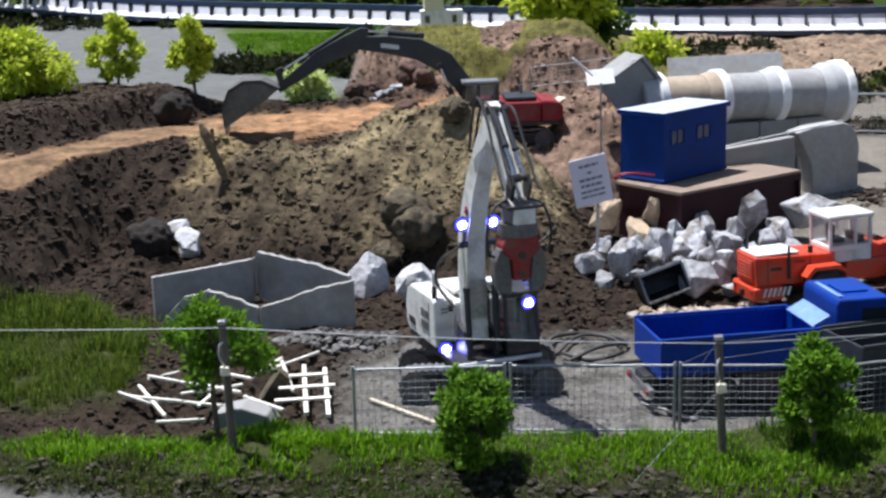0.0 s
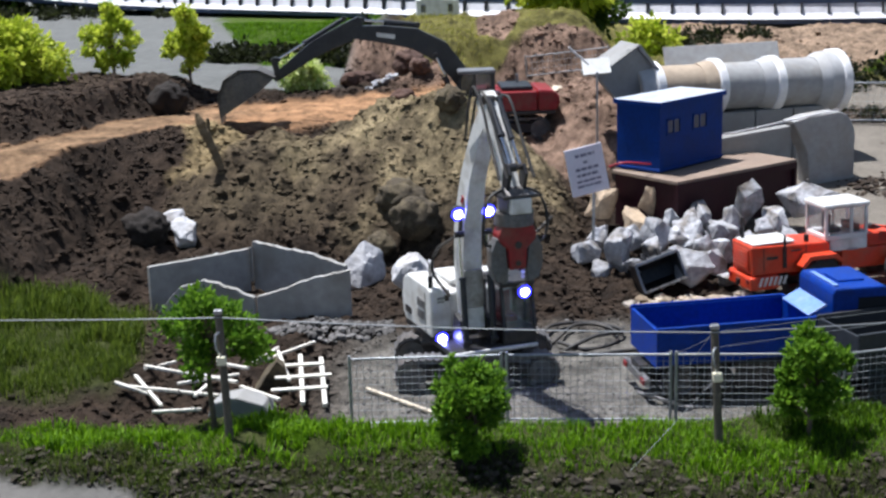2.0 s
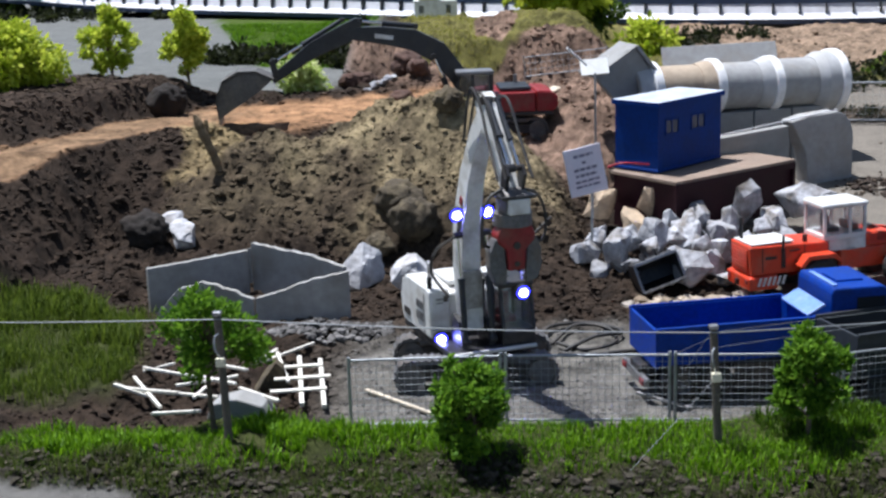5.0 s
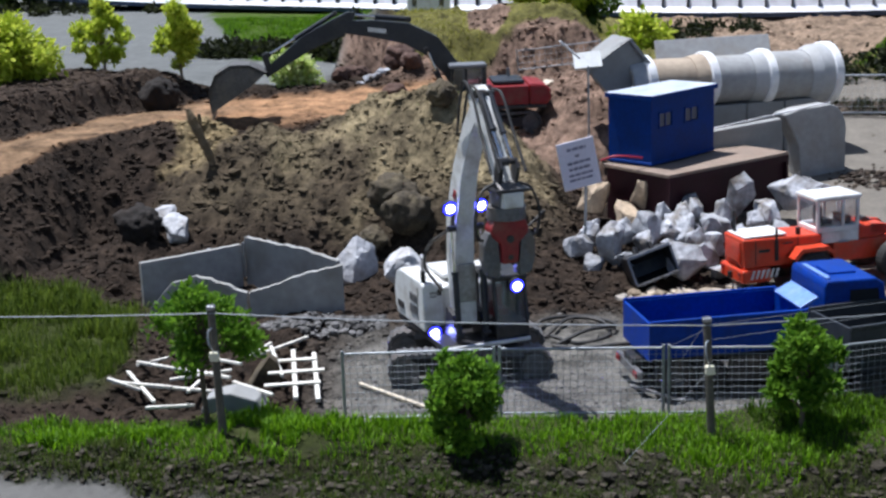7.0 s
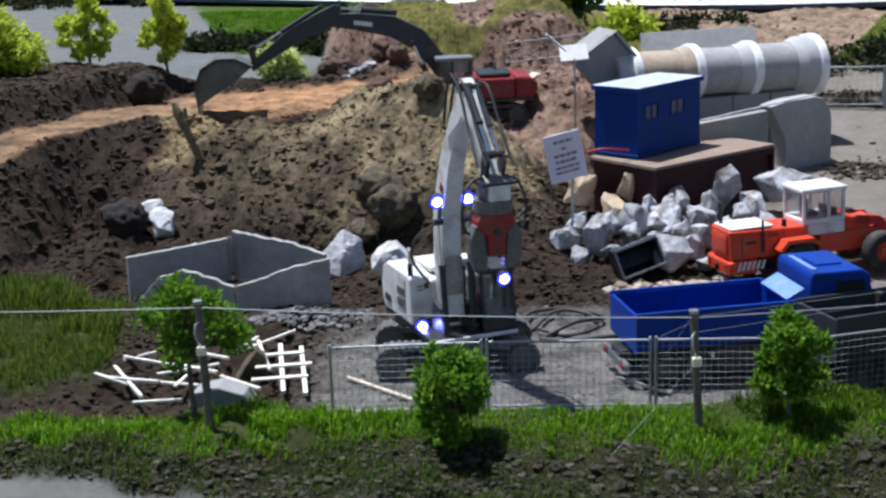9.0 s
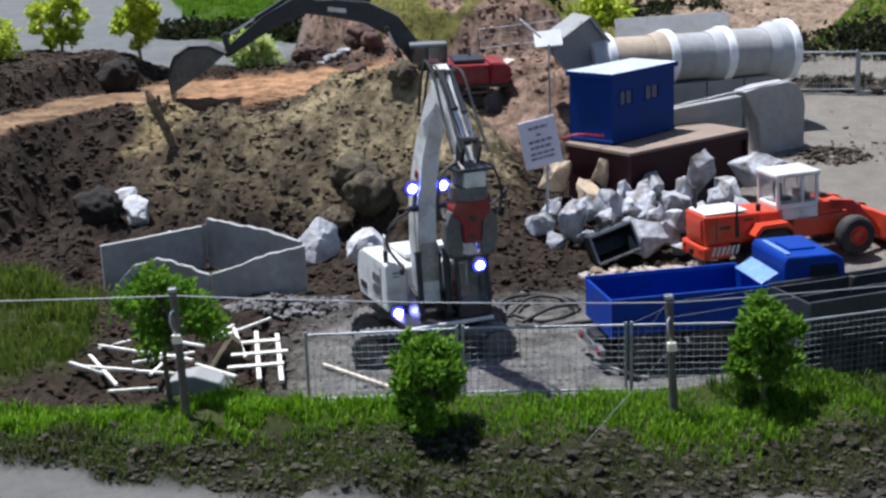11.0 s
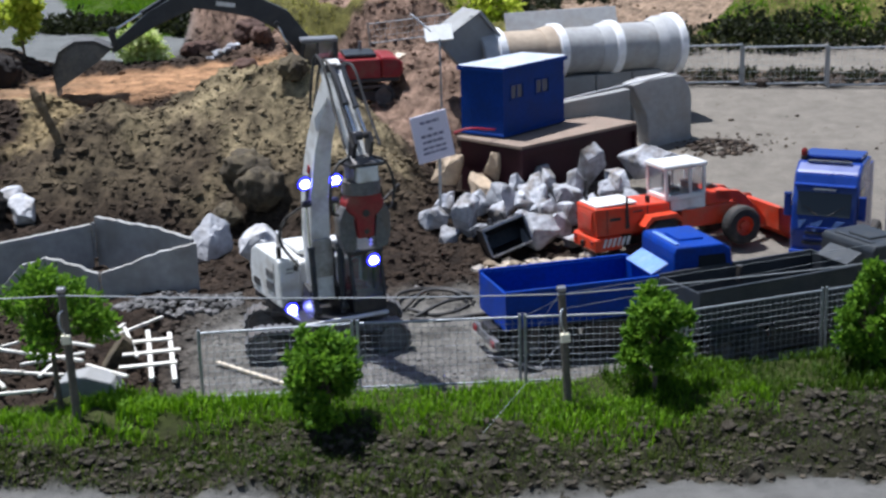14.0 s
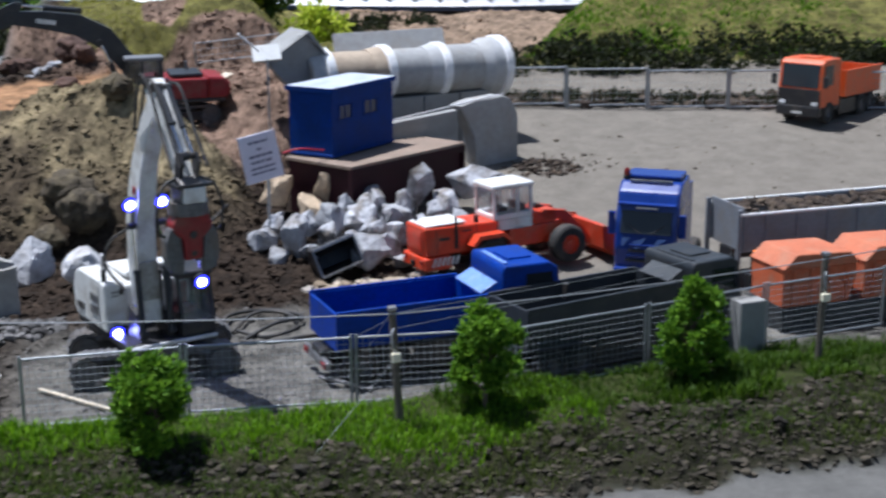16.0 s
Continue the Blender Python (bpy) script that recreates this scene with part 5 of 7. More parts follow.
# ---- wheels and vehicles ----
def wheel(parent, x, y, z, r, w, rim_paint, hub=0.5, name="wheel"):
    bm = bmesh.new()
    turn = Matrix.Translation((x, y, z)) @ Matrix.Rotation(radians(90), 4, "X")
    lathe(bm, [(r * hub, -w / 2), (r * 0.86, -w / 2), (r * 0.97, -w * 0.38), (r, -w * 0.2), (r, w * 0.2), (r * 0.97, w * 0.38), (r * 0.86, w / 2), (r * hub, w / 2), (r * hub, -w / 2)], 28, turn)
    wh = part(name, bm, RUBBER, parent, "dusty black rubber tyre")
    bm = bmesh.new()
    lathe(bm, [(0.0, -w * 0.30), (r * 0.2, -w * 0.34), (r * 0.24, -w * 0.2), (r * hub * 0.85, -w * 0.22), (r * hub, -w * 0.46), (r * hub, w * 0.46), (r * hub * 0.85, w * 0.22), (r * 0.24, w * 0.2), (r * 0.2, w * 0.34), (0.0, w * 0.30)], 24, turn)
    part("rim", bm, rim_paint, wh, "painted wheel rim")
    return wh


def wheel_loader():
    ob = thing("wheel_loader", pose(0.815, 3.115, ground_z(0.9, 3.12) + 0.002, -0.5, -1.5, 14), "orange-red wheel loader with a white cab, bucket lowered", "wheel loader")
    # rear frame with engine hood; x runs forward
    bm = bmesh.new()
    prism(bm, [(-0.115, 0.062), (-0.118, 0.132), (0.080, 0.124), (0.080, 0.062)], -0.050, 0.050, 0.004)
    hood = part("engine_hood", bm, ORANGE, ob, "orange-red engine hood")
    # white sheet on the orange hood: sun glare put into the colour
    part("hood_top", boxes((-0.112, -0.005, -0.044, 0.044, 0.1325, 0.136), bev=0.001), WHITE, hood, "hood top with sun glare painted white")
    bm = boxes((-0.120, -0.118, -0.036, 0.036, 0.074, 0.122))
    for k in range(5):
        box(bm, -0.1215, -0.120, -0.032, 0.032, 0.08 + k * 0.008, 0.083 + k * 0.008)
    part("radiator_grille", bm, ORANGE, hood)
    part("rear_weight", boxes((-0.124, -0.05, -0.058, 0.058, 0.030, 0.0618), bev=0.005), ORANGE, ob)
    bm = bmesh.new()
    for k in range(6):
        prism(bm, [(-0.105 + k * 0.012, 0.040), (-0.099 + k * 0.012, 0.040), (-0.092 + k * 0.012, 0.060), (-0.098 + k * 0.012, 0.060)], -0.0598, -0.0586)
    part("warning_stripes", bm, WHITE, ob, "white warning stripes")
    for x in (-0.088, 0.018):
        part("panel_seam", boxes((x, x + 0.0016, -0.0508, -0.050, 0.070, 0.126)), BLACK, hood)
    part("lettering", boxes((-0.080, -0.052, -0.0508, -0.050, 0.098, 0.105)), BLACK, hood, "dark lettering bar")
    part("hood_handle", boxes((-0.020, 0.006, -0.0535, -0.050, 0.112, 0.115), bev=0.0005), BLACK, hood)
    for y in (-0.048, 0.036):
        part("tail_light", boxes((-0.1265, -0.124, y, y + 0.012, 0.046, 0.056), bev=0.0005), RED, ob)
    part("tow_pin", boxes((-0.131, -0.124, -0.006, 0.006, 0.036, 0.050), bev=0.001), BLACK, ob)
    part("hood_slot", boxes((-0.040, -0.030, -0.0515, -0.050, 0.075, 0.122)), BLACK, hood)
    bm = bmesh.new()
    rod(bm, (-0.100, 0.030, 0.135), (-0.100, 0.030, 0.185), 0.0045, 10)
    part("exhaust", bm, BLACK, ob)
    bm = bmesh.new()
    rod(bm, (-0.036, -0.052, 0.11), (-0.036, -0.052, 0.152), 0.003, 8)
    part("mirror_stalk", bm, BLACK, ob)
    bm = bmesh.new()
    rod(bm, (0.03, -0.03, 0.122), (0.03, -0.03, 0.142), 0.006, 10)
    part("air_intake", bm, BLACK, ob)
    for s in (-1, 1):
        bm = bmesh.new()
        prism(bm, [(-0.010, 0.082), (0.010, 0.104), (0.078, 0.104), (0.096, 0.088), (0.096, 0.078), (0.074, 0.094), (0.015, 0.094), (-0.003, 0.076)], min(s * 0.052, s * 0.086), max(s * 0.052, s * 0.086), 0.001)
        part("mudguard", bm, ORANGE, ob)
        wheel(ob, 0.044, s * 0.069, 0.047, 0.047, 0.036, ORANGE)
        wheel(ob, 0.262, s * 0.069, 0.047, 0.047, 0.036, ORANGE)
    part("front_frame", boxes((0.115, 0.272, -0.042, 0.042, 0.050, 0.098), (0.182, 0.250, -0.040, 0.040, 0.098, 0.130), bev=0.004), ORANGE, ob)
    part("articulation", boxes((0.075, 0.12, -0.028, 0.028, 0.045, 0.085), bev=0.003), BLACK, ob)
    # cab
    x0, x1, y0, y1, z0, z1 = 0.070, 0.178, -0.046, 0.046, 0.1245, 0.200
    c = part("cab", boxes((x0, x1, y0, y1, z0, z0 + 0.012), bev=0.002), WHITE, ob, "white cab with large windows")
    part("cab_base", boxes((0.0825, x1, y0, y1, 0.098, 0.1243), bev=0.002), WHITE, c)
    for x in (x0, x1 - 0.006, 0.134):
        for y in (y0, y1 - 0.006):
            part("cab_post", boxes((x, x + 0.007, y, y + 0.006, z0 + 0.010, z1)), WHITE, c)
    part("cab_roof", boxes((x0 - 0.004, x1 + 0.006, y0 - 0.003, y1 + 0.003, z1 - 0.002, z1 + 0.009), bev=0.004), WHITE, c)
    for y in (y0 + 0.002, y1 - 0.0035):
        part("side_window", boxes((x0 + 0.005, 0.134, y, y + 0.0015, z0 + 0.012, z1 - 0.002)), PALEGLASS, c).visible_shadow = False
        part("door_window", boxes((0.141, x1 - 0.005, y, y + 0.0015, z0 + 0.012, z1 - 0.002)), PALEGLASS, c).visible_shadow = False
    part("windscreen", boxes((x1 - 0.0045, x1 - 0.003, y0 + 0.006, y1 - 0.006, z0 + 0.012, z1 - 0.002)), PALEGLASS, c).visible_shadow = False
    part("rear_window", boxes((x0 + 0.003, x0 + 0.0045, y0 + 0.006, y1 - 0.006, z0 + 0.012, z1 - 0.002)), PALEGLASS, c).visible_shadow = False
    part("seat", boxes((0.096, 0.126, -0.018, 0.018, z0 + 0.012, z0 + 0.024), (0.094, 0.102, -0.016, 0.016, z0 + 0.024, z0 + 0.056), bev=0.003), BLACK, c)
    part("console", boxes((0.152, 0.168, -0.030, 0.030, z0 + 0.012, z0 + 0.030), bev=0.002), BLACK, c)
    bm = bmesh.new()
    rod(bm, (0.125, -0.050, 0.10), (0.15, -0.050, 0.10), 0.002, 6)
    part("grab_rail", bm, GALV, c)
    # lift arms and bucket
    for s in (-1, 1):
        bm = bmesh.new()
        beam(bm, [(0.210, 0.122), (0.270, 0.112), (0.325, 0.060), (0.350, 0.028)], [0.012] * 4, [0.022, 0.026, 0.022, 0.018])
        bmesh.ops.translate(bm, vec=(0, s * 0.034, 0), verts=bm.verts)
        part("lift_arm", bm, ORANGE, ob)
        ram(ob, (0.195, 0.075), (0.28, 0.09), s * 0.024, 0.006)
    ram(ob, (0.215, 0.135), (0.31, 0.095), 0.0, 0.007)
    bm = bmesh.new()
    shell = [(0.347, 0.082), (0.353, 0.085), (0.357, 0.030), (0.380, 0.010), (0.433, 0.004), (0.433, 0.0), (0.377, 0.003), (0.350, 0.026)]
    prism(bm, shell, -0.098, 0.098)
    for y in (-0.098, 0.095):
        prism(bm, [(0.347, 0.082), (0.350, 0.026), (0.377, 0.003), (0.433, 0.0), (0.395, 0.075)], y, y + 0.003)
    b = part("bucket", bm, ORANGE, ob, "orange-red loading bucket")
    for k in range(8):
        part("tooth", boxes((0.431, 0.445, -0.092 + k * 0.0253, -0.085 + k * 0.0253, 0.0, 0.004)), STEEL, b)


def tipper(name, m, paint, label, bed_l=0.335, bed_w=0.165, bed_h=0.085, cab_paint=None, canopy=True, bed_z=0.078, cab_h=0.212):
    """A tipper lorry with its cab at the front (+x) and an open body."""
    cp = cab_paint or paint
    ob = thing(name, m, label, "tipper truck")
    L = bed_l
    part("chassis", boxes((-0.02, L + 0.16, -0.028, 0.028, 0.045, 0.066), bev=0.002), BLACK, ob)
    t = 0.005
    z0, z1 = bed_z, bed_z + bed_h
    bed = part("bed", boxes((0, L, -bed_w / 2, bed_w / 2, z0, z0 + t)), paint, ob, "open tipper body")
    for s in (-1, 1):
        part("side_board", boxes((0.0015, L - t, min(s * bed_w / 2, s * (bed_w / 2 - t)), max(s * bed_w / 2, s * (bed_w / 2 - t)), z0 + t, z1)), paint, bed)
    part("headboard", boxes((L - t, L, -bed_w / 2, bed_w / 2, z0 + t, z1 + 0.004)), paint, bed)
    part("tailgate", boxes((-0.004, 0.0015, -bed_w / 2, bed_w / 2, z0 - 0.004, z1)), paint, bed)
    bm = boxes((-0.004, L, -bed_w / 2 - 0.004, -bed_w / 2 + 0.003, z1 - 0.002, z1 + 0.005), (-0.004, L, bed_w / 2 - 0.003, bed_w / 2 + 0.004, z1 - 0.002, z1 + 0.005), bev=0.001)
    part("top_rail", bm, paint, bed)
    if canopy:
        bm = bmesh.new()
        prism(bm, [(L - 0.014, z1 + 0.001), (L + 0.022, z1 + 0.020), (L + 0.020, z1 + 0.024), (L - 0.016, z1 + 0.005)], -bed_w / 2 + 0.012, bed_w / 2 - 0.03, 0.001)
        # on the blue truck the guard's sun glare is put into its colour
        part("cab_guard", bm, PALEBLUE if paint is BLUE else paint, bed, "cab guard plate, glare painted pale on the blue truck")
    # cab
    cx0, cx1, w, zc0, zc1 = L + 0.030, L + 0.165, 0.156, 0.055, cab_h
    bm = bmesh.new()
    prism(bm, [(cx0, zc0), (cx1 - 0.004, zc0), (cx1, zc0 + 0.055), (cx1 - 0.012, zc1 - 0.012), (cx1 - 0.03, zc1), (cx0 + 0.005, zc1), (cx0, zc1 - 0.01)], -w / 2, w / 2, 0.0038)
    c = part("cab", bm, cp, ob, "painted cab with flat roof")
    part("roof_hatch", boxes((cx0 + 0.030, cx0 + 0.085, -0.032, 0.032, zc1, zc1 + 0.004), bev=0.0015), cp, c)
    part("roof_strip", boxes((cx0 + 0.010, cx0 + 0.020, -0.060, 0.050, zc1, zc1 + 0.003), bev=0.001), PALEBLUE if paint is BLUE else cp, c)
    bm = bmesh.new()
    prism(bm, [(cx1 - 0.0005, zc0 + 0.066), (cx1 + 0.0012, zc0 + 0.066), (cx1 - 0.0095, zc1 - 0.016), (cx1 - 0.011, zc1 - 0.016)], -w / 2 + 0.010, w / 2 - 0.010)
    part("windscreen", bm, CABGLASS, c)
    for s in (-1, 1):
        y = s * (w / 2 + 0.0006)
        bm = bmesh.new()
        prism(bm, [(cx1 - 0.018, zc0 + 0.072), (cx0 + 0.052, zc0 + 0.072), (cx0 + 0.052, zc1 - 0.020), (cx1 - 0.026, zc1 - 0.020)], y - 0.0006, y + 0.0006)
        part("side_window", bm, CABGLASS, c)
        mir = part("mirror", boxes((cx1 - 0.006, cx1 + 0.002, min(s * 0.086, s * 0.104), max(s * 0.086, s * 0.104), zc0 + 0.07, zc0 + 0.105), bev=0.002), BLACK, c)
        part("headlight", boxes((cx1 - 0.003, cx1 + 0.0025, min(s * 0.048, s * 0.070), max(s * 0.048, s * 0.070), zc0 + 0.008, zc0 + 0.020), bev=0.001), PIPERIM, c)
    if paint is TRUCKORANGE:
        part("grille", boxes((cx1 - 0.006, cx1 + 0.0018, -0.076, 0.076, zc0 + 0.003, zc0 + 0.060), bev=0.001), BLACK, c, "broad black front panel")
    else:
        part("grille", boxes((cx1 - 0.004, cx1 + 0.0018, -0.070, 0.070, zc0 + 0.022, zc0 + 0.054)), BLACK, c)
    part("bumper", boxes((cx1 - 0.014, cx1 + 0.008, -w / 2, w / 2, 0.026, zc0 + 0.004), bev=0.003), BLACK if paint is TRUCKORANGE else cp, ob)
    part("number_plate", boxes((cx1 + 0.008, cx1 + 0.0092, -0.018, 0.018, 0.034, 0.042)), WHITE, ob)
    for x in (0.050, 0.115, cx0 + 0.070):
        for s in (-1, 1):
            wheel(ob, x, s * 0.064, 0.038, 0.038, 0.030, DARKSTEEL)
    for s in (-1, 1):
        part("side_guard", boxes((0.155, L + 0.02, min(s * 0.070, s * 0.074), max(s * 0.070, s * 0.074), 0.020, 0.070), bev=0.001), BLACK, ob)
        part("mudguard", boxes((0.01, 0.155, min(s * 0.052, s * 0.08), max(s * 0.052, s * 0.08), 0.0735, 0.0765), bev=0.001), BLACK, ob)
        part("fuel_tank", boxes((0.19, 0.27, min(s * 0.034, s * 0.072), max(s * 0.034, s * 0.072), 0.032, 0.064), bev=0.006), STEEL, ob)
    part("rear_beam", boxes((-0.022, -0.012, -0.07, 0.07, 0.034, 0.052), bev=0.001), STEEL, ob)
    for s in (-1, 1):
        part("tail_light", boxes((-0.025, -0.022, min(s * 0.045, s * 0.065), max(s * 0.045, s * 0.065), 0.038, 0.048)), RED, ob)
    return ob


def lumps_at(spots, sizes, sub=1, seed=1, sink=0.36, squash=0.62):
    """Joined loose pieces, each a roughened ball."""
    rnd = np.random.RandomState(seed)
    tmp = bmesh.new()
    bmesh.ops.create_icosphere(tmp, subdivisions=sub, radius=1)
    base = np.array([v.co[:] for v in tmp.verts])
    fc = np.array([[v.index for v in f.verts] for f in tmp.faces])
    tmp.free()
    n, k = len(spots), len(base)
    dirs = rnd.normal(size=(n, 4, 3))
    dirs /= np.linalg.norm(dirs, axis=2, keepdims=True)
    out = np.repeat(base[None], n, 0)
    for j in range(4):
        s = np.einsum("nkc,nc->nk", out, dirs[:, j]) - rnd.uniform(0.35, 0.8, (n, 1))
        out = out - np.clip(s, 0, None)[..., None] * dirs[:, j][:, None, :]
    out = out * (1 + rnd.uniform(-0.22, 0.22, (n, k, 1)))
    out = out * (rnd.uniform(0.7, 1.3, (n, 1, 3)) * np.array([1, 1, squash]))
    out = out * np.asarray(sizes)[:, None, None]
    a = rnd.uniform(0, math.tau, n)
    ca, sa = np.cos(a)[:, None], np.sin(a)[:, None]
    x = out[..., 0] * ca - out[..., 1] * sa
    y = out[..., 0] * sa + out[..., 1] * ca
    out = np.stack([x, y, out[..., 2]], -1) + np.asarray(spots)[:, None, :] + np.array([0, 0, 1]) * (np.asarray(sizes) * (squash - 2 * sink * squash))[:, None, None]
    faces = (fc[None] + (np.arange(n) * k)[:, None, None]).reshape(-1, 3)
    me = bpy.data.meshes.new("lumps")
    me.from_pydata(out.reshape(-1, 3).tolist(), [], faces.tolist())
    return me


wheel_loader()
blue_at = pose(0.394, 2.548, -0.002, 0, 0, 9)
tipper("tipper_truck", blue_at, BLUE, "blue tipper truck with an empty body, behind mesh fence", bed_l=0.315, bed_h=0.070, bed_z=0.079, cab_h=0.203)
grey_at = pose(0.735, 2.436, -0.002, 0, 0, 17)
tipper("tipper_truck", grey_at, TRUCKGREY, "dark grey tipper truck with an empty body, behind fence", bed_l=0.36, bed_w=0.135, bed_h=0.078, cab_h=0.195)
tipper("tipper_truck", pose(2.599, 4.383, ground_z(2.35, 4.2) + 0.004, 0, 0, 213), TRUCKORANGE, "orange tipper truck parked on the far gravel yard", bed_l=0.25, canopy=False)


def tractor_unit():
    ob = thing("tractor_unit", pose(1.232, 2.955, ground_z(1.25, 2.98) - 0.004, 0, 0, -124), "blue lorry tractor unit with a dark red roof beacon", "lorry")
    W = 0.148
    bm = bmesh.new()
    prism(bm, [(-0.115, 0.05), (0.035, 0.05), (0.042, 0.10), (0.034, 0.165), (0.012, 0.232), (-0.02, 0.252), (-0.115, 0.255)], -W / 2, W / 2, 0.007)
    c = part("cab", bm, CABBLUE, ob, "blue sleeper cab")
    bm = bmesh.new()
    prism(bm, [(0.0395, 0.138), (0.042, 0.138), (0.0285, 0.190), (0.0260, 0.190)], -W / 2 + 0.014, W / 2 - 0.014)
    part("windscreen", bm, CABGLASS, c)
    part("sun_visor", boxes((0.018, 0.040, -W / 2 + 0.006, W / 2 - 0.006, 0.204, 0.209), bev=0.001), CABBLUE, c)
    for k in range(4):
        part("grille_slat", boxes((0.036, 0.0445, -0.046 + k * 0.003, 0.046 - k * 0.003, 0.070 + k * 0.012, 0.077 + k * 0.012), bev=0.002), CABBLUE if k % 2 else BOOMGREY, c)
    for pts in ([(-0.050, 0.128), (-0.012, 0.100), (-0.030, 0.128)], [(-0.002, 0.130), (0.020, 0.096), (0.030, 0.118)], [(0.036, 0.128), (0.054, 0.104), (0.056, 0.126)]):
        bm = bmesh.new()
        prism(bm, [(-x, z) for x, z in pts], 0.0, 0.0012, m=Matrix.Translation((0.0428, 0, 0)) @ Matrix.Rotation(radians(90), 4, "Z"))
        part("decal", bm, PALEBLUE, c, "pale blue painted graphic")
    part("number_plate", boxes((0.0502, 0.0512, -0.02, 0.02, 0.030, 0.038)), WHITE, ob)
    part("visor_strip", boxes((0.030, 0.033, -0.025, 0.025, 0.196, 0.200)), PIPERIM, c)
    for s in (-1, 1):
        bm = bmesh.new()
        rod(bm, (0.0425, s * 0.012, 0.139), (0.036, s * 0.045, 0.160), 0.0012, 5)
        part("wiper", bm, BLACK, c)
    part("roof_spoiler", boxes((-0.112, -0.03, -W / 2 + 0.008, W / 2 - 0.008, 0.2555, 0.264), bev=0.003), CABBLUE, c)
    part("roof_light_bar", boxes((-0.016, -0.010, -0.05, 0.05, 0.2505, 0.256), bev=0.001), STEEL, c)
    part("bumper", boxes((0.022, 0.050, -W / 2, W / 2, 0.022, 0.056), bev=0.005), CABBLUE, ob)
    for s in (-1, 1):
        part("headlight", boxes((0.047, 0.0515, min(s * 0.046, s * 0.069), max(s * 0.046, s * 0.069), 0.036, 0.048), bev=0.001), PIPERIM, ob)
        part("mirror", boxes((0.02, 0.030, min(s * 0.0755, s * 0.092), max(s * 0.0755, s * 0.092), 0.13, 0.185), bev=0.002), CABBLUE, c)
        bm = bmesh.new()
        y = s * (W / 2 + 0.0006)
        prism(bm, [(0.024, 0.132), (-0.036, 0.132), (-0.036, 0.196), (0.008, 0.196)], y - 0.0006, y + 0.0006)
        part("side_window", bm, CABGLASS, c)
        part("side_fairing", boxes((-0.150, -0.112, min(s * 0.068, s * 0.074), max(s * 0.068, s * 0.074), 0.06, 0.235), bev=0.002), CABBLUE, c)
        for x in (-0.02, -0.235):
            wheel(ob, x, s * 0.066, 0.036, 0.036, 0.030, GREYWHITE)
    part("chassis", boxes((-0.30, 0.02, -0.03, 0.03, 0.042, 0.062), bev=0.002), BLACK, ob)
    part("fifth_wheel", boxes((-0.26, -0.21, -0.04, 0.04, 0.062, 0.074), bev=0.004), STEEL, ob)
    bm = bmesh.new()
    rod(bm, (-0.03, -0.062, 0.253), (-0.03, -0.062, 0.262), 0.008, 12)
    base = part("beacon", bm, BLACK, c)
    bm = bmesh.new()
    lathe(bm, [(0.0, 0.262), (0.0075, 0.262), (0.0075, 0.272), (0.004, 0.279), (0.0, 0.280)], 14, Matrix.Translation((-0.03, -0.062, 0)))
    part("lens", bm, REDLENS, base, "dark red beacon lens")


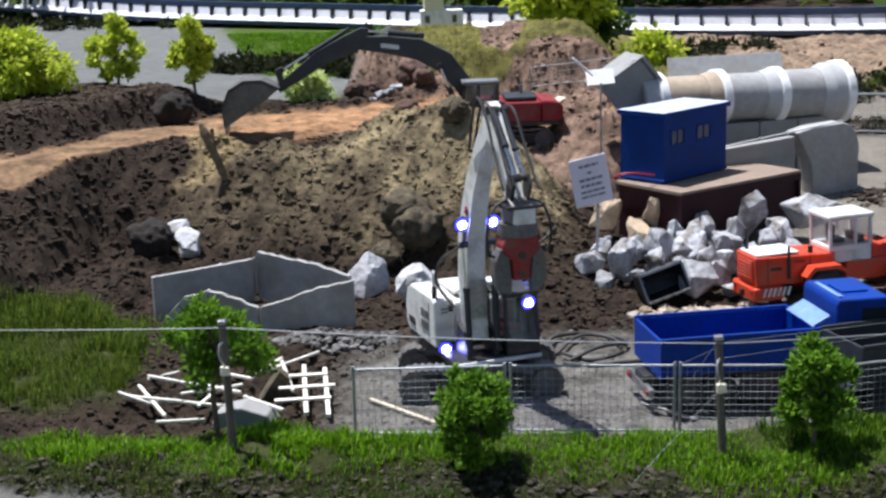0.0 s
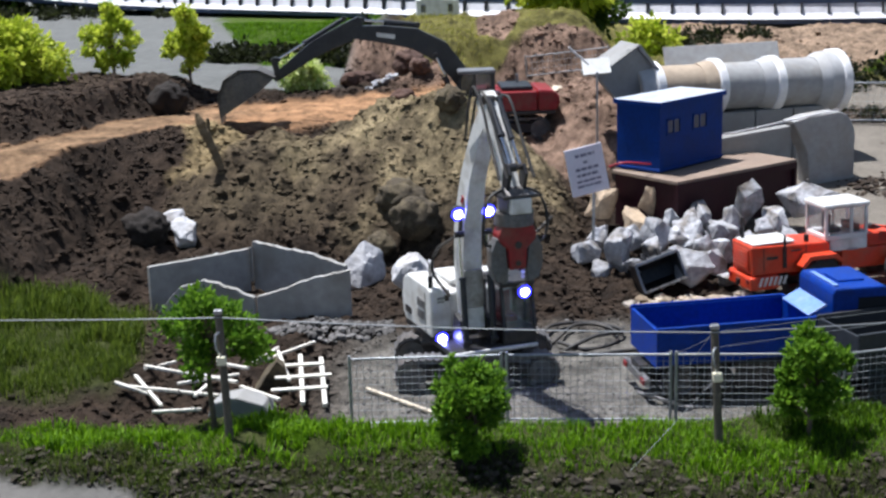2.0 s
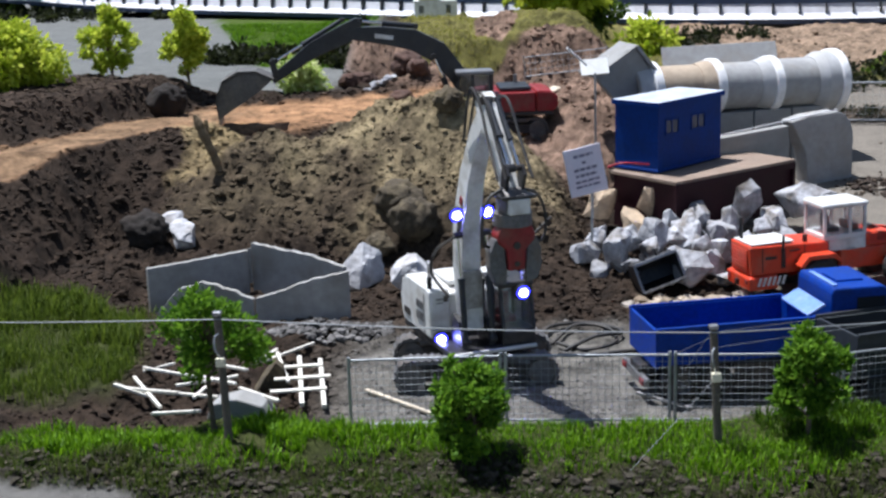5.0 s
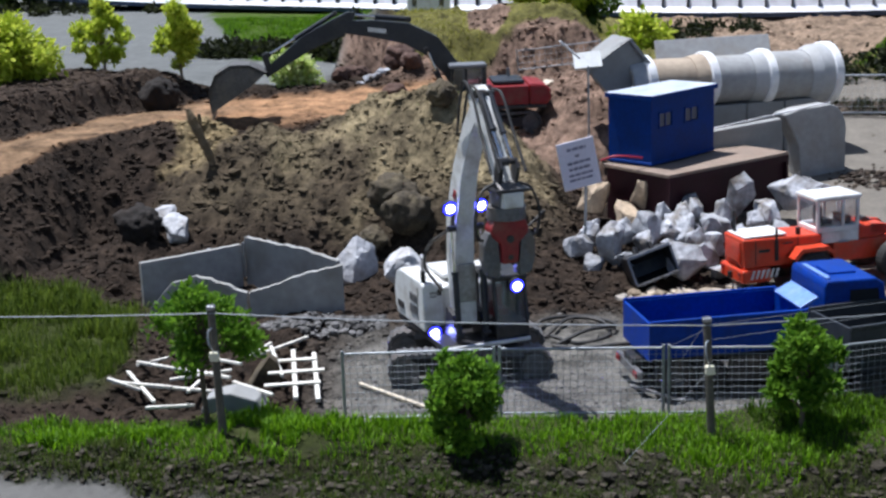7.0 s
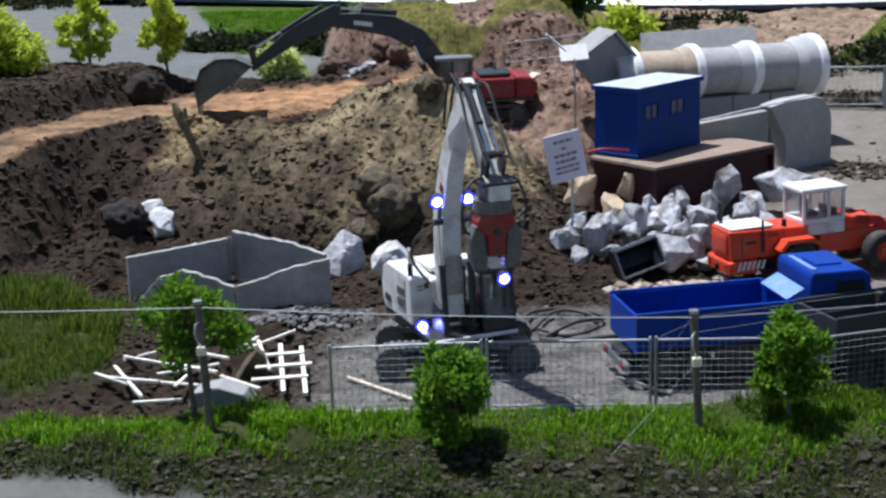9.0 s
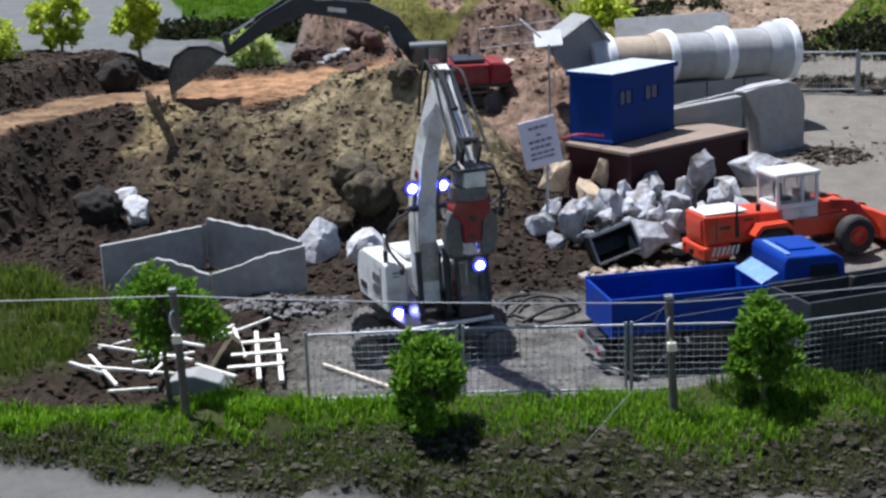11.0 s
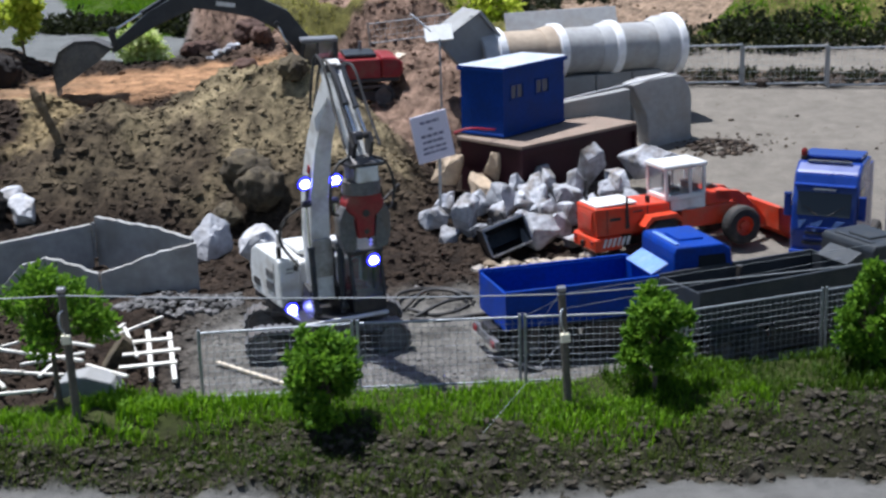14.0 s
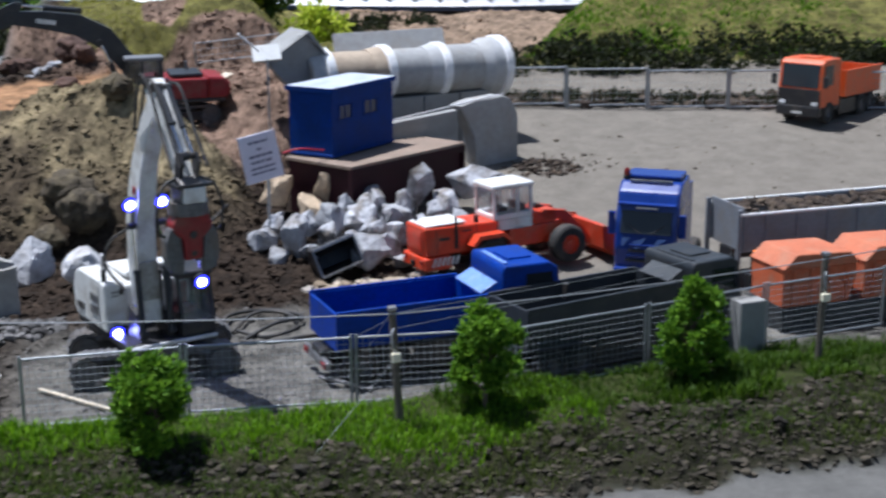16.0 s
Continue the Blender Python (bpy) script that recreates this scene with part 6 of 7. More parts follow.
def tipping_trailer():
    ob = thing("tipping_trailer", pose(1.425, 2.945, ground_z(1.45, 2.95) + 0.0, 0, 0, 4), "grey tipping trailer loaded with dark earth", "trailer")
    L, W, z0, z1, t = 0.62, 0.16, 0.092, 0.178, 0.005
    body = part("floor", boxes((t, L - t, -W / 2 + t, W / 2 - t, z0, z0 + t)), TRAILERGREY, ob, "grey steel body")
    for s in (-1, 1):
        part("side_board", boxes((0, L, min(s * W / 2, s * (W / 2 - t)), max(s * W / 2, s * (W / 2 - t)), z0, z1)), TRAILERGREY, body)
        for k in range(7):
            x = 0.06 + k * 0.083
            part("rib", boxes((x - 0.004, x + 0.004, min(s * W / 2, s * (W / 2 + 0.003)), max(s * W / 2, s * (W / 2 + 0.003)), z0 + 0.004, z1 - 0.002)), TRAILERGREY, body)
    part("headboard", boxes((0, t, -W / 2 + t, W / 2 - t, z0, z1 + 0.018)), TRAILERGREY, body)
    part("tailgate", boxes((L - t, L, -W / 2 + t, W / 2 - t, z0, z1)), TRAILERGREY, body)
    part("top_rail", boxes((-0.01, L, -W / 2 - 0.003, -W / 2 + 0.004, z1, z1 + 0.006), (-0.01, L, W / 2 - 0.004, W / 2 + 0.003, z1, z1 + 0.006), bev=0.001), PIPERIM, body)
    for y in (-W / 2, W / 2 - 0.010):
        part("front_post", boxes((-0.014, -0.004, y, y + 0.010, 0.06, z1 + 0.015), bev=0.001), TRAILERGREY, ob)
    part("chassis", boxes((0.0, L, -0.03, 0.03, 0.064, 0.088), bev=0.002), BLACK, ob)
    for y in (-0.05, 0.04):
        part("landing_leg", boxes((0.10, 0.112, y, y + 0.01, 0.0, 0.07)), BLACK, ob)
    for x in (0.40, 0.475, 0.55):
        for s in (-1, 1):
            wheel(ob, x, s * 0.064, 0.036, 0.036, 0.028, GREYWHITE)
    for s in (-1, 1):
        part("marker_light", boxes((0.03, 0.04, min(s * 0.08, s * 0.083), max(s * 0.08, s * 0.083), 0.086, 0.094)), AMBER, ob, "small amber marker light")
    rnd = np.random.RandomState(8)
    n = 420
    x, y = rnd.uniform(0.012, L - 0.012, n), rnd.uniform(-W / 2 + 0.012, W / 2 - 0.012, n)
    z = z1 - 0.008 + 0.013 * (1 - (y / (W / 2)) ** 2) * (0.6 + 0.4 * np.sin(x * 17))
    me = lumps_at(np.stack([x, y, z], 1), rnd.uniform(0.006, 0.016, n), seed=3)
    me.materials.append(CLOD)
    load = new("earth_load", me)
    load.matrix_world = ob.matrix_world
    tagged(load, "dark lumpy earth heaped in the grey trailer", "earth", kind="stuff")


tractor_unit()
tipping_trailer()


def skip(m, label):
    ob = thing("skip_container", m, label, "skip", "orange skips")
    bm = bmesh.new()
    prism(bm, [(0.0, 0.0), (0.165, 0.0), (0.185, 0.050), (0.185, 0.084), (0.0, 0.084)], 0.0, 0.125, 0.003)
    body = part("body", bm, FADED, ob)
    bm = bmesh.new()
    prism(bm, [(-0.004, 0.084), (0.189, 0.084), (0.165, 0.112), (0.03, 0.116)], -0.004, 0.129, 0.003)
    part("cover", bm, FADEDTOP, ob, "sun-bleached orange cover")
    for k in range(4):
        x = 0.025 + k * 0.045
        part("rib", boxes((x - 0.004, x + 0.004, -0.003, 0.0, 0.004, 0.082)), FADED, body)


bm = bmesh.new()
box(bm, 0, 0.42, 0, 0.13, 0, 0.055, 0.002)
part_ob = part("flat_trailer", bm, TRUCKGREY)
part_ob.matrix_world = pose(1.375, 2.555, 0.0, 0, 0, 6)
tagged(part_ob, "dark flat trailer bed carrying the orange skips", "trailer")
skip(pose(1.375, 2.558, 0.0555, 0, 0, 6), "orange covered skip on a dark flat trailer")
skip(pose(1.578, 2.579, 0.0555, 0, 0, 6), "orange covered skip on a dark flat trailer")
bm = boxes((-0.03, 0.03, -0.02, 0.02, 0.0, 0.115), bev=0.003)
blk = part("concrete_block", bm, CONCRETE)
blk.matrix_world = pose(1.248, 2.462, 0.0, 0, 0, 8)
tagged(blk, "upright pale concrete block beside the fence", "block")


# ---- fences ----
def fence_panel(m, w, h, name="wire_fence", mesh=0.0125, group="near mesh fence", label="galvanised mesh fence panel standing by the site", fine=0.00045, post=0.003):
    ob = thing(name, m, label, "fence", group)
    for x in (0.0, w):
        bm = bmesh.new()
        rod(bm, (x, 0, 0), (x, 0, h + 0.006), post, 8)
        part("post", bm, GALV, ob)
    for z in (0.008, h):
        bm = bmesh.new()
        rod(bm, (0, 0, z), (w, 0, z), post * 0.75, 8)
        part("rail", bm, GALV, ob)
    bm = bmesh.new()
    k = int(w / mesh)
    for i in range(1, k):
        x = i * w / k
        rod(bm, (x, 0, 0.008), (x, 0, h), fine, 4)
    k = int(h / mesh)
    for i in range(1, k):
        z = 0.008 + i * (h - 0.008) / k
        rod(bm, (0, 0, z), (w, 0, z), fine, 4)
    tagged(part("wire_mesh", bm, MESHWIRE, ob), kind="stuff")
    return ob


line = [(-0.173, 2.400), (0.113, 2.398), (0.418, 2.372), (0.715, 2.345), (1.010, 2.415), (1.300, 2.490), (1.610, 2.545)]
for (xa, ya), (xb, yb) in zip(line, line[1:]):
    w = math.hypot(xb - xa, yb - ya)
    a = math.degrees(math.atan2(yb - ya, xb - xa))
    c, s = math.cos(radians(a)), math.sin(radians(a))
    fence_panel(pose(xa + c * 0.005, ya + s * 0.005, 0.0, 0, 0, a), w - 0.010, 0.132)
fa, fb = Vector((1.28, 4.545)), Vector((2.66, 4.27))
for k in range(5):
    p, q = fa.lerp(fb, k / 5), fa.lerp(fb, (k + 1) / 5)
    d = q - p
    a = math.degrees(math.atan2(d.y, d.x))
    fence_panel(pose(p.x, p.y, ground_z(p.x, p.y), 0, 0, a), d.length - 0.008, 0.132, label="galvanised fence panel along the far yard edge", group="far yard fence", mesh=0.02, fine=0.0004, post=0.0045)
fence_panel(pose(0.33, 4.86, 0.34, 0, -4, 8), 0.30, 0.075, label="bent wire fence panel on the red earth slope", group="slope fence", mesh=0.02, fine=0.0006)


def strand_fence():
    posts = [(-1.25, 2.42, 0.262), (-0.372, 2.262, 0.228), (0.462, 2.180, 0.205), (1.32, 2.30, 0.215), (2.1, 2.55, 0.24)]
    for i, (x, y, h) in enumerate(posts):
        z = ground_z(x, y)
        ob = thing("fence_post", pose(x, y, z, 0, (-1.5, -1.2, -3.0, 0.5, 0)[i], 0), "weathered wooden post with a small lamp, in grass", "post", "lamp posts")
        bm = bmesh.new()
        rod(bm, (0, 0, -0.03), (0, 0, h), 0.0075, 10, 0.0065)
        part("pole", bm, POSTWOOD, ob)
        bm = boxes((-0.008, 0.008, -0.016, -0.005, h - 0.088, h - 0.072), bev=0.002)
        lamp = part("lamp", bm, LAMPWHITE, ob, "small cream lamp housing")
        bm = bmesh.new()
        tube(bm, bend([(0.0, -0.008, h - 0.073), (-0.006, -0.018, h - 0.055), (-0.006, -0.014, h - 0.035), (0, -0.006, h - 0.03)], 5), 0.0018)
        part("bracket", bm, GALV, lamp)
        part("cap", boxes((-0.0075, 0.0075, -0.0075, 0.0075, h, h + 0.008), bev=0.002), STEEL, ob)
    for name, dz, sag in (("upper", -0.004, 0.006), ):
        for (xa, ya, ha), (xb, yb, hb) in zip(posts, posts[1:]):
            a = Vector((xa, ya - 0.008, ground_z(xa, ya) + ha + dz))
            b = Vector((xb, yb - 0.008, ground_z(xb, yb) + hb + dz))
            pts = [a.lerp(b, k / 12) - Vector((0, 0, sag * 4 * (k / 12) * (1 - k / 12))) for k in range(13)]
            bm = bmesh.new()
            tube(bm, pts, 0.0012, 5)
            tagged(part("strand_wire", bm, WIRE), "thin taut wire strung between wooden posts", "wire", "strand wires")
    # stays at the lamp post and long rods resting along the grey truck
    for a, b in (((0.450, 2.172, 0.150), (0.30, 2.09, 0.03)), ((0.450, 2.172, 0.228), (0.415, 2.372, 0.13)), ((0.450, 2.19, 0.23), (0.44, 2.372, 0.10)),
                 ((0.450, 2.18, 0.232), (1.27, 2.50, 0.205)), ((0.450, 2.18, 0.205), (1.05, 2.44, 0.185))):
        bm = bmesh.new()
        tube(bm, [Vector(a).lerp(Vector(b), k / 6) for k in range(7)], 0.00045, 5)
        tagged(part("stay_wire", bm, WIRE), "thin stay wire tied to a wooden post", "wire", "stay wires")


strand_fence()


# ---- plants ----
def leaf_cloud(centres, radii, count, size, seed, droop=0.3):
    rnd = np.random.RandomState(seed)
    centres, radii = np.asarray(centres, float), np.asarray(radii, float)
    w = radii ** 2
    which = rnd.choice(len(centres), count, p=w / w.sum())
    d = rnd.normal(size=(count, 3))
    d /= np.linalg.norm(d, axis=1, keepdims=True)
    r = radii[which] * rnd.uniform(0.25, 1.0, count) ** 0.7 * rnd.choice([1.0, 1.0, 1.0, 1.4], count)
    p = centres[which] + d * r[:, None] * np.array([1, 1, 0.9])
    u = rnd.normal(size=(count, 3)) + d * 0.8
    u[:, 2] -= droop
    u /= np.linalg.norm(u, axis=1, keepdims=True)
    v = np.cross(u, rnd.normal(size=(count, 3)))
    v /= np.linalg.norm(v, axis=1, keepdims=True) + 1e-9
    n = np.cross(u, v)
    s = size * rnd.uniform(0.6, 1.35, (count, 1))
    pts = np.stack([p, p + u * s * 0.5 + v * s * 0.30 + n * s * 0.06, p + u * s * 1.1 - n * s * 0.1, p + u * s * 0.5 - v * s * 0.30 + n * s * 0.06], 1)
    f = np.arange(count * 4).reshape(-1, 4)
    me = bpy.data.meshes.new("leaves")
    me.from_pydata(pts.reshape(-1, 3).tolist(), [], f.tolist())
    return me


def bush(x, y, height, spread_r, trunk, leaves, count, leaf, seed, label, name="small_tree", stem_r=0.006, taper=1.0, z=None, lobes=24, droop=0.1):
    rnd = random.Random(seed)
    gz = (ground_z(x, y) if z is None else z) - 0.012
    ob = thing(name, pose(x, y, gz), label, "tree" if trunk > 0.02 else "bush", "young trees")
    bm = bmesh.new()
    top = height * 0.8
    stem = bend([(0, 0, -0.01), (rnd.uniform(-0.008, 0.008), 0, trunk), (rnd.uniform(-0.015, 0.015), rnd.uniform(-0.01, 0.01), trunk + (top - trunk) * 0.5), (rnd.uniform(-0.02, 0.02), 0, top)], 5)
    tube(bm, stem, [stem_r * (1 - 0.75 * k / (len(stem) - 1)) for k in range(len(stem))], 7)
    part("trunk", bm, BARK, ob)
    centres, radii = [], []
    for k in range(lobes):
        t = (k + 0.5) / lobes
        zc = trunk + (height - trunk) * min(1.02, 0.08 + 0.86 * t + rnd.uniform(-0.06, 0.10))
        prof = math.sin(math.pi * min(1, 0.22 + 0.74 * t)) ** 0.6 * taper
        a = k * 2.4 + rnd.uniform(-0.4, 0.4)
        rad = spread_r * prof * rnd.uniform(0.25, 1.12)
        c = Vector((math.cos(a) * rad, math.sin(a) * rad, zc + (0.03 * height / 0.2 if k % 5 == 0 else 0.0)))
        centres.append(c[:])
        radii.append(spread_r * rnd.uniform(0.18, 0.40) * (0.7 + 0.3 * prof))
        s = Vector((0, 0, trunk + (zc - trunk) * 0.55))
        bm = bmesh.new()
        tube(bm, bend([s, s.lerp(c, 0.5) + Vector((0, 0, 0.01)), c], 3), [stem_r * 0.45, stem_r * 0.42, stem_r * 0.38, stem_r * 0.33, stem_r * 0.28, stem_r * 0.22, stem_r * 0.16], 5)
        part("branch", bm, BARK, ob)
    me = leaf_cloud(centres, radii, count, leaf, seed, -0.6 if leaves is LEAFNEAR else droop)
    me.materials.append(leaves)
    cr = new("crown", me)
    cr.parent = ob
    return ob


NEARTREE = "fresh green young tree on the grass bank"
bush(-0.420, 2.405, 0.268, 0.084, 0.118, LEAFNEAR, 3700, 0.0125, 21, NEARTREE, lobes=20)
bush(0.040, 2.185, 0.178, 0.058, 0.02, LEAFNEAR, 3800, 0.0125, 2, "fresh green leafy bush on the grass bank", name="bush")
bush(0.622, 2.195, 0.196, 0.054, 0.030, LEAFNEAR, 3800, 0.0125, 3, NEARTREE, lobes=22)
bush(1.030, 2.250, 0.190, 0.056, 0.030, LEAFNEAR, 3800, 0.0125, 4, NEARTREE, lobes=22)
FARTREE = "yellow-green young tree on the dark earth berm"
bush(-1.335, 4.46, 0.195, 0.150, 0.02, LEAFFAR, 7000, 0.021, 5, "broad yellow-green bush beside the earth berm", name="bush", stem_r=0.010, lobes=34)
bush(-1.105, 4.80, 0.245, 0.078, 0.025, LEAFFAR, 2900, 0.017, 6, FARTREE, lobes=17)
bush(-0.822, 4.72, 0.240, 0.078, 0.045, LEAFFAR, 2900, 0.017, 7, FARTREE, lobes=17)
bush(-0.455, 4.90, 0.130, 0.082, 0.015, LEAFPALE, 1300, 0.024, 8, "pale-leaved low bush beside the dirt track", name="bush")
bush(0.56, 6.15, 0.34, 0.21, 0.03, LEAFFAR, 2200, 0.045, 9, "yellow-green bush on the grassy hill", name="bush", lobes=30)
bush(0.92, 5.95, 0.16, 0.12, 0.02, LEAFFAR, 900, 0.032, 10, "yellow-green bush behind the long slab", name="bush")
bush(0.74, 6.3, 0.28, 0.12, 0.03, LEAFDARK, 900, 0.035, 11, "dark green bush on the grassy hill", name="bush")


def blades(spots, lengths, seed, lean=0.5, width=0.12):
    rnd = np.random.RandomState(seed)
    n = len(spots)
    a = rnd.uniform(0, math.tau, n)
    d = np.stack([np.cos(a), np.sin(a), np.zeros(n)], 1)
    q = np.stack([-np.sin(a), np.cos(a), np.zeros(n)], 1)
    L = np.asarray(lengths)[:, None]
    k = rnd.uniform(0.1, lean, (n, 1))
    b = np.asarray(spots)
    up = np.array([0, 0, 1.0])
    w = L * width * 0.5
    mid = b + up * L * 0.55 + d * L * k * 0.35
    tip = b + up * L * (1 - 0.4 * k) + d * L * k
    pts = np.stack([b - q * w, b + q * w, mid + q * w * 0.8, mid - q * w * 0.8, tip], 1)
    i = np.arange(n) * 5
    faces = [tuple(x) for x in np.stack([i, i + 1, i + 2, i + 3], 1).tolist()] + [tuple(x) for x in np.stack([i + 3, i + 2, i + 4], 1).tolist()]
    me = bpy.data.meshes.new("blades")
    me.from_pydata(pts.reshape(-1, 3).tolist(), [], faces)
    return me


def scatter(count, x0, x1, y0, y1, zone, seed, keep=0.5):
    rnd = np.random.RandomState(seed)
    x, y = rnd.uniform(x0, x1, count), rnd.uniform(y0, y1, count)
    z, k = rough_height(x, y)
    w = k[zone] if isinstance(zone, str) else zone(x, y, z, k)
    ok = rnd.uniform(0, 1, count) * (1 - keep) + keep * 0.5 < w
    return np.stack([x[ok], y[ok], z[ok]], 1), rnd


def grass(name, label, count, x0, x1, y0, y1, zone, lo, hi, seed, material=GRASS, lean=0.6, width=0.12, bare_at=-0.8):
    p, rnd = scatter(count, x0, x1, y0, y1, zone, seed)
    worn = fbm(p[:, 0], p[:, 1], 9, 3, seed + 5) > bare_at
    p = p[worn]
    patch = 0.6 + 0.4 * fbm(p[:, 0], p[:, 1], 7, 2, seed)
    me = blades(p - np.array([0, 0, 0.004]), (lo + (hi - lo) * rnd.uniform(0, 1, len(p))) * np.clip(patch + 0.25, 0.4, 1.3), seed, lean, width)
    me.materials.append(material)
    tagged(new(name, me), label, "grass", kind="stuff")


grass("grass", "bright green grass along the near bank", 60000, -1.1, 0.80, 2.00, 2.60, "lawn", 0.010, 0.032, 61)
# the bank's right part takes the darkened blades as painted shade
grass("verge_grass", "green grass on the bank beside the trucks, shade painted in", 30000, 0.55, 1.8, 1.95, 2.60, "lawn", 0.012, 0.036, 162, SHADEDGRASS)
grass("rough_grass", "sparse rough grass among the bank rubble", 44000, -1.1, 1.6, 1.93, 2.40, "rubble", 0.008, 0.024, 62, DRYGRASS)
grass("sparse_grass", "green grass tufts growing through the bank rubble", 26000, -1.1, 1.5, 2.0, 2.35, "rubble", 0.007, 0.020, 161, SHADEDGRASS)
grass("meadow_grass", "tall rough grass beside the spoil", 34000, -1.5, -0.55, 2.56, 3.4, "lawn", 0.022, 0.060, 63, MEADOW, 0.5, 0.07, -0.5)
grass("weeds", "thin dry weeds sprouting on the spoil heap", 9000, -0.8, 0.55, 3.1, 4.0, "clay", 0.004, 0.013, 163, DRYGRASS, 0.9, 0.16)
grass("far_grass", "far green grass beyond the dirt track", 30000, -1.4, -0.1, 5.6, 8.2, "far_lawn", 0.015, 0.035, 64, BANKGRASS, 0.6, 0.2)
grass("hill_grass", "dry green grass on the far hill", 26000, -0.3, 1.3, 4.95, 6.8, "hill_lawn", 0.008, 0.022, 65, HILLGRASS, 0.6, 0.2, -0.25)
grass("bank_grass", "green grass on the bank behind the yard", 40000, 1.2, 3.2, 5.1, 7.2, "hill_lawn", 0.012, 0.034, 66, BANKGRASS, 0.6, 0.2)


def shrubs(name, label, spots, radii, count, leaf, material, seed):
    me = leaf_cloud(spots, radii, count, leaf, seed)
    me.materials.append(material)
    tagged(new(name, me), label, "shrubs", kind="stuff")


sr = np.random.RandomState(67)
sx = sr.uniform(1.45, 3.1, 120)
sy = 4.93 + 0.34 * sr.uniform(0, 1, 120) ** 1.4
shrubs("dark_shrubs", "dark low shrubs at the foot of the bank", np.stack([sx, sy, rough_height(sx, sy)[0] + 0.0], 1), sr.uniform(0.03, 0.080, 120), 11000, 0.024, SHRUB, 68)
sx = sr.uniform(1.3, 2.75, 150)
sy = 4.545 - 0.199 * (sx - 1.28) + sr.uniform(0.03, 0.11, 150)
shrubs("dark_shrubs", "row of low dark green plants behind the yard fence", np.stack([sx, sy, rough_height(sx, sy)[0] + 0.012], 1), sr.uniform(0.012, 0.036, 150), 9000, 0.012, SHRUB, 167)
sx = sr.uniform(1.0, 1.62, 46)
sy = 6.2 + 0.5 * sr.uniform(0, 1, 46) + 0.3 * (sx - 1.2)
shrubs("dark_shrubs", "dark low shrubs on the earth slope below the bridge", np.stack([sx, sy, rough_height(sx, sy)[0] + 0.004], 1), sr.uniform(0.02, 0.05, 46), 3600, 0.022, SHRUB, 267)
sx = sr.uniform(-1.0, -0.26, 60)
sy = 5.86 - 0.62 * (sx + 0.5) + sr.uniform(-0.10, 0.22, 60)
shrubs("dark_shrubs", "dark low shrubs beyond the dirt track", np.stack([sx, sy, rough_height(sx, sy)[0] + 0.01], 1), sr.uniform(0.03, 0.06, 60), 4200, 0.03, SHRUB, 69)
sx = sr.uniform(-3.6, -1.1, 70)
sy = sr.uniform(8.9, 9.5, 70)
shrubs("dark_shrubs", "low dark hedge strip along the far road", np.stack([sx, sy, rough_height(sx, sy)[0] + 0.01], 1), sr.uniform(0.03, 0.07, 70), 3500, 0.04, SHRUB, 70)


# ---- loose soil and stones ----
def clods(name, label, count, x0, x1, y0, y1, zone, lo, hi, material, seed, sub=1, keep=0.2, sink=0.36, squash=0.62):
    p, rnd = scatter(count, x0, x1, y0, y1, zone, seed, keep)
    s = lo + (hi - lo) * rnd.uniform(0, 1, len(p)) ** 4.5
    me = lumps_at(p, s, sub=sub, seed=seed, sink=sink, squash=squash)
    me.materials.append(material)
    if material is CRUMB:
        col = np.ones((len(p), len(me.vertices) // len(p), 4))
        col[..., :3] = soil_color(zones(p[:, 0], p[:, 1])[1])[:, None, :]
        me.color_attributes.new("soil", "FLOAT_COLOR", "POINT").data.foreach_set("color", col.reshape(-1))
    tagged(new(name, me), label, "soil", kind="stuff")


def bare(x, y, z, k):
    return (1 - np.clip(k["road"] + k["yard"] + k["far_road"] + k["far_lawn"] + k["hill_lawn"] + k["lawn"] + k["path"] + k["site"] + k["rubble"] + k["clay"] + k["redcut"] + k["slope"], 0, 1)) * (1 - ((x > -0.69) & (x < -0.21) & (y > 3.10) & (y < 3.36)))


clods("soil_clods", "dark lumpy clods of dug soil", 52000, -1.9, 0.8, 2.45, 4.9, bare, 0.002, 0.014, CRUMB, 71, sink=0.44, squash=0.5)
clods("heap_clods", "tan clay lumps covering the spoil heap", 26000, -0.9, 0.6, 3.0, 4.0, "clay", 0.0015, 0.008, CRUMB, 72, sink=0.46, squash=0.5)
clods("red_clods", "reddish earth lumps on the cut slope", 16000, -0.5, 1.1, 4.1, 6.0, "redcut", 0.0025, 0.014, CRUMB, 73)
clods("earth_lumps", "large broken lumps of dug dark soil", 4200, -1.9, 0.8, 2.6, 4.9, bare, 0.007, 0.021, CRUMB, 171, sub=2, keep=0.3, sink=0.48, squash=0.5)
clods("clay_lumps", "broken clay lumps lying on the spoil heap", 1500, -0.9, 0.6, 3.0, 4.0, "clay", 0.004, 0.012, CRUMB, 172, sub=2, keep=0.3, sink=0.5, squash=0.5)
clods("yard_stones", "small dark clods scattered over the yard", 130, 1.0, 2.7, 2.9, 4.4, "yard", 0.003, 0.010, CLOD, 74, keep=0.6)
clods("gravel", "fine grey gravel on the site floor", 2600, -0.3, 0.7, 2.42, 3.0, "site", 0.0015, 0.006, GRAVEL, 75)
clods("bank_pebbles", "small stones and soil crumbs on the near bank", 26000, -1.1, 1.6, 1.80, 2.36, "rubble", 0.002, 0.010, STONEGREY, 76)


def fence_foot(x, y, z, k):
    mid = 4.545 - 0.199 * (x - 1.28)
    return ((y > mid + 0.02) & (y < mid + 0.16) & (x > 1.25)) * (0.72 + 0.28 * np.sin(x * 9.0))


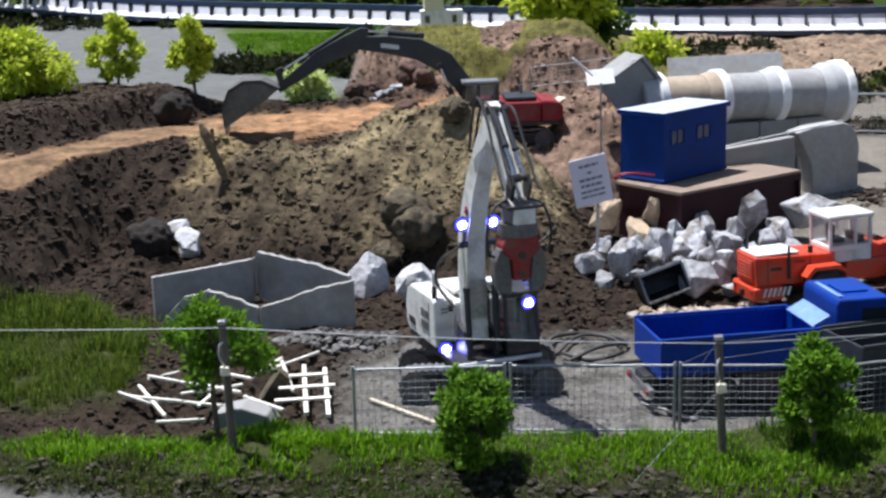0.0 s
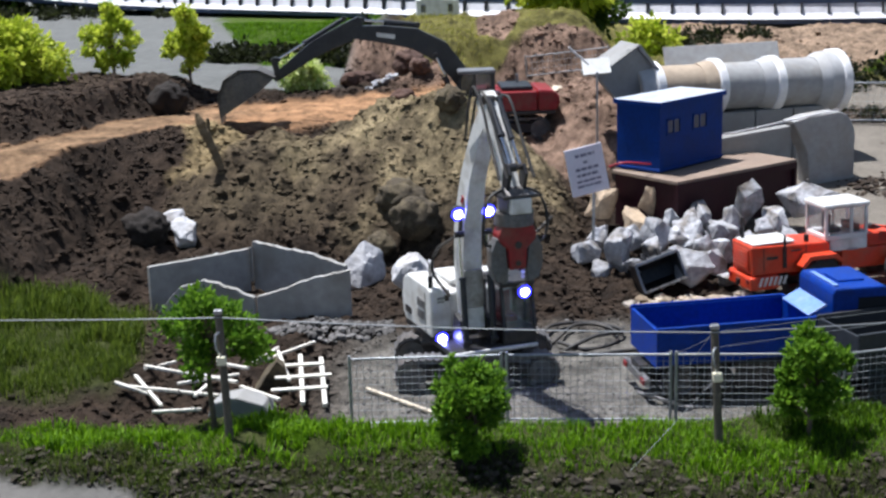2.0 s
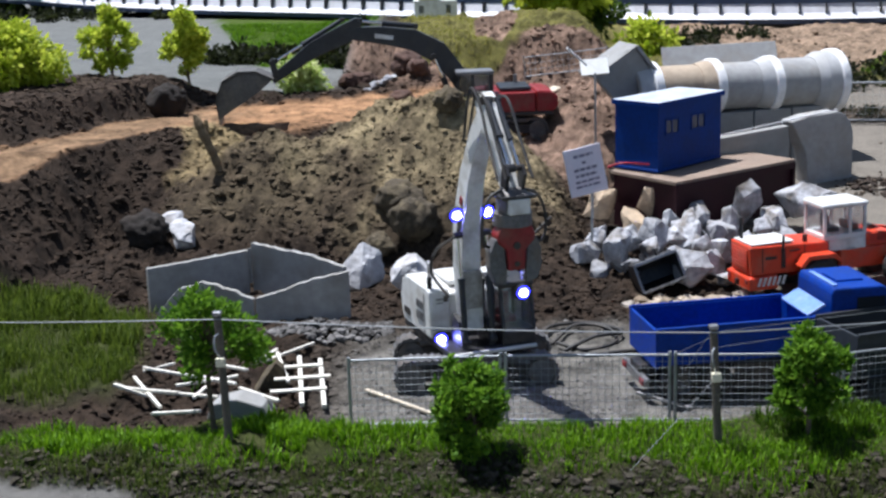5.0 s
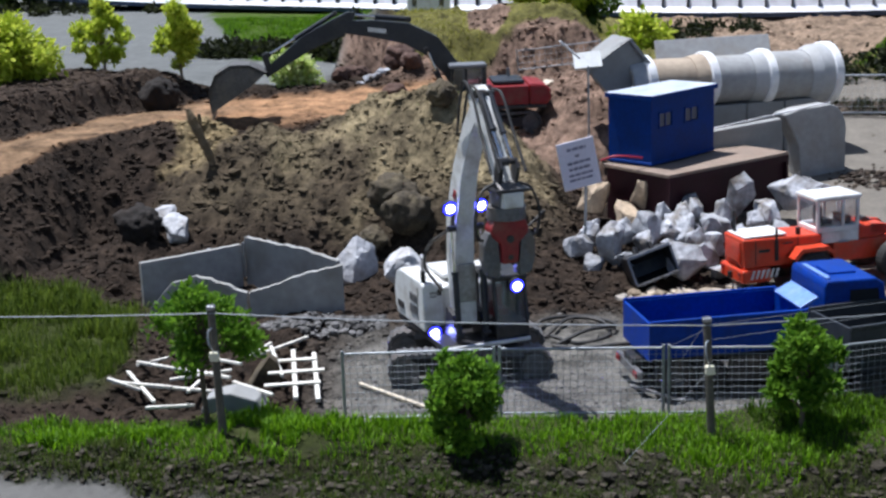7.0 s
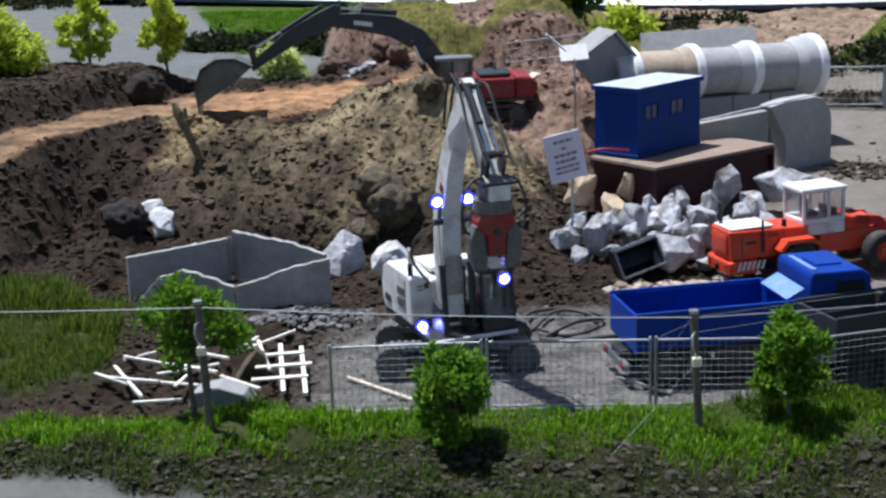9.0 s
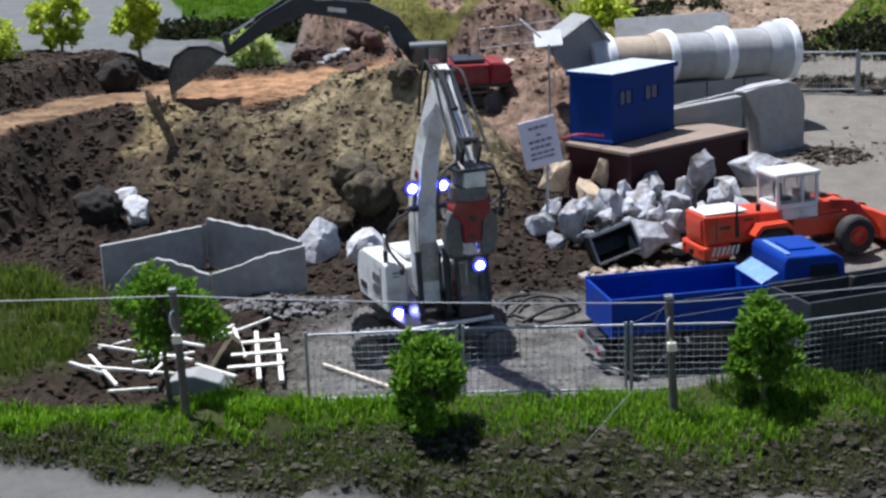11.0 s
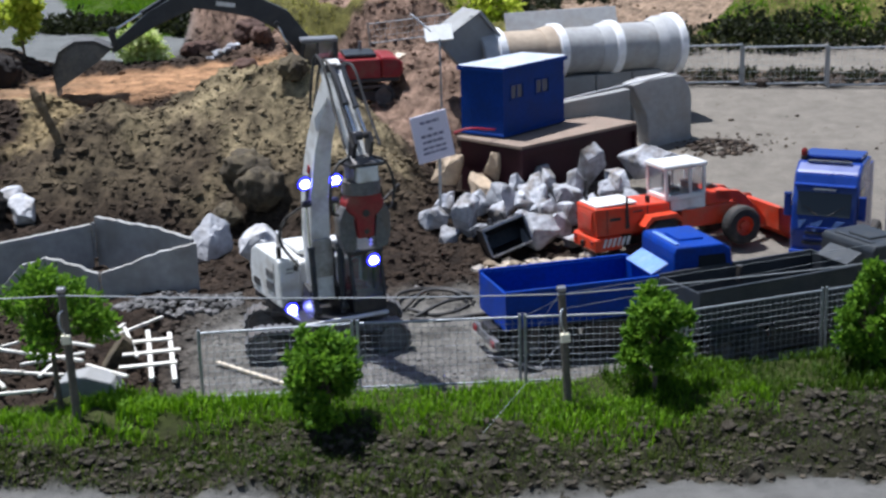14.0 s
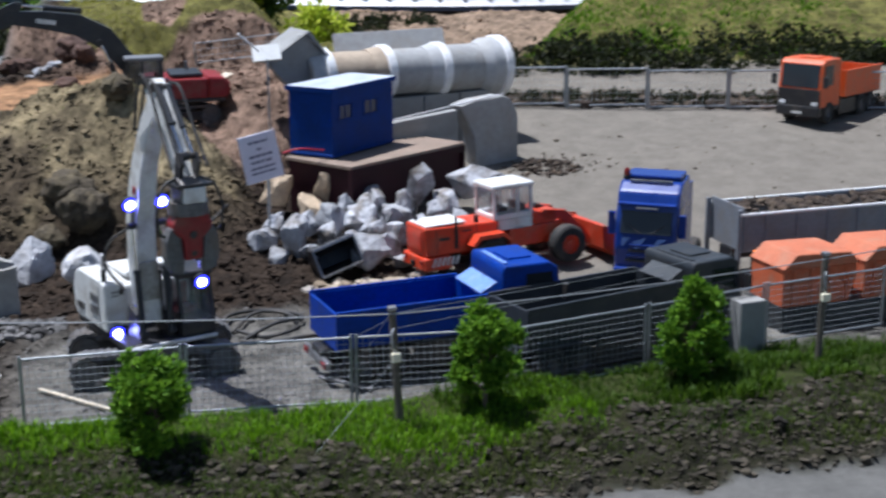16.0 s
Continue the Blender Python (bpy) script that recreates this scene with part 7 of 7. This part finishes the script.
clods("spoil_row", "low row of dark soil lumps behind the yard fence", 12000, 1.25, 2.8, 4.2, 4.8, fence_foot, 0.008, 0.040, CLOD, 77)


def pile(name, label, cx, cy, rx, ry, h, count, lo, hi, material, seed):
    rnd = np.random.RandomState(seed)
    a, r = rnd.uniform(0, math.tau, count), np.sqrt(rnd.uniform(0, 1, count))
    x, y = cx + rx * r * np.cos(a), cy + ry * r * np.sin(a)
    z = rough_height(x, y)[0] + h * (1 - r) * rnd.uniform(0.5, 1, count)
    me = lumps_at(np.stack([x, y, z], 1), rnd.uniform(lo, hi, count), seed=seed)
    me.materials.append(material)
    tagged(new(name, me), label, "rubble", kind="stuff")


clods("slope_clods", "brown earth lumps on the far slope", 500, 0.9, 1.8, 5.0, 7.2, "slope", 0.004, 0.02, CRUMB, 78, keep=0.75)
pile("rubble_pile", "grey broken rubble beside the concrete element", -0.25, 2.985, 0.15, 0.065, 0.035, 380, 0.004, 0.014, GRAVEL, 81)
pile("earth_pile", "small dark earth pile on the yard", 1.275, 3.86, 0.10, 0.075, 0.022, 170, 0.003, 0.013, CLOD, 82)
pile("earth_scatter", "dark clods scattered beside the earth pile", 1.32, 3.88, 0.20, 0.11, 0.0, 60, 0.003, 0.009, CLOD, 84)
pile("stone_scatter", "tan and grey stones behind the blue truck", 0.585, 3.085, 0.15, 0.045, 0.022, 130, 0.007, 0.022, lump_mat("tan_stones", [(0.2, 0.15, 0.1), (0.5, 0.42, 0.32), (0.3, 0.25, 0.2), (0.6, 0.56, 0.5)]), 83)


# ---- timber, hoses, small things ----
def plank(name, a, b, w, h, material, label, group="scrap timber"):
    a, b = Vector(a), Vector(b)
    a.z, b.z = max(a.z, ground_z(a.x, a.y) + h / 2), max(b.z, ground_z(b.x, b.y) + h / 2)
    bm = bmesh.new()
    d = b - a
    box(bm, 0, d.length, -w / 2, w / 2, -h / 2, h / 2, 0.0008)
    ob = part(name, bm, material)
    ob.matrix_world = Matrix.Translation(a) @ d.to_track_quat("X", "Z").to_matrix().to_4x4()
    return tagged(ob, label, "timber", group)


TIMBER = "pale scrap timber lath thrown on a heap"
for a, b in [((-0.645, 2.732, 0.012), (-0.535, 2.489, 0.022)), ((-0.642, 2.624, 0.018), (-0.511, 2.546, 0.030)), ((-0.608, 2.700, 0.024), (-0.559, 2.779, 0.014)),
             ((-0.610, 2.707, 0.012), (-0.414, 2.615, 0.022)), ((-0.399, 2.598, 0.018), (-0.309, 2.481, 0.030)), ((-0.387, 2.719, 0.024), (-0.352, 2.856, 0.014)),
             ((-0.375, 2.776, 0.012), (-0.272, 2.866, 0.022)), ((-0.348, 2.820, 0.018), (-0.301, 2.590, 0.030)), ((-0.478, 2.531, 0.024), (-0.468, 2.627, 0.014)),
             ((-0.551, 2.484, 0.012), (-0.454, 2.462, 0.022)), ((-0.529, 2.625, 0.018), (-0.406, 2.636, 0.030)), ((-0.653, 2.628, 0.024), (-0.578, 2.582, 0.014)),
             ((-0.50, 2.70, 0.012), (-0.40, 2.56, 0.040)), ((-0.57, 2.60, 0.016), (-0.43, 2.52, 0.028)), ((-0.47, 2.76, 0.016), (-0.39, 2.66, 0.034))]:
    plank("timber_lath", a, b, 0.0068, 0.0055, WHITEWOOD, TIMBER)
plank("timber_lath", (-0.150, 2.60, 0.004), (-0.020, 2.455, 0.004), 0.008, 0.006, WOOD, "long pale timber lath lying on gravel", "")
plank("metal_bar", (0.372, 2.500, 0.016), (0.466, 2.432, 0.006), 0.007, 0.006, STEEL, "bright steel bar lying beside the blue truck", "")
plank("timber_lath", (-0.03, 2.86, 0.02), (0.02, 2.75, 0.006), 0.009, 0.006, WOOD, "short pale timber lath lying on gravel", "")


def pallet():
    ob = thing("broken_pallet", pose(-0.278, 2.60, 0.020, 6, 0, 6), "broken white timber pallet leaning on scrap", "pallet")
    for k, (x0, x1) in enumerate(((-0.060, 0.050), (-0.052, 0.060), (-0.056, 0.046))):
        part("slat", boxes((x0, x1, -0.050 + k * 0.056, -0.040 + k * 0.056, 0.008, 0.012), bev=0.0006), WHITEWOOD, ob)
    for x, y0, y1 in ((0.000, -0.10, 0.125), (0.042, -0.115, 0.105)):
        part("bearer", boxes((x - 0.0045, x + 0.0045, y0, y1, 0.0, 0.008), bev=0.0006), WHITEWOOD, ob)


pallet()
bm = bmesh.new()
prism(bm, [(-0.06, 0.0), (0.065, 0.0), (0.05, 0.028), (0.0, 0.042), (-0.05, 0.030)], -0.03, 0.03, 0.003)
sl = part("concrete_lump", bm, CONCRETE)
sl.matrix_world = pose(-0.385, 2.505, -0.004, 0, 0, -8)
tagged(sl, "grey concrete lump under the scrap timber", "concrete lump")
bm = bmesh.new()
prism(bm, [(-0.04, 0.0), (0.03, 0.0), (0.022, 0.045), (0.004, 0.062), (-0.02, 0.03)], -0.02, 0.02, 0.002)
sl = part("earth_lump", bm, BROWNROCK)
sl.matrix_world = pose(-0.335, 2.635, 0.0, 0, 0, 10)
tagged(sl, "dark broken earth lump among scrap timber", "earth lump")


def dead_stump():
    ob = thing("dead_stump", pose(-0.598, 3.765, ground_z(-0.598, 3.765) - 0.004, 0, 0, 0), "bleached dead tree stump on the spoil slope", "stump")
    bm = bmesh.new()
    tube(bm, bend([(0.012, 0, -0.01), (-0.006, 0, 0.05), (-0.030, 0, 0.11), (-0.052, 0, 0.165)], 4), [0.009, 0.012, 0.010, 0.013, 0.011, 0.014, 0.011, 0.013, 0.015, 0.012, 0.014, 0.010, 0.005], 9)
    part("stem", bm, STUMP, ob)
    bm = bmesh.new()
    tube(bm, bend([(-0.028, 0, 0.10), (-0.020, 0.0, 0.125), (-0.022, 0, 0.150)], 4), 0.005, 6)
    part("branch", bm, STUMP, ob)


dead_stump()


def ground_hose(name, pts, r, label, group="hoses on the ground"):
    bm = bmesh.new()
    tube(bm, bend([(x, y, ground_z(x, y) + r + dz) for x, y, dz in pts], 7), r, 7)
    tagged(part(name, bm, HOSE, None, smooth=True), label, "hose", group)


ground_hose("hose", [(0.24, 2.86, 0), (0.30, 2.94, 0.01), (0.37, 2.93, 0.01), (0.38, 2.86, 0.0), (0.31, 2.81, 0.0), (0.25, 2.84, 0.01)], 0.0042, "black hose coiled on the gravel beside the excavator")
ground_hose("hose", [(0.26, 2.80, 0), (0.33, 2.84, 0.02), (0.40, 2.90, 0.01), (0.34, 2.97, 0.01), (0.24, 2.93, 0.01), (0.22, 2.85, 0)], 0.0042, "black hose coiled on the gravel beside the excavator")
ground_hose("hose", [(0.25, 2.79, 0), (0.32, 2.77, 0), (0.40, 2.79, 0), (0.47, 2.80, 0)], 0.0045, "black hose leading to the blue truck")
ground_hose("hose", [(0.298, 3.51, 0.006), (0.20, 3.39, 0.004), (0.112, 3.335, 0.003), (0.034, 3.29, 0.006), (0.012, 3.245, 0.008), (0.045, 3.19, 0.006), (0.104, 3.07, 0.003)], 0.0042, "thin black hose trailing down the spoil heap")
for i, (x, y, s) in enumerate([(0.29, 4.90, 0.03), (0.41, 4.70, 0.034), (0.37, 4.83, 0.02), (0.55, 4.58, 0.028)]):
    bm = bmesh.new()
    box(bm, -s, s, -s * 0.5, s * 0.5, -s * 0.2, s * 0.2, 0.002)
    ob = part("timber_block", bm, WOOD)
    ob.matrix_world = pose(x, y, ground_z(x, y) + s * 0.25, 6, -8, 30 + i * 25)
    tagged(ob, "pale timber block lying on reddish earth", "timber", "blocks on the slope")
for i, (x, y) in enumerate([(-0.224, 4.90), (-0.205, 4.96), (-0.184, 4.95), (-0.167, 4.94), (-0.152, 4.97), (-0.138, 5.05), (-0.118, 5.08), (-0.10, 5.11)]):
    rock(x, y, 0.020 + 0.006 * (i % 3), 0.018, 0.016 + 0.004 * (i % 2), 180 + i, WHITEROCK, "rock", "pale stone lying in the red cut", "rock", i * 33, 5, 0.25, 0.004, group="stones in the cut")
# lumps added to stand in for shaded hollows of the cut
for i, (x, y, s) in enumerate([(-0.085, 4.99, 0.05), (-0.255, 5.06, 0.045), (-0.045, 4.90, 0.036), (-0.10, 4.50, 0.034), (-0.30, 4.98, 0.03)]):
    rock(x, y, s * 1.2, s, s * 0.9, 190 + i, CUTSHADE, "boulder", "dark red-brown lump added as shade in the cut", "soil clod", i * 50, 6, 0.4, 0.0, group="red clods")


# ---- bridge and far things ----
BRIDGE_WAY = [(-5.0, 11.2, 0.52), (-2.56, 9.5, 0.406), (-1.70, 9.0, 0.369), (-0.57, 8.3, 0.354), (0.0, 7.95, 0.345), (0.99, 7.45, 0.336), (1.54, 7.2, 0.333), (2.21, 7.0, 0.335), (3.4, 6.9, 0.345), (5.5, 6.9, 0.36)]


def bridge():
    """A long deck that swings away from the yard: edge, girder, parapet, posts and rail follow one way."""
    ob = thing("bridge", pose(0, 0, 0), "long white bridge deck with dark rail posts", "bridge")
    way = bend(BRIDGE_WAY, 10)

    def band(y0, y1, z0, z1, lean=0.0):
        bm = bmesh.new()
        rings = []
        for i, p in enumerate(way):
            d = way[min(i + 1, len(way) - 1)] - way[max(i - 1, 0)]
            n = Vector((-d.y, d.x, 0)).normalized()
            rings.append([bm.verts.new(p + n * y + Vector((0, 0, z))) for y, z in ((y0, z0), (y1, z0), (y1, z1), (y0 + lean, z1))])
        for a, b in zip(rings, rings[1:]):
            for k in range(4):
                bm.faces.new((a[k], b[k], b[(k + 1) % 4], a[(k + 1) % 4]))
        bm.faces.new(rings[0])
        bm.faces.new(rings[-1])
        bmesh.ops.recalc_face_normals(bm, faces=bm.faces[:])
        return bm

    part("deck", band(0.0, 0.45, 0.0, 0.026, 0.03), BRIDGEWHITE, ob, "white deck edge")
    # the dark blue of girder and handrail is painted shade
    part("soffit", band(0.02, 0.43, -0.026, 0.0), SHADOWBLUE, ob, "girder with its shade painted dark blue")
    part("parapet", band(0.040, 0.075, 0.0265, 0.074, 0.022), BRIDGEWHITE, ob, "pale parapet band")
    part("handrail", band(0.060, 0.090, 0.0745, 0.108), SHADOWBLUE, ob, "handrail in the same painted shadow blue")
    me = None
    gone, nxt = 0.0, 0.0
    for a, b in zip(way, way[1:]):
        while nxt < gone + (b - a).length:
            p = a.lerp(b, (nxt - gone) / (b - a).length)
            if me is None:
                first = part("rail_post", boxes((-0.0035, 0.0035, 0.024, 0.066, 0.020, 0.076)), BLACK, ob)
                me, q = first.data, first
            else:
                q = new("rail_post", me)
                q.parent = ob
            d = b - a
            q.matrix_basis = Matrix.Translation(p + Vector((0, 0, 0.004))) @ Matrix.Rotation(math.atan2(d.y, d.x), 4, "Z")
            nxt += 0.134
        gone += (b - a).length
    for k in (12, 44, 78):
        part("pier", boxes((way[k].x - 0.05, way[k].x + 0.05, way[k].y + 0.15, way[k].y + 0.35, -0.1, way[k].z - 0.026)), CONCRETE, ob)


bridge()


def far_shed():
    ob = thing("shed", pose(0.015, 7.2, 0.394, 0, 0, 3), "small cream shed with two dark windows", "shed")
    part("plinth", boxes((-0.10, 0.14, -0.01, 0.12, -0.20, 0.0)), CONCRETE, ob)
    bm = boxes((-0.09, 0.13, 0, 0.1, 0.0, 0.085), bev=0.004)
    part("wall", bm, PIPERIM, ob)
    part("roof", boxes((-0.07, 0.03, 0.0, 0.1, 0.085, 0.16), bev=0.004), LAMPWHITE, ob)
    for x in (-0.055, 0.085):
        part("window", boxes((x - 0.012, x + 0.012, -0.002, 0.0, 0.02, 0.06)), GLASS, ob)


far_shed()

# far slope and planting behind the bridge
rr = np.random.RandomState(92)
cc = np.stack([rr.uniform(-7, 7, 160), rr.uniform(9.6, 12, 160), rr.uniform(0.3, 0.9, 160)], 1)
lv = leaf_cloud(cc, rr.uniform(0.2, 0.5, 160), 14000, 0.16, 93)
lv.materials.append(LEAFDARK)
tagged(new("far_shrubs", lv), "dark green shrubs far behind the bridge", "shrubs", kind="stuff")

# ---- stones of the near bank ----
bank = thing("rubble_bank", pose(0, 0, 0), "gravelly bank of grey stones along the roadway", "bank", kind="structure")
stone_meshes = []
for k in range(10):
    b = rock_bm(300 + k, 1, 1, 0.75, cuts=6, sub=2)
    me = bpy.data.meshes.new("stone")
    b.to_mesh(me)
    b.free()
    me.materials.append(STONEGREY)
    stone_meshes.append(me)
sp, srnd = scatter(1500, -0.95, 1.35, 1.86, 2.28, "rubble", 95, 0.5)
for k in range(min(300, len(sp))):
    s = 0.004 + 0.012 * srnd.uniform() ** 2.6
    o = new("stone", stone_meshes[k % 10])
    o.parent = bank
    o.matrix_basis = Matrix.Translation(sp[k] + np.array([0, 0, s * 0.02])) @ Euler((srnd.uniform(-0.5, 0.5), srnd.uniform(-0.5, 0.5), srnd.uniform(0, 6.28))).to_matrix().to_4x4() @ Matrix.Scale(s, 4)
